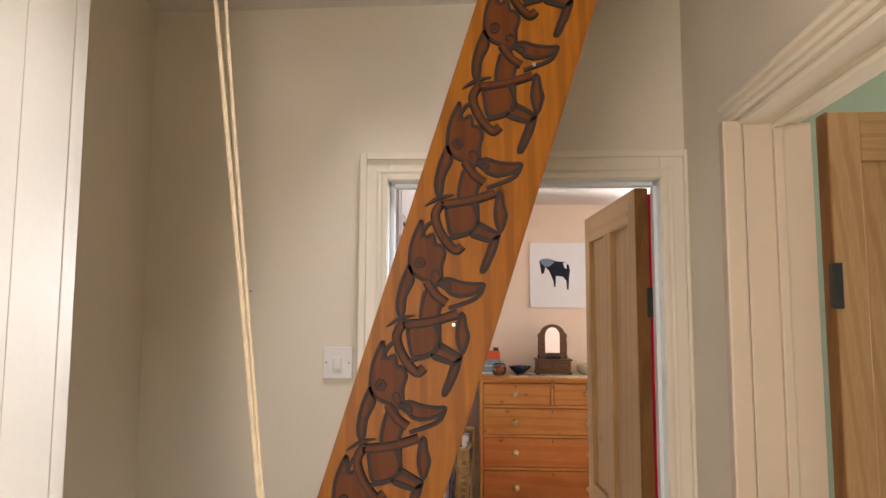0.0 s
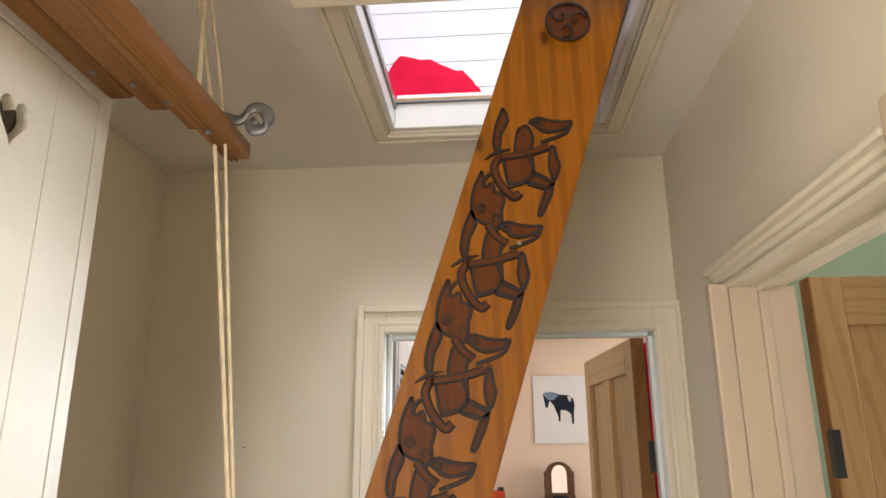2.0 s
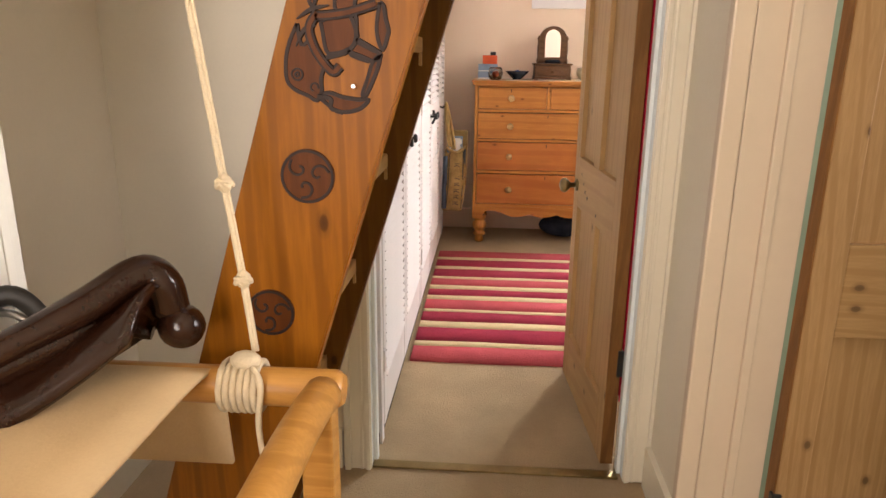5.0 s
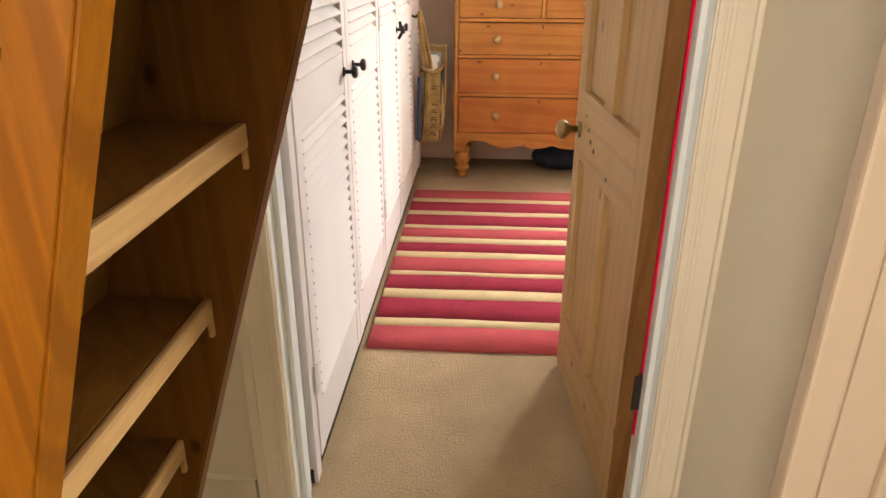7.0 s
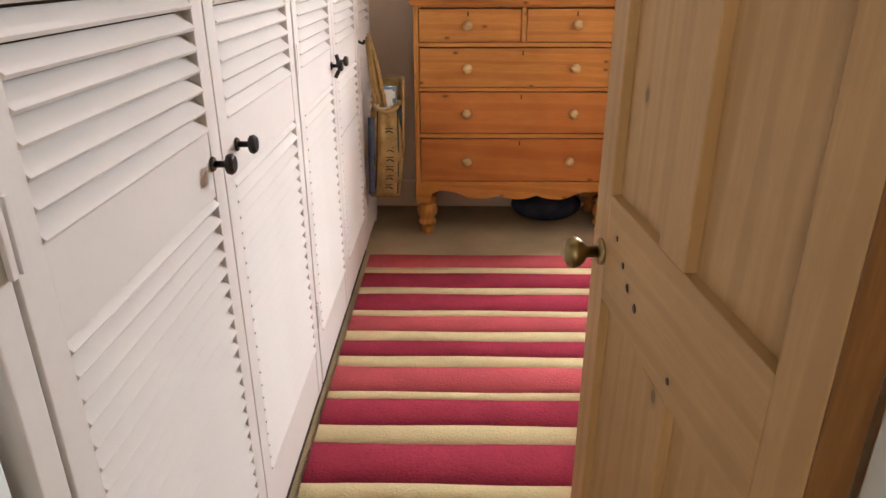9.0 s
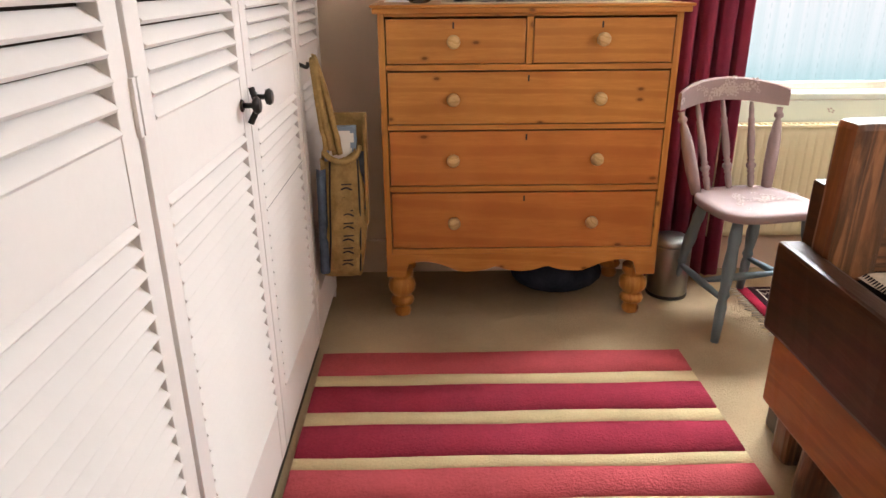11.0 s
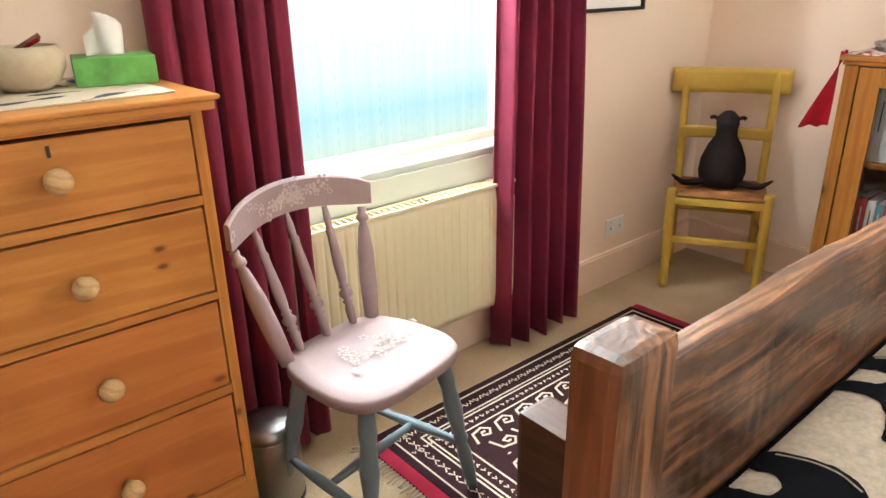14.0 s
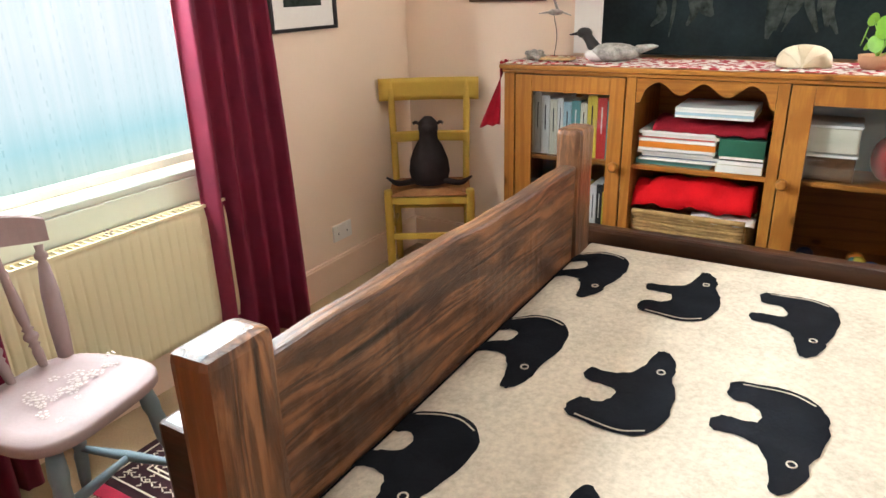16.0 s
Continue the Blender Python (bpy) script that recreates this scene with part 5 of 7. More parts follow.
# ---- chest of drawers ----
def chest():
    c = thing("chest_of_drawers", (0.35, 5.14, 0), "honey-coloured waxed pine chest of drawers with turned feet", "chest of drawers")
    FY = 4.91
    part("top", boxes((-0.172, 0.868, 4.885, 5.376, 1.118, 1.136), (-0.180, 0.876, 4.877, 5.376, 1.136, 1.146), bevel=0.005), PINE, c)
    for x0, x1 in ((-0.157, -0.135), (0.828, 0.85)):
        part("side", boxes((x0, x1, FY + 0.001, 5.372, 0.195, 1.1175), bevel=0.002), PINE_V, c)
    part("back", boxes((-0.134, 0.827, 5.355, 5.372, 0.2, 1.117)), PINE, c)
    for z0, z1 in ((1.108, 1.1175), (0.936, 0.955), (0.735, 0.752), (0.512, 0.532), (0.272, 0.292)):
        part("rail", boxes((-0.1345, 0.8275, FY, 5.35, z0, z1), bevel=0.002), PINE, c)
    part("divider", boxes((0.335, 0.357, FY, 5.35, 0.956, 1.107), bevel=0.002), PINE_V, c)
    knob_prof = [(0.010, 0), (0.010, 0.012), (0.016, 0.016), (0.0225, 0.026), (0.0225, 0.034), (0.016, 0.042), (0.004, 0.045)]
    rows = ((-0.131, 0.332, 0.958, 1.104, (0.092,), 1.03), (0.360, 0.825, 0.958, 1.104, (0.586,), 1.035), (-0.131, 0.825, 0.755, 0.933, (0.091, 0.59), 0.842), (-0.131, 0.825, 0.535, 0.732, (0.091, 0.594), 0.632), (-0.131, 0.825, 0.295, 0.509, (0.094, 0.591), 0.40))
    for i, (x0, x1, z0, z1, ks, kz) in enumerate(rows):
        d = part("drawer", boxes((x0, x1, FY + 0.003, FY + 0.025, z0, z1 - 0.003), (x0 + 0.01, x1 - 0.01, FY + 0.025, 5.34, z0 + 0.004, z1 - 0.02), bevel=0.003), PINE_R if i > 2 else PINE, c)
        for kx in ks:
            part("knob", lathe(knob_prof, 18, pose(kx, FY + 0.003, kz, 90)), KNOBW, d, "pale turned wooden knob")
        mx = ks[0] if len(ks) == 1 else (x0 + x1) / 2
        part("keyhole", boxes((mx - 0.003, mx + 0.003, FY + 0.0015, FY + 0.0025, z1 - 0.034, z1 - 0.014)), BLACK, d, "dark keyhole")
    # scalloped apron
    n = 60
    top, low = 0.272, []
    for i in range(n + 1):
        s = i / n
        x = -0.157 + 1.007 * s
        k = abs(s - 0.5) * 2
        if k > 0.84:
            z = 0.182
        elif k > 0.45:
            z = 0.200 + 0.043 * math.sin((k - 0.45) / 0.39 * 2.2) ** 1.2
        elif k > 0.19:
            z = 0.200 + 0.022 * ((0.45 - k) / 0.26) ** 3
        else:
            z = 0.200 + 0.022 * (k / 0.19) ** 2
        low.append((x, z))
    bm = valance(low, top, 0.022, lambda u, v, h: Vector((u, FY + 0.022 - h, v)))
    part("apron", bm, PINE, c, "scalloped pine apron")
    foot = [(0.022, 0), (0.031, 0.006), (0.034, 0.022), (0.028, 0.040), (0.030, 0.046), (0.043, 0.054), (0.046, 0.066), (0.040, 0.078), (0.033, 0.084), (0.036, 0.092), (0.049, 0.106), (0.053, 0.126), (0.049, 0.146), (0.038, 0.158), (0.036, 0.166), (0.044, 0.172), (0.044, 0.20)]
    for x in (-0.105, 0.788):
        for y in (4.962, 5.31):
            part("foot", lathe(foot, 20, pose(x, y, 0)), PINE_V, c, "bulbous turned foot")


chest()


def chest_top():
    Z = 1.1465
    r = thing("table_runner", (0.45, 5.12, Z), "cream linen runner with an indigo leaf print", "table runner")
    part("cloth", boxes((0.055, 0.822, 4.955, 5.30, Z, Z + 0.0025)), LINEN, r)
    rnd = random.Random(4)
    for i in range(34):
        x, y, a, s = rnd.uniform(0.08, 0.80), rnd.uniform(4.97, 5.28), rnd.uniform(0, 6.3), rnd.uniform(0.024, 0.038)
        m = pose(x, y, Z + 0.0025, 0, 0, math.degrees(a))
        q = lambda u, v, h: m @ Vector((u, v, h))
        bm = plate([(-s, 0), (-s * 0.4, s * 0.38), (s * 0.5, s * 0.3), (s, 0), (s * 0.5, -s * 0.3), (-s * 0.4, -s * 0.38)], 0.0006, q)
        ribbon([(s, 0), (s * 1.4, s * 0.15), (s * 1.9, -s * 0.1)], 0.003, 0.0006, q, bm, 3)
        part("leaf_print", bm, LEAFP, r)
    Z2 = Z + 0.003
    b = thing("glazed_bowl", (0.135, 5.17, Z2), "wide black glazed bowl holding a blue glass ball", "bowl")
    part("bowl", lathe([(0.03, 0), (0.034, 0.004), (0.06, 0.03), (0.085, 0.056), (0.081, 0.056), (0.056, 0.031), (0.02, 0.010)], 28, pose(0.135, 5.17, Z2)), BOWLM, b)
    solid("glass_ball", blob(bmesh.new(), (0.135, 5.165, Z2 + 0.039), (0.026, 0.026, 0.026)), BLUEG, "marbled blue glass ball lying in the bowl", "ball")
    # toilet mirror
    m = thing("dressing_mirror", (0.38, 5.20, Z2), "small old carved wooden dressing mirror with a drawer", "mirror")
    part("base", boxes((0.255, 0.505, 5.115, 5.30, Z2 + 0.022, Z2 + 0.098), bevel=0.004), DARKW, m)
    part("base_top", boxes((0.245, 0.515, 5.10, 5.305, Z2 + 0.099, Z2 + 0.111), bevel=0.004), DARKW, m)
    part("base_foot", boxes((0.25, 0.51, 5.105, 5.305, Z2 + 0.008, Z2 + 0.0215), (0.25, 0.28, 5.105, 5.14, Z2, Z2 + 0.008), (0.48, 0.51, 5.105, 5.14, Z2, Z2 + 0.008), (0.25, 0.51, 5.27, 5.30, Z2, Z2 + 0.008), bevel=0.002), DARKW, m)
    dr = part("drawer", boxes((0.268, 0.492, 5.105, 5.114, Z2 + 0.03, Z2 + 0.092), bevel=0.003), DARKW, m, "carved drawer front")
    part("knob", lathe([(0.005, 0), (0.011, 0.008), (0.011, 0.014), (0.004, 0.018)], 14, pose(0.38, 5.105, Z2 + 0.058, 90)), DARKW, dr)
    for s in (-1, 1):
        bm = bmesh.new()
        q = lambda u, v, h: Vector((0.38 + s * 0.066 + u, 5.105 - h, Z2 + 0.06 + v))
        for k in range(3):
            ribbon([(-0.03 + k * 0.02, -0.018), (-0.022 + k * 0.02, 0.006), (-0.012 + k * 0.02, 0.016), (-0.006 + k * 0.02, -0.004)], 0.007, 0.004, q, bm, 4, True)
        part("carving", bm, DARKW, dr)
        part("upright", turned((0.38 + s * 0.098, 5.22, Z2 + 0.111), (0.38 + s * 0.098, 5.22, Z2 + 0.30), [(0.010, 0), (0.014, 0.1), (0.008, 0.2), (0.011, 0.5), (0.008, 0.8), (0.013, 0.9), (0.004, 1.0)]), DARKW, m)
    out = [(-0.075, 0.0), (0.075, 0.0), (0.075, 0.15)] + [(0.075 * math.cos(t * math.pi / 10), 0.15 + 0.075 * math.sin(t * math.pi / 10)) for t in range(1, 10)] + [(-0.075, 0.15)]
    q = lambda u, v, h: Vector((0.38 + u, 5.232 - h, Z2 + 0.125 + v))
    fr = part("mirror_frame", plate([(u * 1.28, -0.012 + v * 1.12) for u, v in out], 0.02, q), DARKW, m)
    part("mirror_glass", plate([(u * 0.72, 0.028 + v * 0.84) for u, v in out], 0.022, q), MIRROR, fr, "silvered mirror glass")
    nk = thing("bead_necklace", (0.38, 5.165, Z2 + 0.112), "heap of dark glossy beads on the mirror base", "necklace")
    for i in range(11):
        part("bead", blob(bmesh.new(), (0.335 + 0.009 * i, 5.165 - 0.01 * (i % 3), Z2 + 0.122 + 0.007 * (i % 2)), (0.011, 0.011, 0.0105), seg=8, rings=6), BOWLM, nk)
    # pot, tissues, jar, papers
    p = thing("ceramic_pot", (0.625, 5.18, Z2), "round cream ceramic pot with dark sticks in it", "pot")
    part("pot", lathe([(0.035, 0), (0.056, 0.012), (0.072, 0.040), (0.073, 0.060), (0.064, 0.082), (0.058, 0.081), (0.064, 0.060), (0.05, 0.016)], 24, pose(0.625, 5.18, Z2)), STONE, p)
    part("stick", rod((0.595, 5.17, Z2 + 0.064), (0.66, 5.165, Z2 + 0.100), 0.005), DARKW, p)
    part("stick", rod((0.60, 5.19, Z2 + 0.06), (0.655, 5.15, Z2 + 0.094), 0.004), MAROON, p)
    t = thing("tissue_box", (0.785, 5.18, Z2), "green and yellow cardboard tissue box, opened", "tissue box", rz=-12)
    part("carton", boxes((-0.075, 0.075, -0.065, 0.065, 0, 0.054), bevel=0.002), GREENB, t, local=True)
    part("tissue", sheet(10, 8, lambda s, v: Vector((-0.045 + 0.07 * s + 0.012 * math.sin(9 * s) * v, 0.01 * math.sin(7 * s) + 0.02 * v, 0.052 + 0.085 * v * (0.45 + 0.55 * math.sin(3.0 * s)))), 0.0015), PAPER, t, "white paper tissue pulled up", local=True)
    j = thing("glass_jar", (-0.02, 5.06, Z), "round clear glass jar with dried petals", "jar")
    part("jar", lathe([(0.03, 0), (0.046, 0.012), (0.052, 0.045), (0.046, 0.075), (0.04, 0.085), (0.037, 0.085), (0.044, 0.07), (0.048, 0.045), (0.03, 0.008)], 24, pose(-0.02, 5.06, Z)), GLASS, j)
    part("petals", blob(bmesh.new(), (-0.02, 5.06, Z + 0.036), (0.026, 0.026, 0.024), seg=10, rings=8), ORANGEP, j, "orange dried petals")
    f = thing("photo_stand", (-0.09, 5.2, Z), "small clear stand of dark photographs and cards", "photo stand")
    part("photo", boxes((-0.145, -0.005, 5.205, 5.212, Z + 0.002, Z + 0.105), bevel=0.001), INKL, f, "blue-grey landscape photograph")
    part("border", boxes((-0.147, -0.003, 5.2015, 5.2045, Z, Z + 0.010), (-0.147, -0.003, 5.2015, 5.2045, Z + 0.055, Z + 0.061)), PAPER, f)
    part("base", boxes((-0.15, 0.0, 5.16, 5.25, Z, Z + 0.0018)), PAPER, f)
    k = thing("orange_carton", (-0.06, 5.29, Z), "orange-red cardboard carton with a dark lid", "carton")
    part("carton", boxes((-0.115, -0.01, 5.26, 5.33, Z, Z + 0.165), bevel=0.002), ORANGEP, k)
    part("lid", boxes((-0.06, -0.02, 5.265, 5.30, Z + 0.165, Z + 0.19), bevel=0.004), BLACK, k)


chest_top()
# dark bag under the chest
solid("dark_bag", blob(bmesh.new(), (0.53, 5.18, 0.085), (0.19, 0.13, 0.085), seg=20, rings=12), INK, "soft dark navy bag pushed under the chest", "bag")


def horse_picture():
    h = thing("horse_picture", (0.45, 5.395, 1.64), "unframed pale canvas print of a dark piebald horse", "picture")
    part("canvas", boxes((0.228, 0.70, 5.378, 5.399, 1.641, 2.145), bevel=0.002), CANVAS, h)
    q = lambda u, v, w: Vector((0.43 + u, 5.3779 - w, 1.87 + v))
    body = [(-0.13, 0.135), (-0.10, 0.15), (-0.055, 0.15), (0.0, 0.13), (0.06, 0.125), (0.10, 0.10), (0.108, 0.05), (0.10, 0.0), (0.095, -0.09), (0.082, -0.09), (0.078, -0.02), (0.05, 0.01), (0.0, 0.015), (-0.005, -0.07), (-0.018, -0.07), (-0.02, 0.03), (-0.05, 0.05), (-0.08, 0.085), (-0.095, 0.035), (-0.112, 0.03), (-0.118, 0.08)]
    part("horse_shape", plate(body, 0.0008, q), INK, h, "dark ink horse silhouette")
    part("mane_wash", plate([(-0.128, 0.134), (-0.10, 0.15), (-0.055, 0.15), (-0.01, 0.125), (-0.05, 0.09), (-0.09, 0.09)], 0.0014, q), INKL, h, "blue-grey mane")
    part("white_patch", plate([(0.055, 0.12), (0.085, 0.11), (0.08, 0.07), (0.065, 0.08)], 0.0014, q), CANVAS, h)


horse_picture()


def framed(name, label, x0, x1, z0, z1, wall, frame_m, fw, mount, inner, art, turn=False):
    """A framed picture on the north wall (y = wall), or with turn on the east wall (x = wall, running along y)."""
    P = (lambda a, b, c: (a, wall - b, c)) if not turn else (lambda a, b, c: (wall - b, a, c))
    f = thing(name, P((x0 + x1) / 2, 0, z0), label, "picture")

    def bar(nm, a0, a1, b0, b1, c0, c1, m, bevel=0.002):
        p, q = P(a0, b0, c0), P(a1, b1, c1)
        part(nm, boxes((min(p[0], q[0]), max(p[0], q[0]), min(p[1], q[1]), max(p[1], q[1]), c0, c1), bevel=bevel), m, f)
    bar("frame_side", x0, x0 + fw, 0.001, 0.022, z0, z1, frame_m)
    bar("frame_side", x1 - fw, x1, 0.001, 0.022, z0, z1, frame_m)
    bar("frame_side", x0 + fw, x1 - fw, 0.001, 0.0215, z0, z0 + fw, frame_m)
    bar("frame_side", x0 + fw, x1 - fw, 0.001, 0.0215, z1 - fw, z1, frame_m)
    bar("mount", x0 + fw, x1 - fw, 0.001, 0.008, z0 + fw, z1 - fw, mount, 0)
    bar("print", x0 + fw + inner, x1 - fw - inner, 0.0085, 0.0095, z0 + fw + inner * 1.1, z1 - fw - inner, art, 0)
    return f


framed("landscape_print", "black framed print with a cream mount and a dark woodland scene", 2.532, 2.942, 1.208, 1.75, 5.40, BLACKF, 0.014, PAPER, 0.075, DARKV2)
framed("small_print", "small print in a thin dark red-brown frame", 4.63, 5.02, 1.292, 1.75, 3.52, DARKW, 0.014, CANVAS, 0.05, INKL, True)


# ---- window wall ----
def window():
    w = thing("window_1", ((WX0 + WX1) / 2, 5.5, WZ0), "white painted sash window, bright daylight behind it", "window")
    w["kind"] = "structure"
    y0, y1 = 5.50, 5.55
    for r in ((WX0, WX0 + 0.06, y0, y1, WZ0, WZ1), (WX1 - 0.06, WX1, y0, y1, WZ0, WZ1), (WX0 + 0.06, WX1 - 0.06, y0, y1, WZ0, WZ0 + 0.03), (WX0 + 0.06, WX1 - 0.06, y0, y1, WZ1 - 0.06, WZ1), (WX0 + 0.06, WX1 - 0.06, y0, y1, 1.46, 1.50)):
        part("window_frame", boxes(r, bevel=0.004), SILLP, w)
    for z0, z1 in ((WZ0 + 0.03, 1.46), (1.50, WZ1 - 0.06)):
        p = part("pane", boxes((WX0 + 0.06, WX1 - 0.06, 5.523, 5.527, z0, z1)), WGLASS, w)
        p.visible_shadow = False
    part("window_sill", boxes((WX0 - 0.05, WX1 + 0.05, 5.392, 5.50, WZ0 - 0.028, WZ0 - 0.002), bevel=0.006), SILLP, w)
    part("apron_board", boxes((WX0 - 0.03, WX1 + 0.03, 5.386, 5.3995, WZ0 - 0.118, WZ0 - 0.029), bevel=0.003), SILLP, w)


window()
solid("sky_backdrop", boxes((-1.5, 5.0, 8.0, 8.05, -1.0, 5.0)), SKYGLOW, "pale bright overcast sky outside the window", "sky", kind="structure")


def net_curtain():
    def place(s, t):
        x = WX0 + 0.03 + (WX1 - WX0 - 0.06) * s
        y = 5.372 + 0.009 * math.sin(s * 46) * (0.5 + 0.5 * t) + 0.005 * math.sin(s * 19 + 2)
        x += 0.05 * max(0.0, s - 0.55) * (2 * t - 1)
        return Vector((x, y, 2.13 - (2.13 - WZ0 + 0.008) * t + 0.012 * (1 - s) * t * t + 0.004 * math.sin(s * 31) * t))
    solid("net_curtain", sheet(110, 8, place, 0.0), NET, "sheer white net curtain with fine dotted lines", "net curtain")


net_curtain()


def curtain(x0, x1, flare, seed):
    rnd = random.Random(seed)
    ph = [rnd.uniform(0, 6.28) for _ in range(3)]

    def place(s, t):
        w = (x1 - x0) + flare * t
        x = x0 + w * s - 0.012 * t
        f = 0.030 * math.sin(s * 6.28 * 4.6 + ph[0] + 0.5 * math.sin(t * 2)) + 0.012 * math.sin(s * 6.28 * 9 + ph[1] + t)
        return Vector((x + 0.012 * math.sin(s * 6.28 * 4.6 + ph[2]), 5.285 + f * (0.75 + 0.35 * t), 2.25 - (2.235 - 0.012 * math.sin(s * 20)) * t))
    return solid("curtain", sheet(90, 14, place, 0.004), VELVET, "floor-length burgundy velvet curtain in deep folds", "curtain", "curtains at the window")


curtain(0.90, 1.235, 0.02, 3)
curtain(2.01, 2.365, 0.085, 8)
rl = thing("curtain_rail", (1.7, 5.33, 2.26), "plain white curtain rail above the window", "curtain rail")
part("rail", rod((0.8, 5.30, 2.262), (2.6, 5.30, 2.262), 0.010), SILLP, rl)
for x in (0.85, 2.55):
    part("bracket", boxes((x - 0.01, x + 0.01, 5.295, 5.399, 2.265, 2.28)), SILLP, rl)


def radiator():
    r = thing("radiator", (1.66, 5.34, 0.18), "cream enamelled panel radiator below the window", "radiator")
    X0, X1, Z0, Z1 = 1.20, 2.13, 0.18, 0.648

    def face(s, t):
        x = X0 + (X1 - X0) * s
        k = (x - X0) / 0.036
        g = (abs((k % 1) - 0.5) * 2)
        d = 0.005 * (1 if g < 0.62 else max(0.0, 1 - (g - 0.62) / 0.2))
        d *= min(1, 12 * min(t, 1 - t)) ** 2 if t not in (0, 1) else 0
        return Vector((x, 5.318 - d, Z0 + (Z1 - Z0) * t))
    part("front_panel", sheet(256, 18, face, 0.004), RADI, r)
    part("side_panel", boxes((X0 - 0.004, X0, 5.306, 5.372, Z0, Z1 + 0.012), bevel=0.001), RADI, r)
    part("side_panel", boxes((X1, X1 + 0.004, 5.306, 5.372, Z0, Z1 + 0.012), bevel=0.001), RADI, r)
    part("rear_panel", boxes((X0, X1, 5.362, 5.37, Z0, Z1)), RADI, r)
    part("top_rail", boxes((X0, X1, 5.306, 5.316, Z1, Z1 + 0.012), (X0, X1, 5.362, 5.372, Z1, Z1 + 0.012), bevel=0.002), RADI, r)
    bm = bmesh.new()
    for i in range(38):
        x = X0 + 0.012 + i * (X1 - X0 - 0.024) / 37
        box(bm, x - 0.003, x + 0.003, 5.316, 5.362, Z1 + 0.004, Z1 + 0.009)
    part("grille", bm, RADI, r, "slotted top grille")
    for x in (X0 + 0.15, X1 - 0.15):
        part("bracket", boxes((x - 0.012, x + 0.012, 5.37, 5.40, Z0 + 0.05, Z1 - 0.05)), RADI, r)


radiator()


def socket():
    s = thing("wall_socket", (2.868, 5.40, 0.235), "cream plastic double wall socket above the skirting", "socket")
    part("plate", boxes((2.80, 2.936, 5.390, 5.3995, 0.232, 0.312), bevel=0.003), SWITCHP, s)
    for x in (2.835, 2.90):
        part("rocker", boxes((x - 0.006, x + 0.006, 5.386, 5.3905, 0.29, 0.305), bevel=0.001), SWITCHP, s)
        part("pin_hole", boxes((x - 0.003, x + 0.003, 5.3892, 5.3902, 0.262, 0.272)), BLACK, s)


socket()


def waste_bin():
    b = thing("waste_bin", (0.985, 5.13, 0), "small brushed steel pedal bin beside the chest", "bin")
    part("body", lathe([(0.078, 0), (0.080, 0.01), (0.080, 0.215), (0.078, 0.22)], 28, pose(0.985, 5.13, 0)), STEEL, b)
    part("lid", lathe([(0.081, 0.221), (0.083, 0.23), (0.081, 0.24), (0.06, 0.252), (0.02, 0.258)], 28, pose(0.985, 5.13, 0)), STEEL, b)
    part("rim", lathe([(0.082, 0), (0.083, 0.006), (0.082, 0.014)], 28, pose(0.985, 5.13, 0)), BLACK, b, "black plastic base ring")


waste_bin()


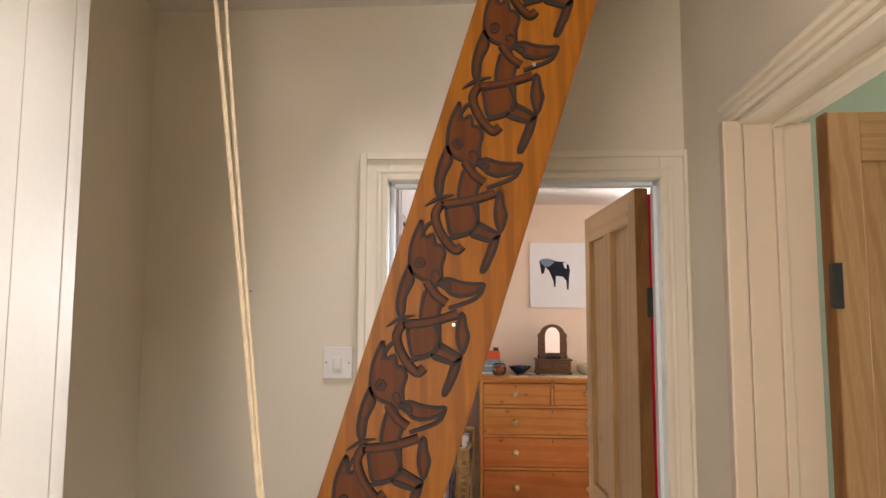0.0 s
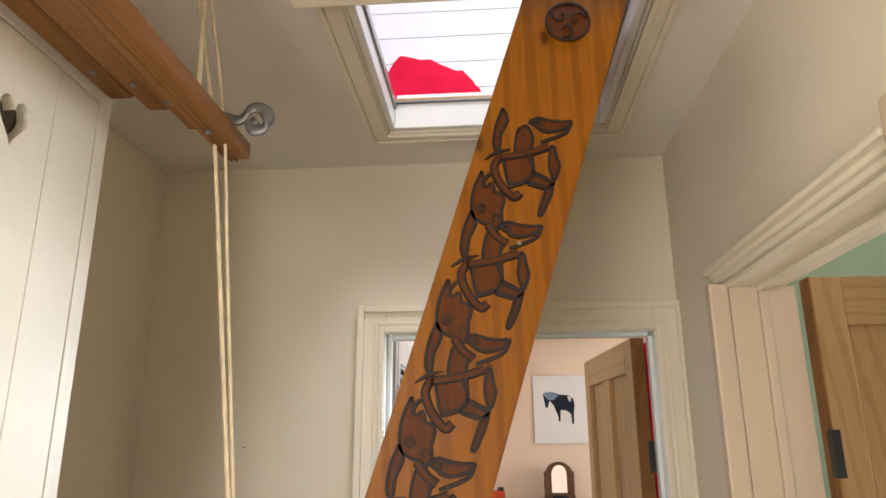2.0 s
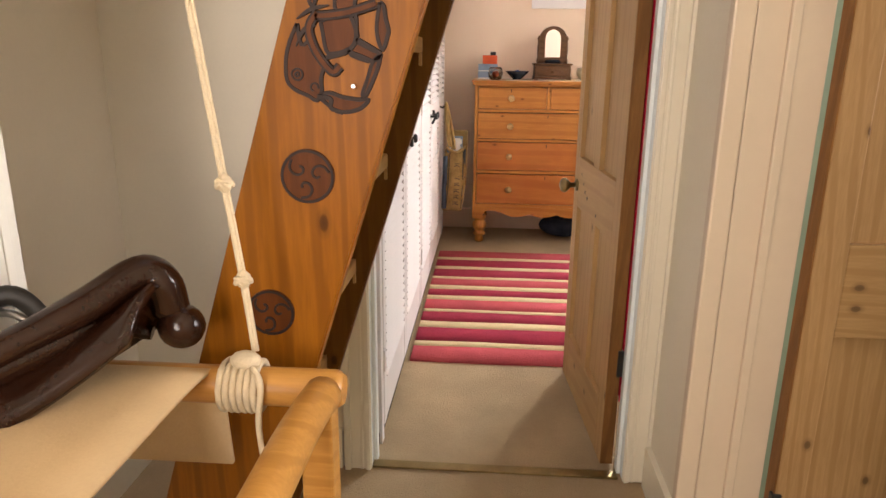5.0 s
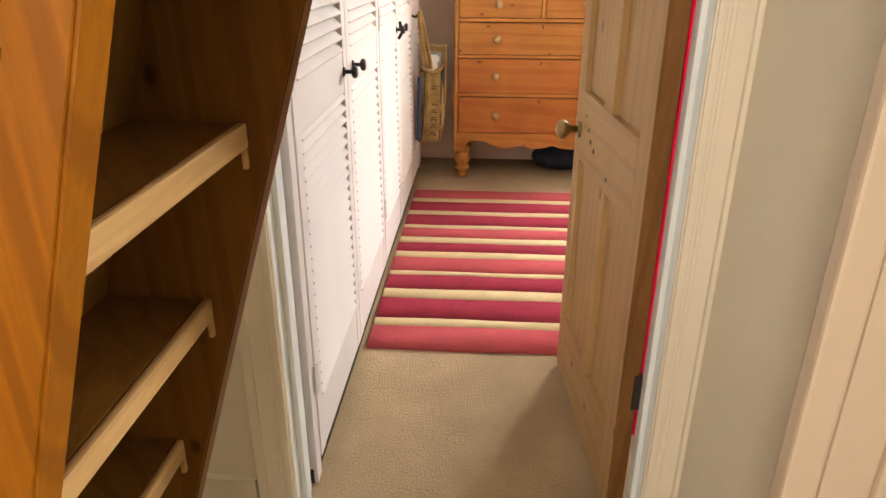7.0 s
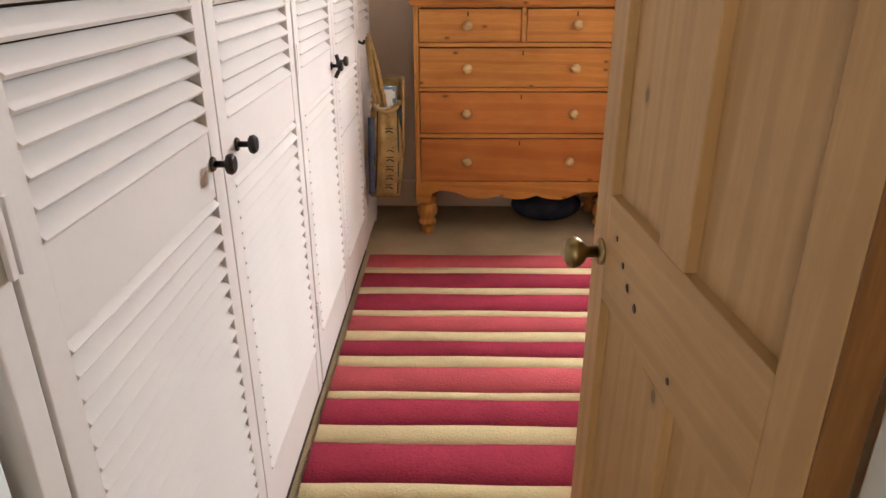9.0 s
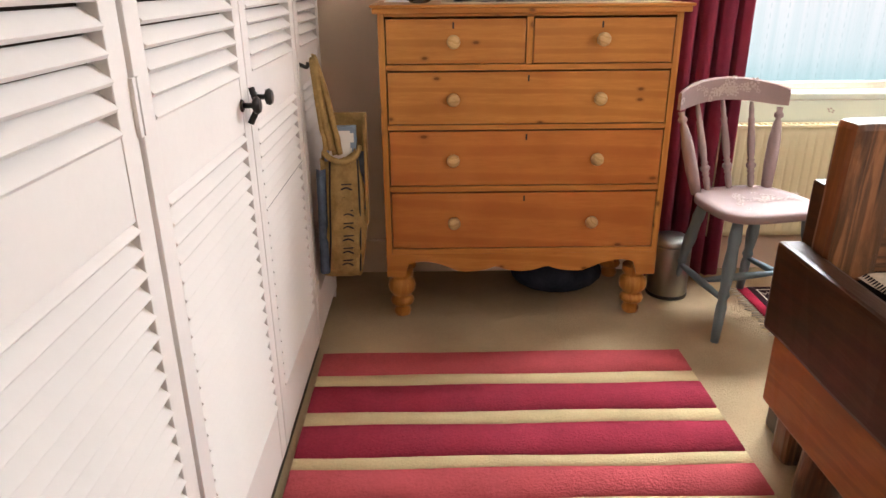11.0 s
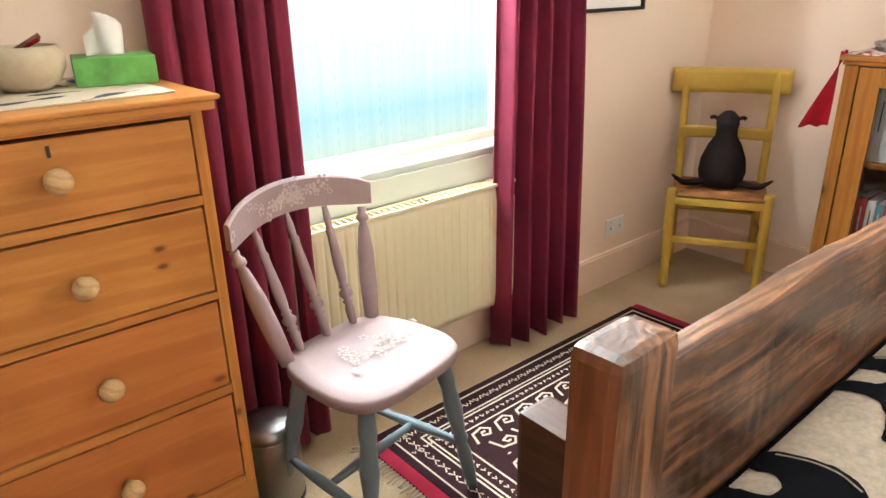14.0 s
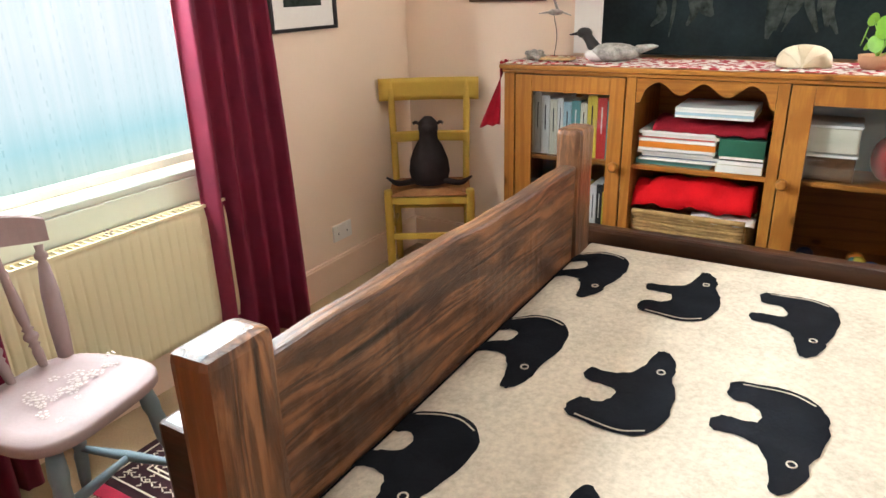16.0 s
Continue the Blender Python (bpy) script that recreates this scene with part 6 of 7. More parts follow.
# ---- chairs ----
def pink_chair():
    c = thing("spindle_chair", (1.18, 4.93, 0), "dusty pink spindle-back kitchen chair with grey-blue legs", "chair", rz=11)
    # local: x across, -y front
    out = []
    for t in range(40):
        a = 2 * math.pi * t / 40
        cx, sy = math.cos(a), math.sin(a)
        x = 0.195 * math.copysign(abs(cx) ** 0.55, cx)
        y = 0.178 * math.copysign(abs(sy) ** 0.55, sy)
        x *= 1.0 - 0.12 * (y / 0.178) * (1 if y > 0 else 0.3)
        out.append((x, y - 0.02))
    bm = bmesh.new()
    rings = []
    for k, z in ((0.93, 0.437), (1.0, 0.443), (1.0, 0.463), (0.97, 0.472), (0.75, 0.470), (0.4, 0.464)):
        rings.append([bm.verts.new((x * k, y * k, z)) for x, y in out])
    for p, q in zip(rings, rings[1:]):
        for i in range(40):
            bm.faces.new((p[i], p[(i + 1) % 40], q[(i + 1) % 40], q[i])).smooth = True
    bm.faces.new(rings[0][::-1])
    bm.faces.new(rings[-1])
    seat = part("seat", bm, PINKC, c, "dusty pink saddle seat", local=True)

    def flowers(nm, parent, place, n, spread, seed):
        rnd = random.Random(seed)
        for i in range(n):
            bm = bmesh.new()
            u, v = rnd.gauss(0, spread[0]), rnd.gauss(0, spread[1])
            s = rnd.uniform(0.006, 0.012)
            for k in range(5):
                a = k * 1.257 + i
                du, dv = u + s * math.cos(a), v + s * math.sin(a)
                plate([(du + s * 0.45 * math.cos(a + b * 1.05), dv + s * 0.45 * math.sin(a + b * 1.05)) for b in range(6)], 0.0006, place, bm)
            part(nm, bm, PINKS, parent, "faded pale flower stencil", local=True)
    flowers("flower_stencil", seat, lambda u, v, h: Vector((u, v - 0.02, 0.4705 + h + 0.0012)), 34, (0.068, 0.030), 5)
    leg = [(0.014, 0), (0.017, 0.12), (0.019, 0.30), (0.014, 0.36), (0.021, 0.40), (0.016, 0.44), (0.024, 0.62), (0.019, 0.78), (0.023, 0.84), (0.017, 1.0)]
    tops = {(-1, -1): (-0.135, -0.135), (1, -1): (0.135, -0.135), (-1, 1): (-0.12, 0.10), (1, 1): (0.12, 0.10)}
    feet = {(-1, -1): (-0.195, -0.19), (1, -1): (0.205, -0.185), (-1, 1): (-0.165, 0.195), (1, 1): (0.165, 0.195)}
    for k in tops:
        part("leg", turned((*feet[k], 0), (*tops[k], 0.44), leg), BLUEC, c, "grey-blue turned leg", local=True)
    mid = lambda k, t: Vector((*feet[k], 0)).lerp(Vector((*tops[k], 0.44)), t)
    st = [(0.009, 0), (0.013, 0.3), (0.015, 0.5), (0.013, 0.7), (0.009, 1)]
    for s in (-1, 1):
        part("stretcher", turned(mid((s, -1), 0.36), mid((s, 1), 0.36), st), BLUEC, c, "grey-blue stretcher", local=True)
    a, b = mid((-1, -1), 0.36).lerp(mid((-1, 1), 0.36), 0.5), mid((1, -1), 0.36).lerp(mid((1, 1), 0.36), 0.5)
    part("stretcher", turned(a, b, st), BLUEC, c, "grey-blue stretcher", local=True)
    # back: posts, spindles, curved crest
    crest = lambda s: Vector((0.225 * s, 0.255 - 0.075 * s * s, 0.80 + 0.030 * (1 - s * s)))
    sp = [(0.009, 0), (0.011, 0.03), (0.013, 0.14), (0.010, 0.18), (0.015, 0.20), (0.010, 0.22), (0.0185, 0.255), (0.0185, 0.28), (0.010, 0.31), (0.015, 0.33), (0.010, 0.35), (0.013, 0.40), (0.0145, 0.52), (0.011, 0.75), (0.013, 0.80), (0.009, 0.82), (0.010, 0.9), (0.007, 1.0)]
    for s in (-0.52, 0.0, 0.5):
        part("spindle", turned((0.12 * s * 1.5, 0.135 - 0.02 * s * s, 0.465), crest(s) - Vector((0, 0, 0.045)), sp), PINKC, c, local=True)
    for s in (-1, 1):
        m, h = between((0.148 * s, 0.118, 0.462), crest(0.92 * s) - Vector((0, 0, 0.045)))
        bm = lathe([(0.019, 0), (0.0235, 0.30 * h), (0.0225, 0.6 * h), (0.014, 0.82 * h), (0.009, 0.86 * h), (0.017, 0.89 * h), (0.017, 0.92 * h), (0.010, 0.95 * h), (0.012, h)], 14, m)
        part("post", bm, PINKC, c, local=True)
    bm = bmesh.new()
    rows = []
    for i in range(25):
        s = -1 + i / 12
        p = crest(s)
        hh = 0.042 * (1 - 0.25 * abs(s) ** 6)
        rows.append([bm.verts.new(p + Vector((0, dy, dz))) for dy, dz in ((-0.010, -hh), (-0.010, hh - 0.006), (-0.004, hh), (0.006, hh), (0.012, hh - 0.006), (0.012, -hh))])
    for p, q in zip(rows, rows[1:]):
        for k in range(6):
            bm.faces.new((p[k], p[(k + 1) % 6], q[(k + 1) % 6], q[k]))
    bm.faces.new(rows[0])
    bm.faces.new(rows[-1][::-1])
    cr = part("crest_rail", bm, PINKC, c, "curved pink crest rail", local=True)
    flowers("flower_stencil", cr, lambda u, v, h: crest(u / 0.225) + Vector((0, -0.0105 - h, v)), 44, (0.095, 0.015), 9)


pink_chair()


def yellow_chair():
    d = Vector((-0.87, -0.49, 0)).normalized()
    rz = math.degrees(math.atan2(d.x, -d.y))
    c = thing("rush_chair", (3.215, 5.098, 0), "mustard yellow painted chair with a woven rush seat", "chair", rz=rz)
    # local: -y front
    for s in (-1, 1):
        part("front_leg", lathe([(0.017, 0), (0.021, 0.03), (0.021, 0.45), (0.018, 0.47)], 14, pose(0.195 * s, -0.15, 0)), YELLOW, c, local=True)
        part("back_post", tube([(0.18 * s, 0.135, 0.0), (0.18 * s, 0.13, 0.3), (0.18 * s, 0.135, 0.5), (0.19 * s, 0.165, 0.94)], 0.018, seg=10), YELLOW, c, local=True)
        part("side_rail", rod((0.195 * s, -0.15, 0.425), (0.18 * s, 0.13, 0.425), 0.014), YELLOW, c, local=True)
        part("side_rail", rod((0.195 * s, -0.15, 0.26), (0.18 * s, 0.13, 0.26), 0.010), YELLOW, c, local=True)
    for z, r in ((0.415, 0.018), (0.235, 0.015)):
        part("front_rail", boxes((-0.195, 0.195, -0.15 - r * 0.7, -0.15 + r * 0.7, z - r, z + r), bevel=0.005), YELLOW, c, local=True)
    for z in (0.40, 0.30):
        part("back_rail", rod((-0.18, 0.13, z), (0.18, 0.13, z), 0.010), YELLOW, c, local=True)
    for z, h, e in ((0.896, 0.054, 0.058), (0.665, 0.026, 0.0)):
        bm = sheet(14, 4, lambda s, t: Vector(((-0.19 - e) + (0.38 + 2 * e) * s, 0.12 + (z - 0.5) * 0.08 + 0.028 * math.sin(math.pi * s), z - h + 2 * h * t)), 0.014)
        part("slat", bm, YELLOW, c, "mustard back slat", local=True)
    bm = bmesh.new()
    n = 22
    for side in range(4):
        a = pose(0, 0, 0, 0, 0, 90 * side)
        for i in range(n):
            y = -0.165 + 0.155 * (i / n)
            w = max(0.012, abs(y) - 0.002)
            hw = w * 1.15 if side % 2 == 0 else w
            m = a @ pose(0, y, 0.452 - 0.010 * (1 - i / n) ** 3, 0, 90, 0)
            lathe([(0.0045, -w), (0.0045, w)], 6, m, bm)
    bmesh.ops.transform(bm, matrix=Matrix.Diagonal((1.16, 0.95, 1, 1)), verts=bm.verts)
    bmesh.ops.translate(bm, vec=(0, -0.005, 0), verts=bm.verts)
    part("rush_seat", bm, RUSH, c, "woven reddish-brown rush seat", local=True)
    # plush seal
    m = c.matrix_basis
    bm = bmesh.new()
    q = lambda *p: m @ Vector(p)
    prof = [(0.02, 0.0), (0.088, 0.02), (0.099, 0.07), (0.092, 0.13), (0.069, 0.19), (0.045, 0.23), (0.043, 0.26), (0.048, 0.285), (0.042, 0.315), (0.022, 0.335), (0.004, 0.34)]
    lathe(prof, 20, m @ pose(0, -0.02, 0.458, 4), bm)
    blob(bm, q(0, -0.075, 0.745), (0.028, 0.028, 0.022))
    for s in (-1, 1):
        tube([q(0.04 * s, -0.03, 0.485), q(0.10 * s, -0.07, 0.485), q(0.155 * s, -0.085, 0.484), q(0.205 * s, -0.09, 0.515)], 0.02, bm, 10, radii=[0.028, 0.03, 0.026, 0.008], flat=0.5)
        tube([q(0.04 * s, -0.02, 0.755), q(0.058 * s, -0.02, 0.765), q(0.072 * s, -0.022, 0.758)], 0.008, bm, 6)
    solid("toy_seal", bm, FUR, "dark plush toy seal sitting on the rush chair", "soft toy")


yellow_chair()


# ---- rugs ----
def striped_rug():
    r = thing("striped_rug", (0.26, 3.76, 0), "wool rug striped in rose, wine and cream", "rug")
    edges = [2.888, 3.045, 3.107, 3.269, 3.357, 3.486, 3.53, 3.675, 3.747, 3.849, 3.922, 4.039, 4.09, 4.232, 4.297, 4.44, 4.505, 4.645]
    cols = [RUG_ROSE, RUG_CREAM, RUG_WINE, RUG_CREAM, RUG_WINE, RUG_CREAM, RUG_ROSE, RUG_CREAM, RUG_WINE, RUG_CREAM, RUG_ROSE, RUG_CREAM, RUG_WINE, RUG_CREAM, RUG_WINE, RUG_CREAM, RUG_ROSE]
    rnd = random.Random(2)
    for a, b, m in zip(edges, edges[1:], cols):
        bm = bmesh.new()
        n = 40
        h = 0.011 if m is not RUG_CREAM else 0.009
        rows = []
        for i in range(n + 1):
            x = -0.368 + 1.24 * i / n
            wob = lambda e: 0.0025 * math.sin(x * 9 + e * 17) + rnd.uniform(-0.0007, 0.0007)
            y0, y1 = a + wob(round(a, 3)), b + wob(round(b, 3))
            rows.append([bm.verts.new((x, y, z)) for y, z in ((y0, 0.001), (y0 + 0.003, h), ((y0 + y1) / 2, h + 0.001), (y1 - 0.003, h), (y1, 0.001))])
        for p, q in zip(rows, rows[1:]):
            for k in range(4):
                bm.faces.new((p[k], q[k], q[k + 1], p[k + 1])).smooth = True
        part("stripe", bm, m, r)


striped_rug()


def oriental_rug():
    X0, X1, Y0, Y1, Z = 1.335, 2.69, 4.25, 5.155, 0.008
    r = thing("oriental_rug", (2.0, 4.7, 0), "dark brown tribal rug with ivory hooked scrolls and a red end", "rug")
    part("ground_weave", boxes((X0, X1, Y0, Y1, 0.0005, Z), bevel=0.002), KILIM, r)
    part("red_end", boxes((X0 - 0.045, X0 - 0.0005, Y0, Y1 - 0.003, 0.0005, Z - 0.001), bevel=0.001), KILIM_R, r, "crimson woven end band")
    part("red_end", boxes((X1 + 0.0005, X1 + 0.04, Y0, Y1 - 0.003, 0.0005, Z - 0.001), bevel=0.001), KILIM_R, r, "crimson woven end band")
    q = lambda u, v, h: Vector((u, v, Z + h))
    bm = bmesh.new()
    H = 0.0012
    # border lines and small motifs
    for d in (0.03, 0.105, 0.12, 0.175):
        for a, b in (((X0 + d, Y0 + d), (X0 + d, Y1 - d)), ((X0 + d, Y1 - d), (X1 - d, Y1 - d)), ((X1 - d, Y0 + d), (X1 - d, Y1 - d))):
            ribbon([a, b], 0.006, H, q, bm, 1)
    for side in range(3):
        for k in range(60):
            s = 0.045 + k * 0.0235
            for d, w in ((0.068, 0.009), (0.147, 0.006)):
                if side == 0:
                    if s > Y1 - Y0 - 0.05:
                        continue
                    c = (X0 + d, Y0 + s)
                elif side == 1:
                    if s > X1 - X0 - 0.05:
                        continue
                    c = (X0 + s, Y1 - d)
                else:
                    if s > Y1 - Y0 - 0.05:
                        continue
                    c = (X1 - d, Y0 + s)
                t = 1 if k % 2 else -1
                ribbon([(c[0] - w, c[1] - t * w), (c[0] + w * 0.2, c[1] + t * w), (c[0] + w, c[1] - t * w * 0.4)], 0.005, H, q, bm, 1)
    # rows of hooked scrolls
    for row, y in enumerate((4.90, 4.72, 4.54, 4.36)):
        for i in range(10):
            x = X0 + 0.26 + i * 0.098
            if x > X1 - 0.2:
                continue
            for f in (1, -1):
                yy = y + f * 0.036
                g = lambda u, v: (x + u * 0.042 + (0.03 if f < 0 else 0), yy + f * v * 0.03)
                ribbon([g(-1, -1), g(-0.6, 0.6), g(0.4, 0.9), g(0.9, 0.2), g(0.5, -0.5), g(-0.1, -0.2), g(0.1, 0.25), g(0.4, 0.2)], 0.0095, H, q, bm, 1)
    rnd = random.Random(7)
    for i in range(120):
        x, y = rnd.uniform(X0 + 0.2, X1 - 0.2), rnd.uniform(Y0 + 0.1, Y1 - 0.2)
        if min(abs((y - c)) for c in (4.90, 4.72, 4.54, 4.36)) < 0.072:
            continue
        ribbon([(x - 0.006, y), (x + 0.006, y)], 0.005, H, q, bm, 1)
    ob = part("woven_motif", bm, KILIM_C, r, "ivory hooked scrolls and border")
    ob["kind"] = "stuff"
    bm = bmesh.new()
    for i in range(60):
        y = Y0 + 0.01 + i * (Y1 - Y0 - 0.02) / 59
        tube([(X0 - 0.045, y, 0.004), (X0 - 0.06, y + rnd.uniform(-0.006, 0.006), 0.005), (X0 - 0.075 - rnd.uniform(0, 0.02), y + rnd.uniform(-0.012, 0.012), 0.003)], 0.0022, bm, 5, 2)
    ob = part("fringe", bm, KILIM_C, r, "knotted cream fringe")
    ob["kind"] = "stuff"


oriental_rug()


# ---- bed ----
def rough_box(x0, x1, y0, y1, z0, z1, cuts, amp, seed, bevel=0.006):
    """A hand-worked timber: a bevelled box whose faces and edges wander a little."""
    bm = boxes((x0, x1, y0, y1, z0, z1))
    bmesh.ops.subdivide_edges(bm, edges=[e for e in bm.edges if e.calc_length() > max(x1 - x0, y1 - y0, z1 - z0) * 0.9], cuts=cuts, use_grid_fill=True)
    bmesh.ops.bevel(bm, geom=[e for e in bm.edges if e.calc_face_angle(0) > 1.0], offset=bevel, segments=2, affect="EDGES", profile=0.6)
    for v in bm.verts:
        n = noise.noise_vector(v.co * 5.0 + Vector((seed, 0, 0)))
        v.co += Vector((n.x * amp if x1 - x0 < 0.3 else 0, n.y * amp if y1 - y0 < 0.3 else 0, n.z * amp))
    return bm


def bed():
    b = thing("timber_bed", (1.7, 3.1, 0), "heavy bed of reclaimed dark weathered timber beams", "bed")
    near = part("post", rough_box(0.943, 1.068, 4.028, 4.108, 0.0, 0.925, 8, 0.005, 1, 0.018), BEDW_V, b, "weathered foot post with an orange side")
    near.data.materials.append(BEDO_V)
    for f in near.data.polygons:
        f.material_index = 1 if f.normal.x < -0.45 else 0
    part("post", rough_box(2.345, 2.47, 4.028, 4.108, 0.0, 0.965, 8, 0.005, 2, 0.018), BEDW_V, b, "weathered foot post")
    part("footboard", rough_box(1.062, 2.35, 4.045, 4.088, 0.42, 0.862, 34, 0.012, 3, 0.010), BEDW, b, "weathered footboard plank")
    part("post_block", rough_box(0.985, 1.055, 4.112, 4.225, 0.0, 0.745, 6, 0.003, 4, 0.010), BEDW_Y, b, "dark polished block behind the post")
    part("side_rail", rough_box(0.888, 0.952, 2.23, 4.158, 0.362, 0.60, 24, 0.006, 5, 0.012), BEDW_Y, b, "dark polished side beam")
    part("lower_rail", rough_box(0.899, 0.945, 2.23, 4.115, 0.165, 0.361, 24, 0.004, 6, 0.008), BEDO, b, "orange polished lower beam")
    part("side_rail", rough_box(2.535, 2.59, 2.23, 4.10, 0.35, 0.605, 24, 0.006, 7, 0.012), BEDW_Y, b, "dark polished side beam")
    for x, y in ((0.965, 3.90), (0.965, 2.45), (2.56, 3.95), (2.56, 2.45)):
        part("leg", lathe([(0.055, 0), (0.058, 0.05), (0.052, 0.16), (0.055, 0.20)] if x < 1 else [(0.05, 0), (0.05, 0.352)], 14, pose(x, y, 0)), BEDW_V, b, "rough log leg")
    part("headboard", rough_box(0.95, 2.53, 2.205, 2.25, 0.3, 0.98, 20, 0.005, 8, 0.01), BEDW, b)
    part("slat_base", boxes((0.953, 2.534, 2.26, 4.02, 0.30, 0.33)), BEDO, b)
    solid("mattress", boxes((0.958, 2.528, 2.262, 4.02, 0.331, 0.545), bevel=0.03), SHEET, "mattress in a pale pink sheet", "mattress")


bed()


def blanket():
    bl = thing("bear_blanket", (1.7, 3.1, 0.55), "oatmeal wool blanket with woven black bears", "blanket")
    X0, X1, Y0, Y1 = 1.03, 2.505, 2.30, 4.042

    def surf(x, y):
        s, t = (x - X0) / (X1 - X0), (y - Y0) / (Y1 - Y0)
        e = min(s * 14, (1 - s) * 14, (1 - t) * 22, 1.0)
        n = noise.noise(Vector((x * 2.2, y * 2.2, 0.3))) * 0.010 + noise.noise(Vector((x * 7, y * 7, 2.3))) * 0.003
        return 0.556 + 0.026 * max(0, e) ** 0.5 + n * max(0.2, e)
    part("field", sheet(90, 100, lambda s, t: Vector((X0 + (X1 - X0) * s + 0.006 * math.sin(t * 30) * (1 if s in (0, 1) else 0), Y0 + (Y1 - Y0) * t, surf(X0 + (X1 - X0) * s, Y0 + (Y1 - Y0) * t))), 0.0), BLANKET, bl)
    edge = bmesh.new()
    for i in range(170):
        y = Y0 + (Y1 - Y0) * i / 170
        for x, d in ((X0, 1), (X1, -1)):
            tube([(x, y, surf(x, y)), (x + d * 0.011, y, surf(x + d * 0.011, y) + 0.002)], 0.0022, edge, 4, 1)
    for i in range(150):
        x = X0 + (X1 - X0) * i / 150
        tube([(x, Y1, surf(x, Y1)), (x, Y1 - 0.011, surf(x, Y1 - 0.011) + 0.002)], 0.0022, edge, 4, 1)
    ob = part("blanket_stitch", edge, BLANKET_B, bl, "black blanket-stitched edge")
    ob["kind"] = "stuff"
    # bear outline: head to the left, feet down
    half = [(-0.190, 0.030), (-0.165, 0.050), (-0.125, 0.064), (-0.085, 0.066), (-0.03, 0.080), (0.03, 0.086), (0.09, 0.078), (0.132, 0.052), (0.150, 0.004), (0.140, -0.055), (0.132, -0.092), (0.108, -0.104), (0.072, -0.098), (0.060, -0.082), (0.062, -0.052), (0.038, -0.032), (0.006, -0.034), (-0.002, -0.066), (-0.006, -0.094), (-0.026, -0.110), (-0.058, -0.100), (-0.056, -0.062), (-0.072, -0.022), (-0.105, -0.002), (-0.150, 0.008), (-0.182, 0.014)]
    dense = [p.to_2d() for p in smooth_line([(*p, 0) for p in half + half[:1]], 3)][:-1]
    rnd = random.Random(11)

    def bear(cx, cy, sx, tilt):
        bm = bmesh.new()
        ca, sa = math.cos(tilt), math.sin(tilt)

        def put(u, v, h):
            # feet towards the footboard; sx = 1 walks towards -x
            x, y = u * sx, -v
            x, y = cx + (x * ca - y * sa) * 1.0, cy + (x * sa + y * ca) * 1.0
            return Vector((x, y, surf(x, y) + 0.0012 + h))
        vs = [bm.verts.new(put(p.x + rnd.uniform(-0.0028, 0.0028), p.y + rnd.uniform(-0.0028, 0.0028), 0)) for p in dense]
        es = [bm.edges.new((vs[i], vs[(i + 1) % len(vs)])) for i in range(len(vs))]
        bmesh.ops.triangle_fill(bm, edges=es, use_beauty=True)
        bmesh.ops.subdivide_edges(bm, edges=list(bm.edges), cuts=2)
        for v in bm.verts:
            v.co.z = surf(v.co.x, v.co.y) + 0.0018
        ob = part("bear_motif", bm, BLANKET_B, bl)
        ln = bmesh.new()
        ribbon([(-0.098 + 0.009 * math.cos(t * 0.7), 0.038 + 0.008 * math.sin(t * 0.7)) for t in range(10)], 0.003, 0.0022, lambda u, v, h: put(u, v, h), ln, 2)
        part("bear_eye", ln, BLANKET, ob)
        ln = bmesh.new()
        ribbon([(0.118, 0.055), (0.138, 0.01), (0.130, -0.05), (0.124, -0.08)], 0.003, 0.0022, put, ln, 4)
        part("bear_line", ln, BLANKET, ob)
    rows = ((3.955, 1, (1.275, 1.745, 2.235)), (3.68, -1, (1.165, 1.665, 2.165)), (3.41, 1, (1.18, 1.666, 2.155)), (3.11, -1, (1.165, 1.665, 2.165)), (2.82, 1, (1.18, 1.666, 2.155)), (2.53, -1, (1.165, 1.665, 2.165)))
    for y, s, xs in rows:
        for x in xs:
            bear(x, y - 0.02, s, rnd.uniform(-0.06, 0.06))


blanket()
solid("under_blanket", sheet(40, 40, lambda s, t: Vector((0.957 + 1.565 * s, 2.28 + 1.745 * t, 0.5465 + 0.004 * math.sin(s * 40) * math.sin(t * 33))), 0.004), BLANKET_B, "black wool blanket showing below the patterned one", "blanket")


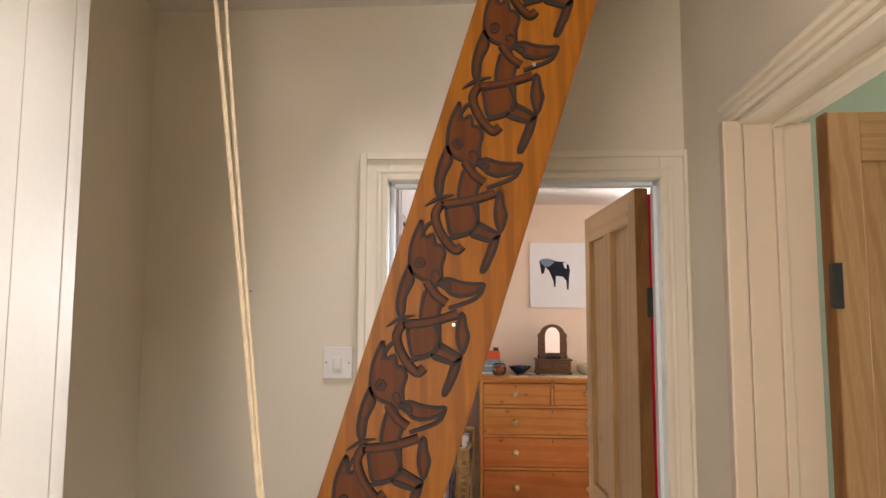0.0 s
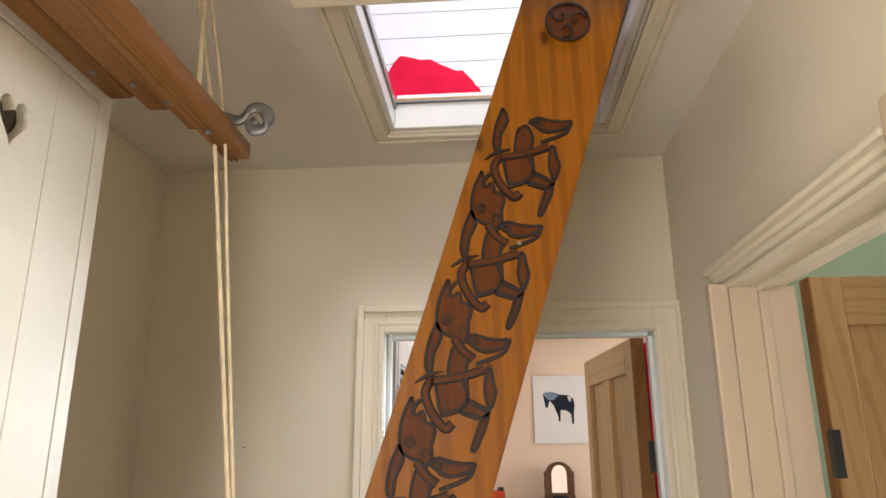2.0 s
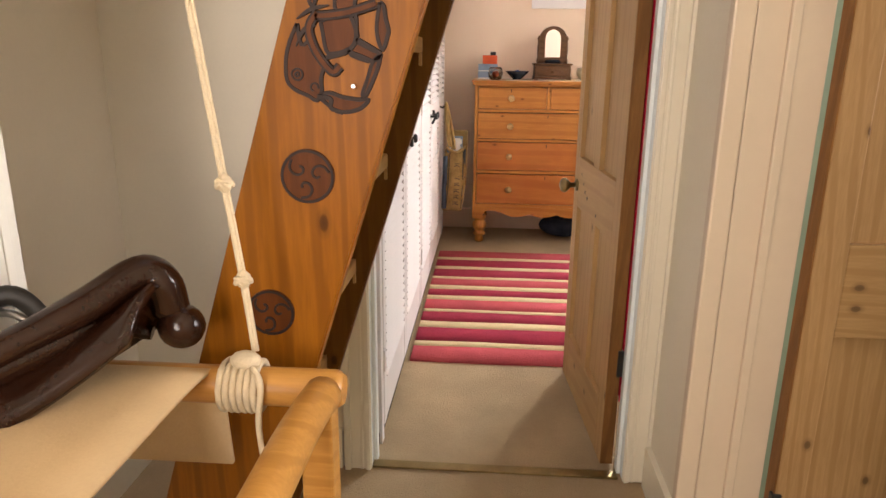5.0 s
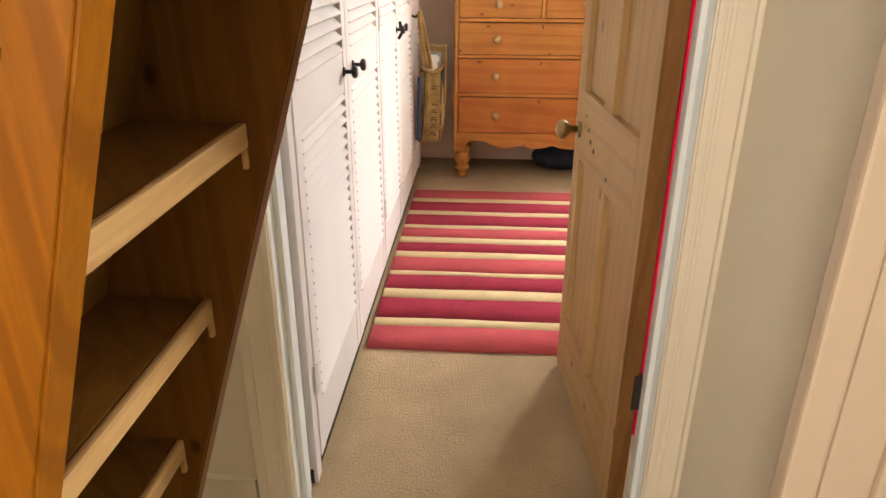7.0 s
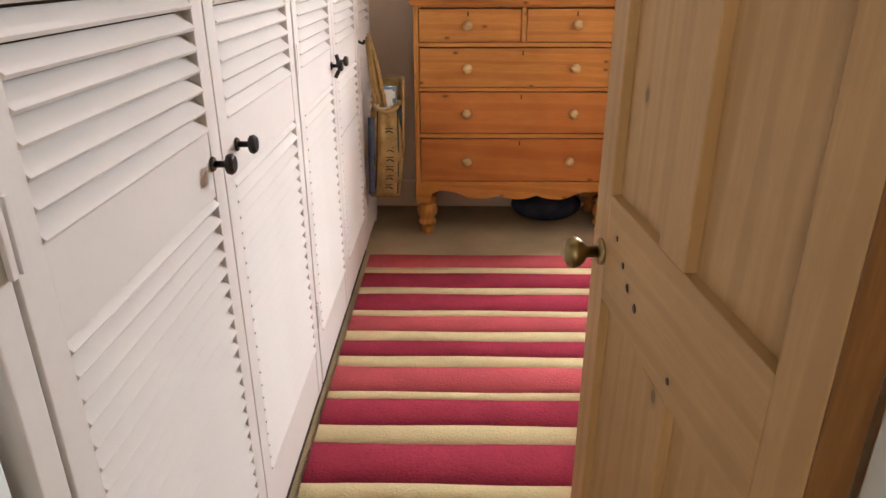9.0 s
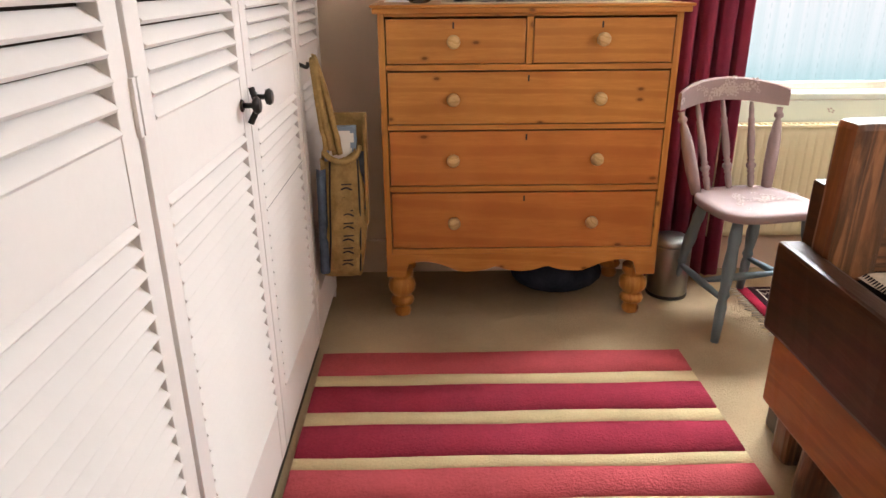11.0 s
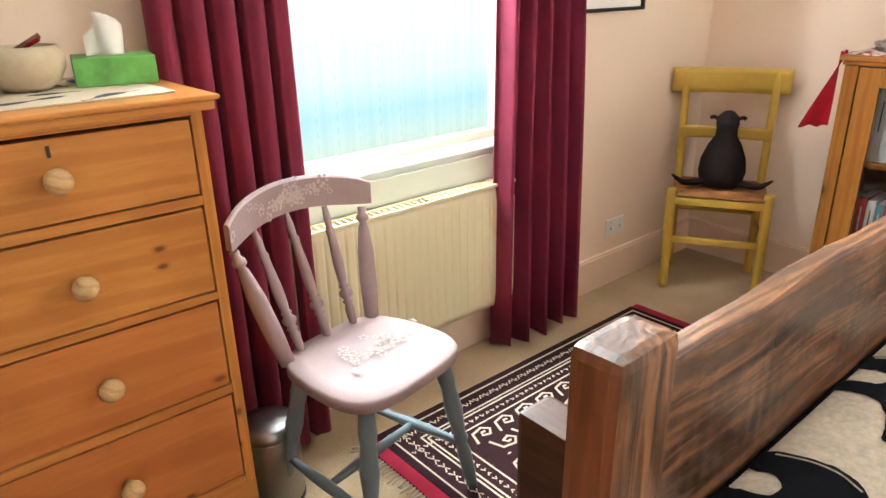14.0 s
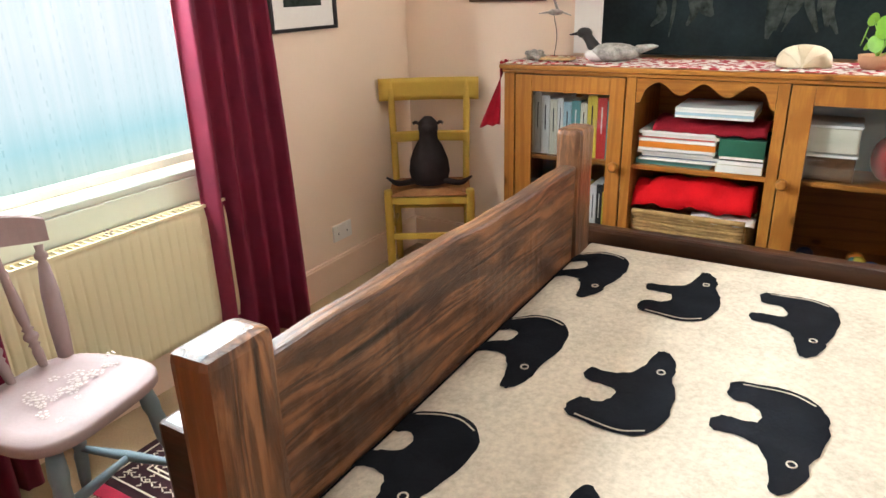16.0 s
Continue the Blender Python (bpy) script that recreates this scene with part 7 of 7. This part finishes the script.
# ---- bookcase ----
def bookcase():
    FX, BX = 3.03, 3.42
    Y0, Y1, ZT = 3.045, 4.605, 1.066
    c = thing("pine_bookcase", (3.22, 3.82, 0), "antique pine bookcase, glazed doors either side of open shelves", "bookcase")
    part("top", boxes((FX - 0.018, BX, Y0 - 0.018, Y1 + 0.018, ZT - 0.018, ZT), (FX - 0.008, BX, Y0 - 0.008, Y1 + 0.008, ZT - 0.034, ZT - 0.0185), bevel=0.005), BOOKW, c)
    for y0, y1 in ((Y0, Y0 + 0.022), (Y1 - 0.022, Y1), (3.568, 3.585), (4.064, 4.081)):
        part("side", boxes((FX + 0.002, BX - 0.01, y0, y1, 0.0, ZT - 0.035), bevel=0.002), BOOKW_V, c)
    part("back", boxes((BX - 0.012, BX - 0.002, Y0 + 0.022, Y1 - 0.022, 0.05, ZT - 0.036)), BOOKW, c)
    for z in (0.33, 0.682):
        for a, b in ((Y0 + 0.0225, 3.5675), (3.5855, 4.0635), (4.0815, Y1 - 0.0225)):
            part("shelf", boxes((FX + 0.02, BX - 0.013, a, b, z, z + 0.018), bevel=0.002), BOOKW, c)
    part("plinth", boxes((FX + 0.005, FX + 0.019, Y0 + 0.023, Y1 - 0.023, 0.0, 0.325)), BOOKW, c)
    for y0, y1 in ((4.064, 4.10), (3.548, 3.585), (Y1 - 0.045, Y1), (Y0, Y0 + 0.045)):
        part("stile", boxes((FX - 0.002, FX + 0.0015, y0, y1, 0.0, ZT - 0.035), bevel=0.001), BOOKW_V, c)
    out = []
    for i in range(31):
        s = i / 30
        z = 0.995 - 0.022 * math.cos(s * 6 * math.pi) - (0.035 if (s < 0.06 or s > 0.94) else 0)
        out.append((4.063 - 0.477 * s, z))
    bm = valance(out, 1.03, 0.016, lambda u, v, h: Vector((FX + 0.018 - h, u, v)))
    part("apron", bm, BOOKW, c, "scalloped pine valance")
    for a, b, kn in ((4.105, 4.555, 4.127), (3.095, 3.543, 3.529)):
        d = part("door", boxes((FX - 0.004, FX + 0.016, a, a + 0.058, 0.34, 1.028), (FX - 0.004, FX + 0.016, b - 0.072, b, 0.34, 1.028), (FX - 0.0035, FX + 0.0155, a + 0.058, b - 0.072, 0.962, 1.028), (FX - 0.0035, FX + 0.0155, a + 0.058, b - 0.072, 0.34, 0.41), bevel=0.003), BOOKW_V, c)
        g = part("glass_pane", boxes((FX + 0.004, FX + 0.007, a + 0.058, b - 0.072, 0.41, 0.962)), GLASS, d)
        g.visible_shadow = False
        part("knob", lathe([(0.008, 0), (0.009, 0.01), (0.020, 0.018), (0.021, 0.026), (0.012, 0.034)], 16, pose(FX - 0.004, kn, 0.69, 0, -90)), BOOKW_V, d, "turned wooden knob")


bookcase()


def book(name, x0, x1, y0, y1, z0, z1, m, label, group, stripe=None):
    b = thing(name, ((x0 + x1) / 2, (y0 + y1) / 2, z0), label, "book" if name != "magazine" else "magazine", group)
    upright = (z1 - z0) > (y1 - y0)
    part("cover", boxes((x0, x1, y0, y1, z0, z1), bevel=0.0012), m, b)
    if upright:
        part("page_block", boxes((x0 + 0.006, x1 - 0.003, y0 + 0.002, y1 - 0.002, z1, z1 + 0.0008)), PAPER, b)
        if stripe:
            part("spine_title", boxes((x0 - 0.0008, x0 - 0.0001, (y0 + y1) / 2 - (y1 - y0) * 0.07, (y0 + y1) / 2 + (y1 - y0) * 0.07, z0 + (z1 - z0) * 0.42, z0 + (z1 - z0) * 0.84)), stripe, b, "printed spine title, unreadable")
    elif m not in (CV["orange"], CV["teal"], CV["green"], CV["pale_blue"]):
        part("page_block", boxes((x0 - 0.0008, x0 - 0.0001, y0 + 0.002, y1 - 0.004, z0 + 0.002, z1 - 0.002)), PAPER, b, "page edges")
    return b


def cover(name, colour):
    return plain(name, colour, 0.12, 12, 60, 0.45, 0.05)


COVERS = [(cover("cover_" + n, c), n) for n, c in (("white", (0.75, 0.75, 0.72)), ("pale_blue", (0.36, 0.52, 0.60)), ("cream", (0.70, 0.66, 0.52)), ("yellow", (0.62, 0.50, 0.06)), ("red", (0.50, 0.03, 0.03)), ("green", (0.02, 0.10, 0.06)), ("teal", (0.10, 0.28, 0.28)), ("navy", (0.03, 0.05, 0.14)), ("orange", (0.65, 0.20, 0.02)), ("black", (0.02, 0.02, 0.02)))]
CV = {n: m for m, n in COVERS}


def shelves():
    rnd = random.Random(21)
    y = 4.55
    order = ("pale_blue", "cream", "white", "white", "cream", "white", "pale_blue", "teal", "cream", "yellow", "red", "teal", "pale_blue", "white", "navy", "cream")
    for n in order:
        w = rnd.uniform(0.024, 0.040)
        if y - w < 4.10:
            break
        book("book", 3.075, 3.22, y - w, y, 0.7005, 0.7005 + rnd.uniform(0.215, 0.262), CV[n], n.replace("_", " ") + " paperback standing on the glazed shelf", "books behind the glass door", INK if n in ("white", "cream", "yellow", "pale_blue") else PAPER)
        y -= w + 0.001
    y = 4.55
    for n in ("white", "cream", "red", "white", "teal", "red", "black", "white", "navy", "yellow", "navy", "white", "black", "yellow", "navy", "cream"):
        w = rnd.uniform(0.020, 0.034)
        if y - w < 4.10:
            break
        book("book", 3.075, 3.22, y - w, y, 0.3485, 0.3485 + rnd.uniform(0.19, 0.25), CV[n], n + " paperback standing on the lower glazed shelf", "books behind the glass door", INK if n in ("white", "cream", "yellow") else PAPER)
        y -= w + 0.001
    # centre: magazines and books lying flat
    z = 0.7005
    for n, t in (("teal", 0.020), ("white", 0.008), ("navy", 0.004), ("white", 0.011), ("white", 0.009), ("black", 0.003), ("white", 0.012), ("orange", 0.022), ("white", 0.011), ("red", 0.004), ("cream", 0.012), ("white", 0.010)):
        j = rnd.uniform(-0.012, 0.012)
        book("magazine", 3.05 + abs(j) * 2, 3.30, 3.765 + j * 1.3, 4.045 + j, z, z + t, CV[n], n + " magazine lying in a stack on the open shelf", "stack of magazines")
        z += t + 0.0006
    z = 0.7005
    for n, t, w in (("cream", 0.03, 0.16), ("white", 0.014, 0.155), ("black", 0.004, 0.15), ("cream", 0.010, 0.15), ("green", 0.062, 0.155)):
        book("book", 3.055, 3.25, 3.60, 3.60 + w, z, z + t, CV[n], n + " book lying flat on the open shelf", "flat books")
        z += t + 0.0006
    fold_cloth = sheet(24, 14, lambda s, t: Vector((3.06 + 0.24 * t, 3.60 + 0.40 * s, 0.838 + 0.035 * math.sin(3.14 * t) ** 0.4 + 0.004 * math.sin(s * 30 + t * 4))), 0.012)
    solid("folded_cloth", fold_cloth, MAROON, "folded dark red cloth on the magazines", "cloth")
    z = 0.892
    for n in ("white", "pale_blue", "white", "white"):
        book("magazine", 3.05, 3.27, 3.65, 3.92, z, z + 0.009, CV[n], n.replace("_", " ") + " magazine on the folded cloth", "upper magazines")
        z += 0.0096
    # basket with red cloth
    b = thing("wicker_basket", (3.18, 3.84, 0.35), "shallow woven wicker basket on the lower shelf", "basket")
    bm = bmesh.new()
    for k in range(11):
        z = 0.357 + k * 0.014
        g = 0.003 * (k % 2)
        e = 0.008 * k / 10
        tube([(3.065 - e + g, 3.635, z), (3.06 - e + g, 3.70, z), (3.058 - e + g, 3.84, z), (3.06 - e + g, 3.98, z), (3.065 - e + g, 4.045, z), (3.12, 4.055, z), (3.30, 4.05, z), (3.31, 3.84, z), (3.30, 3.63, z), (3.12, 3.625, z), (3.065 - e + g, 3.635, z)], 0.0078, bm, 6, 4)
    part("weave", bm, WICKER, b)
    part("base", boxes((3.075, 3.30, 3.64, 4.04, 0.3485, 0.355)), WICKER, b)
    part("rim", tube([(3.05, 3.63, 0.512), (3.046, 3.84, 0.513), (3.05, 4.05, 0.512)], 0.011, seg=8), WICKER, b)
    heap = sheet(30, 16, lambda s, t: Vector((3.045 + 0.24 * t, 3.615 + 0.44 * s, 0.512 + 0.142 * math.sin(math.pi * min(1, t * 1.3 + 0.02)) ** 0.5 * (0.75 + 0.25 * math.sin(2.6 * s + 0.4)) + 0.007 * math.sin(s * 17 + 5 * t) + 0.004 * math.sin(s * 41))), 0.006)
    solid("red_cloth", heap, REDCL, "bright red cloth piled in the basket", "cloth")
    lin = sheet(16, 6, lambda s, t: Vector((3.043 + 0.05 * t, 3.60 + 0.23 * s, 0.505 + 0.018 * t + 0.004 * math.sin(18 * s))), 0.006)
    solid("white_cloth", lin, PAPER, "white folded cloth under the red one", "cloth")
    # right-hand glazed side
    for z, n, lab in ((0.7005, "cream", "clear storage box of sewing things behind the glass door"), (0.80, "white", "clear storage box behind the glass door")):
        t = thing("storage_box", (3.16, 3.4, z), lab, "storage box")
        part("tub", boxes((3.07, 3.26, 3.32, 3.515, z, z + 0.085), bevel=0.008), DARKW if n == "cream" else CV["cream"], t)
        part("lid", boxes((3.065, 3.265, 3.315, 3.52, z + 0.0855, z + 0.095), bevel=0.003), SWITCHP, t)
    solid("patterned_card", boxes((3.285, 3.289, 3.24, 3.52, 0.7005, 0.95)), CV["pale_blue"], "pale patterned card standing at the back", "card")
    solid("cloth_roll", blob(bmesh.new(), (3.16, 3.22, 0.78), (0.07, 0.06, 0.08)), MAROON, "rolled purple-brown cloth on the shelf", "cloth")
    rn = random.Random(5)
    for i in range(26):
        m = CV[rn.choice(("red", "green", "yellow", "teal", "navy", "orange", "black", "white"))]
        p = (rn.uniform(3.07, 3.2), rn.uniform(3.14, 3.50), 0.3485 + 0.02)
        s = rn.uniform(0.016, 0.026)
        hh = rn.choice((0, 0, 0.03))
        solid("toy_figure", blob(bmesh.new(), (p[0], p[1], 0.3485 + s * 0.85 + hh), (s, s * 1.2, s * 0.85), seg=8, rings=6), m, "small bright knitted toy heaped behind the glass", "toy", "heap of small toys")


shelves()


def bookcase_top():
    Z = 1.0665
    cl = thing("red_runner", (3.2, 4.0, Z), "red and white printed cloth runner hanging over the end", "table runner")
    part("cloth", sheet(40, 10, lambda s, t: Vector((3.035 + 0.30 * t + 0.006 * math.sin(s * 40) * (1 - t), 3.10 + 1.51 * s, Z + 0.004 + 0.002 * math.sin(s * 25 + t * 9))), 0.003), RUNNER, cl, "red and white floral print")
    part("drop", sheet(14, 14, lambda s, t: Vector((3.03 + 0.12 * s * (1 - 0.5 * t) + 0.008 * math.sin(s * 9 + 3 * t) * t, 4.627 + s * (0.02 + 0.105 * t), Z + 0.006 - 0.285 * t * (0.9 + 0.1 * s) + 0.004 * math.sin(s * 12))), 0.003), REDV, cl, "plain red hanging corner")
    # large dark picture
    p = thing("dark_painting", (3.46, 3.6, Z + 0.006), "large dark painting in a wide white frame standing on the bookcase", "picture")
    part("frame_side", boxes((3.45, 3.482, 4.345, 4.47, Z + 0.006, 2.05), bevel=0.003), WHITE, p)
    part("frame_side", boxes((3.45, 3.482, 3.11, 3.16, Z + 0.006, 2.05), bevel=0.003), WHITE, p)
    part("frame_side", boxes((3.45, 3.482, 3.1605, 4.3445, 1.93, 2.05), bevel=0.003), WHITE, p)
    part("canvas", boxes((3.458, 3.478, 3.1605, 4.3445, Z + 0.006, 1.9295)), DARKV, p, "almost black glossy canvas")
    bm = bmesh.new()
    q = lambda u, v, h: Vector((3.458 - h, u, v))
    rnd = random.Random(3)
    for i in range(60):
        y, z = rnd.uniform(3.45, 4.2), rnd.uniform(1.12, 1.8)
        h = rnd.uniform(0.10, 0.34)
        ribbon([(y, z + h), (y + rnd.uniform(-0.03, 0.03), z + h * 0.4), (y + rnd.uniform(-0.03, 0.03), z)], rnd.uniform(0.010, 0.060), 0.0006 + 0.00004 * i, q, bm, 4, True)
    part("brushwork", bm, DARKV2, p, "faint grey-green vertical brush marks")["kind"] = "stuff"
    # birds
    d = thing("carved_loon", (3.17, 4.22, Z), "painted wooden loon with black head and speckled back", "ornament")
    bm = bmesh.new()
    blob(bm, (3.17, 4.20, Z + 0.040), (0.045, 0.105, 0.036))
    tube([(3.17, 4.11, Z + 0.05), (3.17, 4.06, Z + 0.062), (3.17, 4.03, Z + 0.066)], 0.01, bm, 8, radii=[0.02, 0.012, 0.003])
    part("body", bm, BIRDG, d)
    part("breast", blob(bmesh.new(), (3.17, 4.268, Z + 0.030), (0.036, 0.05, 0.027)), PAPER, d, "white breast")
    bm = bmesh.new()
    tube([(3.17, 4.275, Z + 0.05), (3.17, 4.30, Z + 0.085), (3.17, 4.315, Z + 0.105)], 0.02, bm, 10, radii=[0.026, 0.020, 0.020])
    blob(bm, (3.17, 4.322, Z + 0.112), (0.021, 0.032, 0.021))
    tube([(3.17, 4.345, Z + 0.11), (3.17, 4.385, Z + 0.104)], 0.007, bm, 8, radii=[0.009, 0.002])
    part("head", bm, BLACK, d, "black head and bill")
    h = thing("bird_ornament", (3.3, 4.52, Z), "small hummingbird ornament poised on a thin wire", "ornament")
    part("wire", tube([(3.3, 4.50, Z + 0.006), (3.3, 4.49, Z + 0.09), (3.3, 4.505, Z + 0.17)], 0.0018, seg=6), BLACK, h)
    bm = blob(bmesh.new(), (3.3, 4.50, Z + 0.185), (0.014, 0.034, 0.013))
    tube([(3.3, 4.53, Z + 0.185), (3.3, 4.575, Z + 0.18)], 0.003, bm, 6, radii=[0.005, 0.001])
    tube([(3.3, 4.47, Z + 0.185), (3.3, 4.43, Z + 0.172)], 0.006, bm, 6, radii=[0.009, 0.004], flat=0.4)
    tube([(3.3, 4.49, Z + 0.195), (3.3, 4.505, Z + 0.23), (3.3, 4.515, Z + 0.255)], 0.006, bm, 6, radii=[0.009, 0.007, 0.001], flat=0.4)
    part("body", bm, BIRDG, h)
    s = thing("shell_heap", (3.16, 4.50, Z), "small heap of shells on a wooden board", "ornament")
    part("board", boxes((3.12, 3.19, 4.36, 4.50, Z + 0.007, Z + 0.017), bevel=0.003), KNOBW, s)
    bm = bmesh.new()
    for i in range(12):
        blob(bm, (3.12 + 0.02 * (i % 4), 4.505 + 0.018 * (i // 4), Z + 0.018 + 0.008 * (i % 3)), (0.015, 0.018, 0.011), pose(0, 0, 0, 0, 0, 40 * i), 8, 6)
    part("shells", bm, BIRDG, s)
    c = thing("tweed_cap", (3.17, 3.53, Z), "pale beige panelled flat cap", "cap")
    for i, m in enumerate((STONE, LINEN, STONE, LINEN, STONE)):
        def dome(a, b):
            th, ph = math.pi * (i + a) / 5, math.pi * b
            return Vector((3.17 - 0.06 * math.cos(ph), 3.53 - 0.088 * math.cos(th) * math.sin(ph), Z + 0.006 + 0.074 * (math.sin(th) * math.sin(ph)) ** 0.6 if 0 < b < 1 else Z + 0.006))
        bm = sheet(8, 10, dome, 0.003)
        part("panel", bm, m, c)
    # plant
    pt = thing("pot_plant", (3.17, 3.315, Z), "bright green round-leaved plant in a small terracotta pot", "plant")
    part("pot", lathe([(0.042, 0.006), (0.055, 0.03), (0.058, 0.05), (0.05, 0.05), (0.045, 0.035)], 22, pose(3.17, 3.315, Z)), TERRA, pt)
    rn = random.Random(9)
    for i in range(16):
        a, r, z = rn.uniform(0, 6.28), rn.uniform(0.03, 0.10), rn.uniform(0.07, 0.20)
        tip = Vector((3.17 + r * math.cos(a), 3.315 + r * math.sin(a), Z + z))
        part("stem", tube([(3.17, 3.315, Z + 0.04), (3.17 + r * 0.4 * math.cos(a), 3.315 + r * 0.4 * math.sin(a), Z + z * 0.7), tip], 0.0016, seg=5, steps=3), LEAF, pt)
        m = Matrix.Translation(tip) @ Euler((rn.uniform(0.6, 1.5), rn.uniform(-0.5, 0.5), a + 1.57)).to_matrix().to_4x4()
        s = rn.uniform(0.022, 0.034)
        q = lambda u, v, h: m @ Vector((u, v, h + 4 * (u * u + v * v)))
        part("leaf", plate([(s * 0.85 * math.cos(t * 0.524), s * math.sin(t * 0.524)) for t in range(12)], 0.0012, q), LEAF, pt)


def runner_print():
    m, n, l, b = mat("red_white_floral_print", 0.9)
    v = coords(n, l)
    l.new(ramp(n, l, noise_tex(n, l, v, 38, 2, 0.4), [(0.47, (0.30, 0.01, 0.02)), (0.52, (0.66, 0.60, 0.54))]), b.inputs["Base Color"])
    return m


RUNNER, REDV = runner_print(), plain("plain_red_cotton", (0.34, 0.012, 0.025), 0.2, 9, 160, 0.85, 0.3)
bookcase_top()
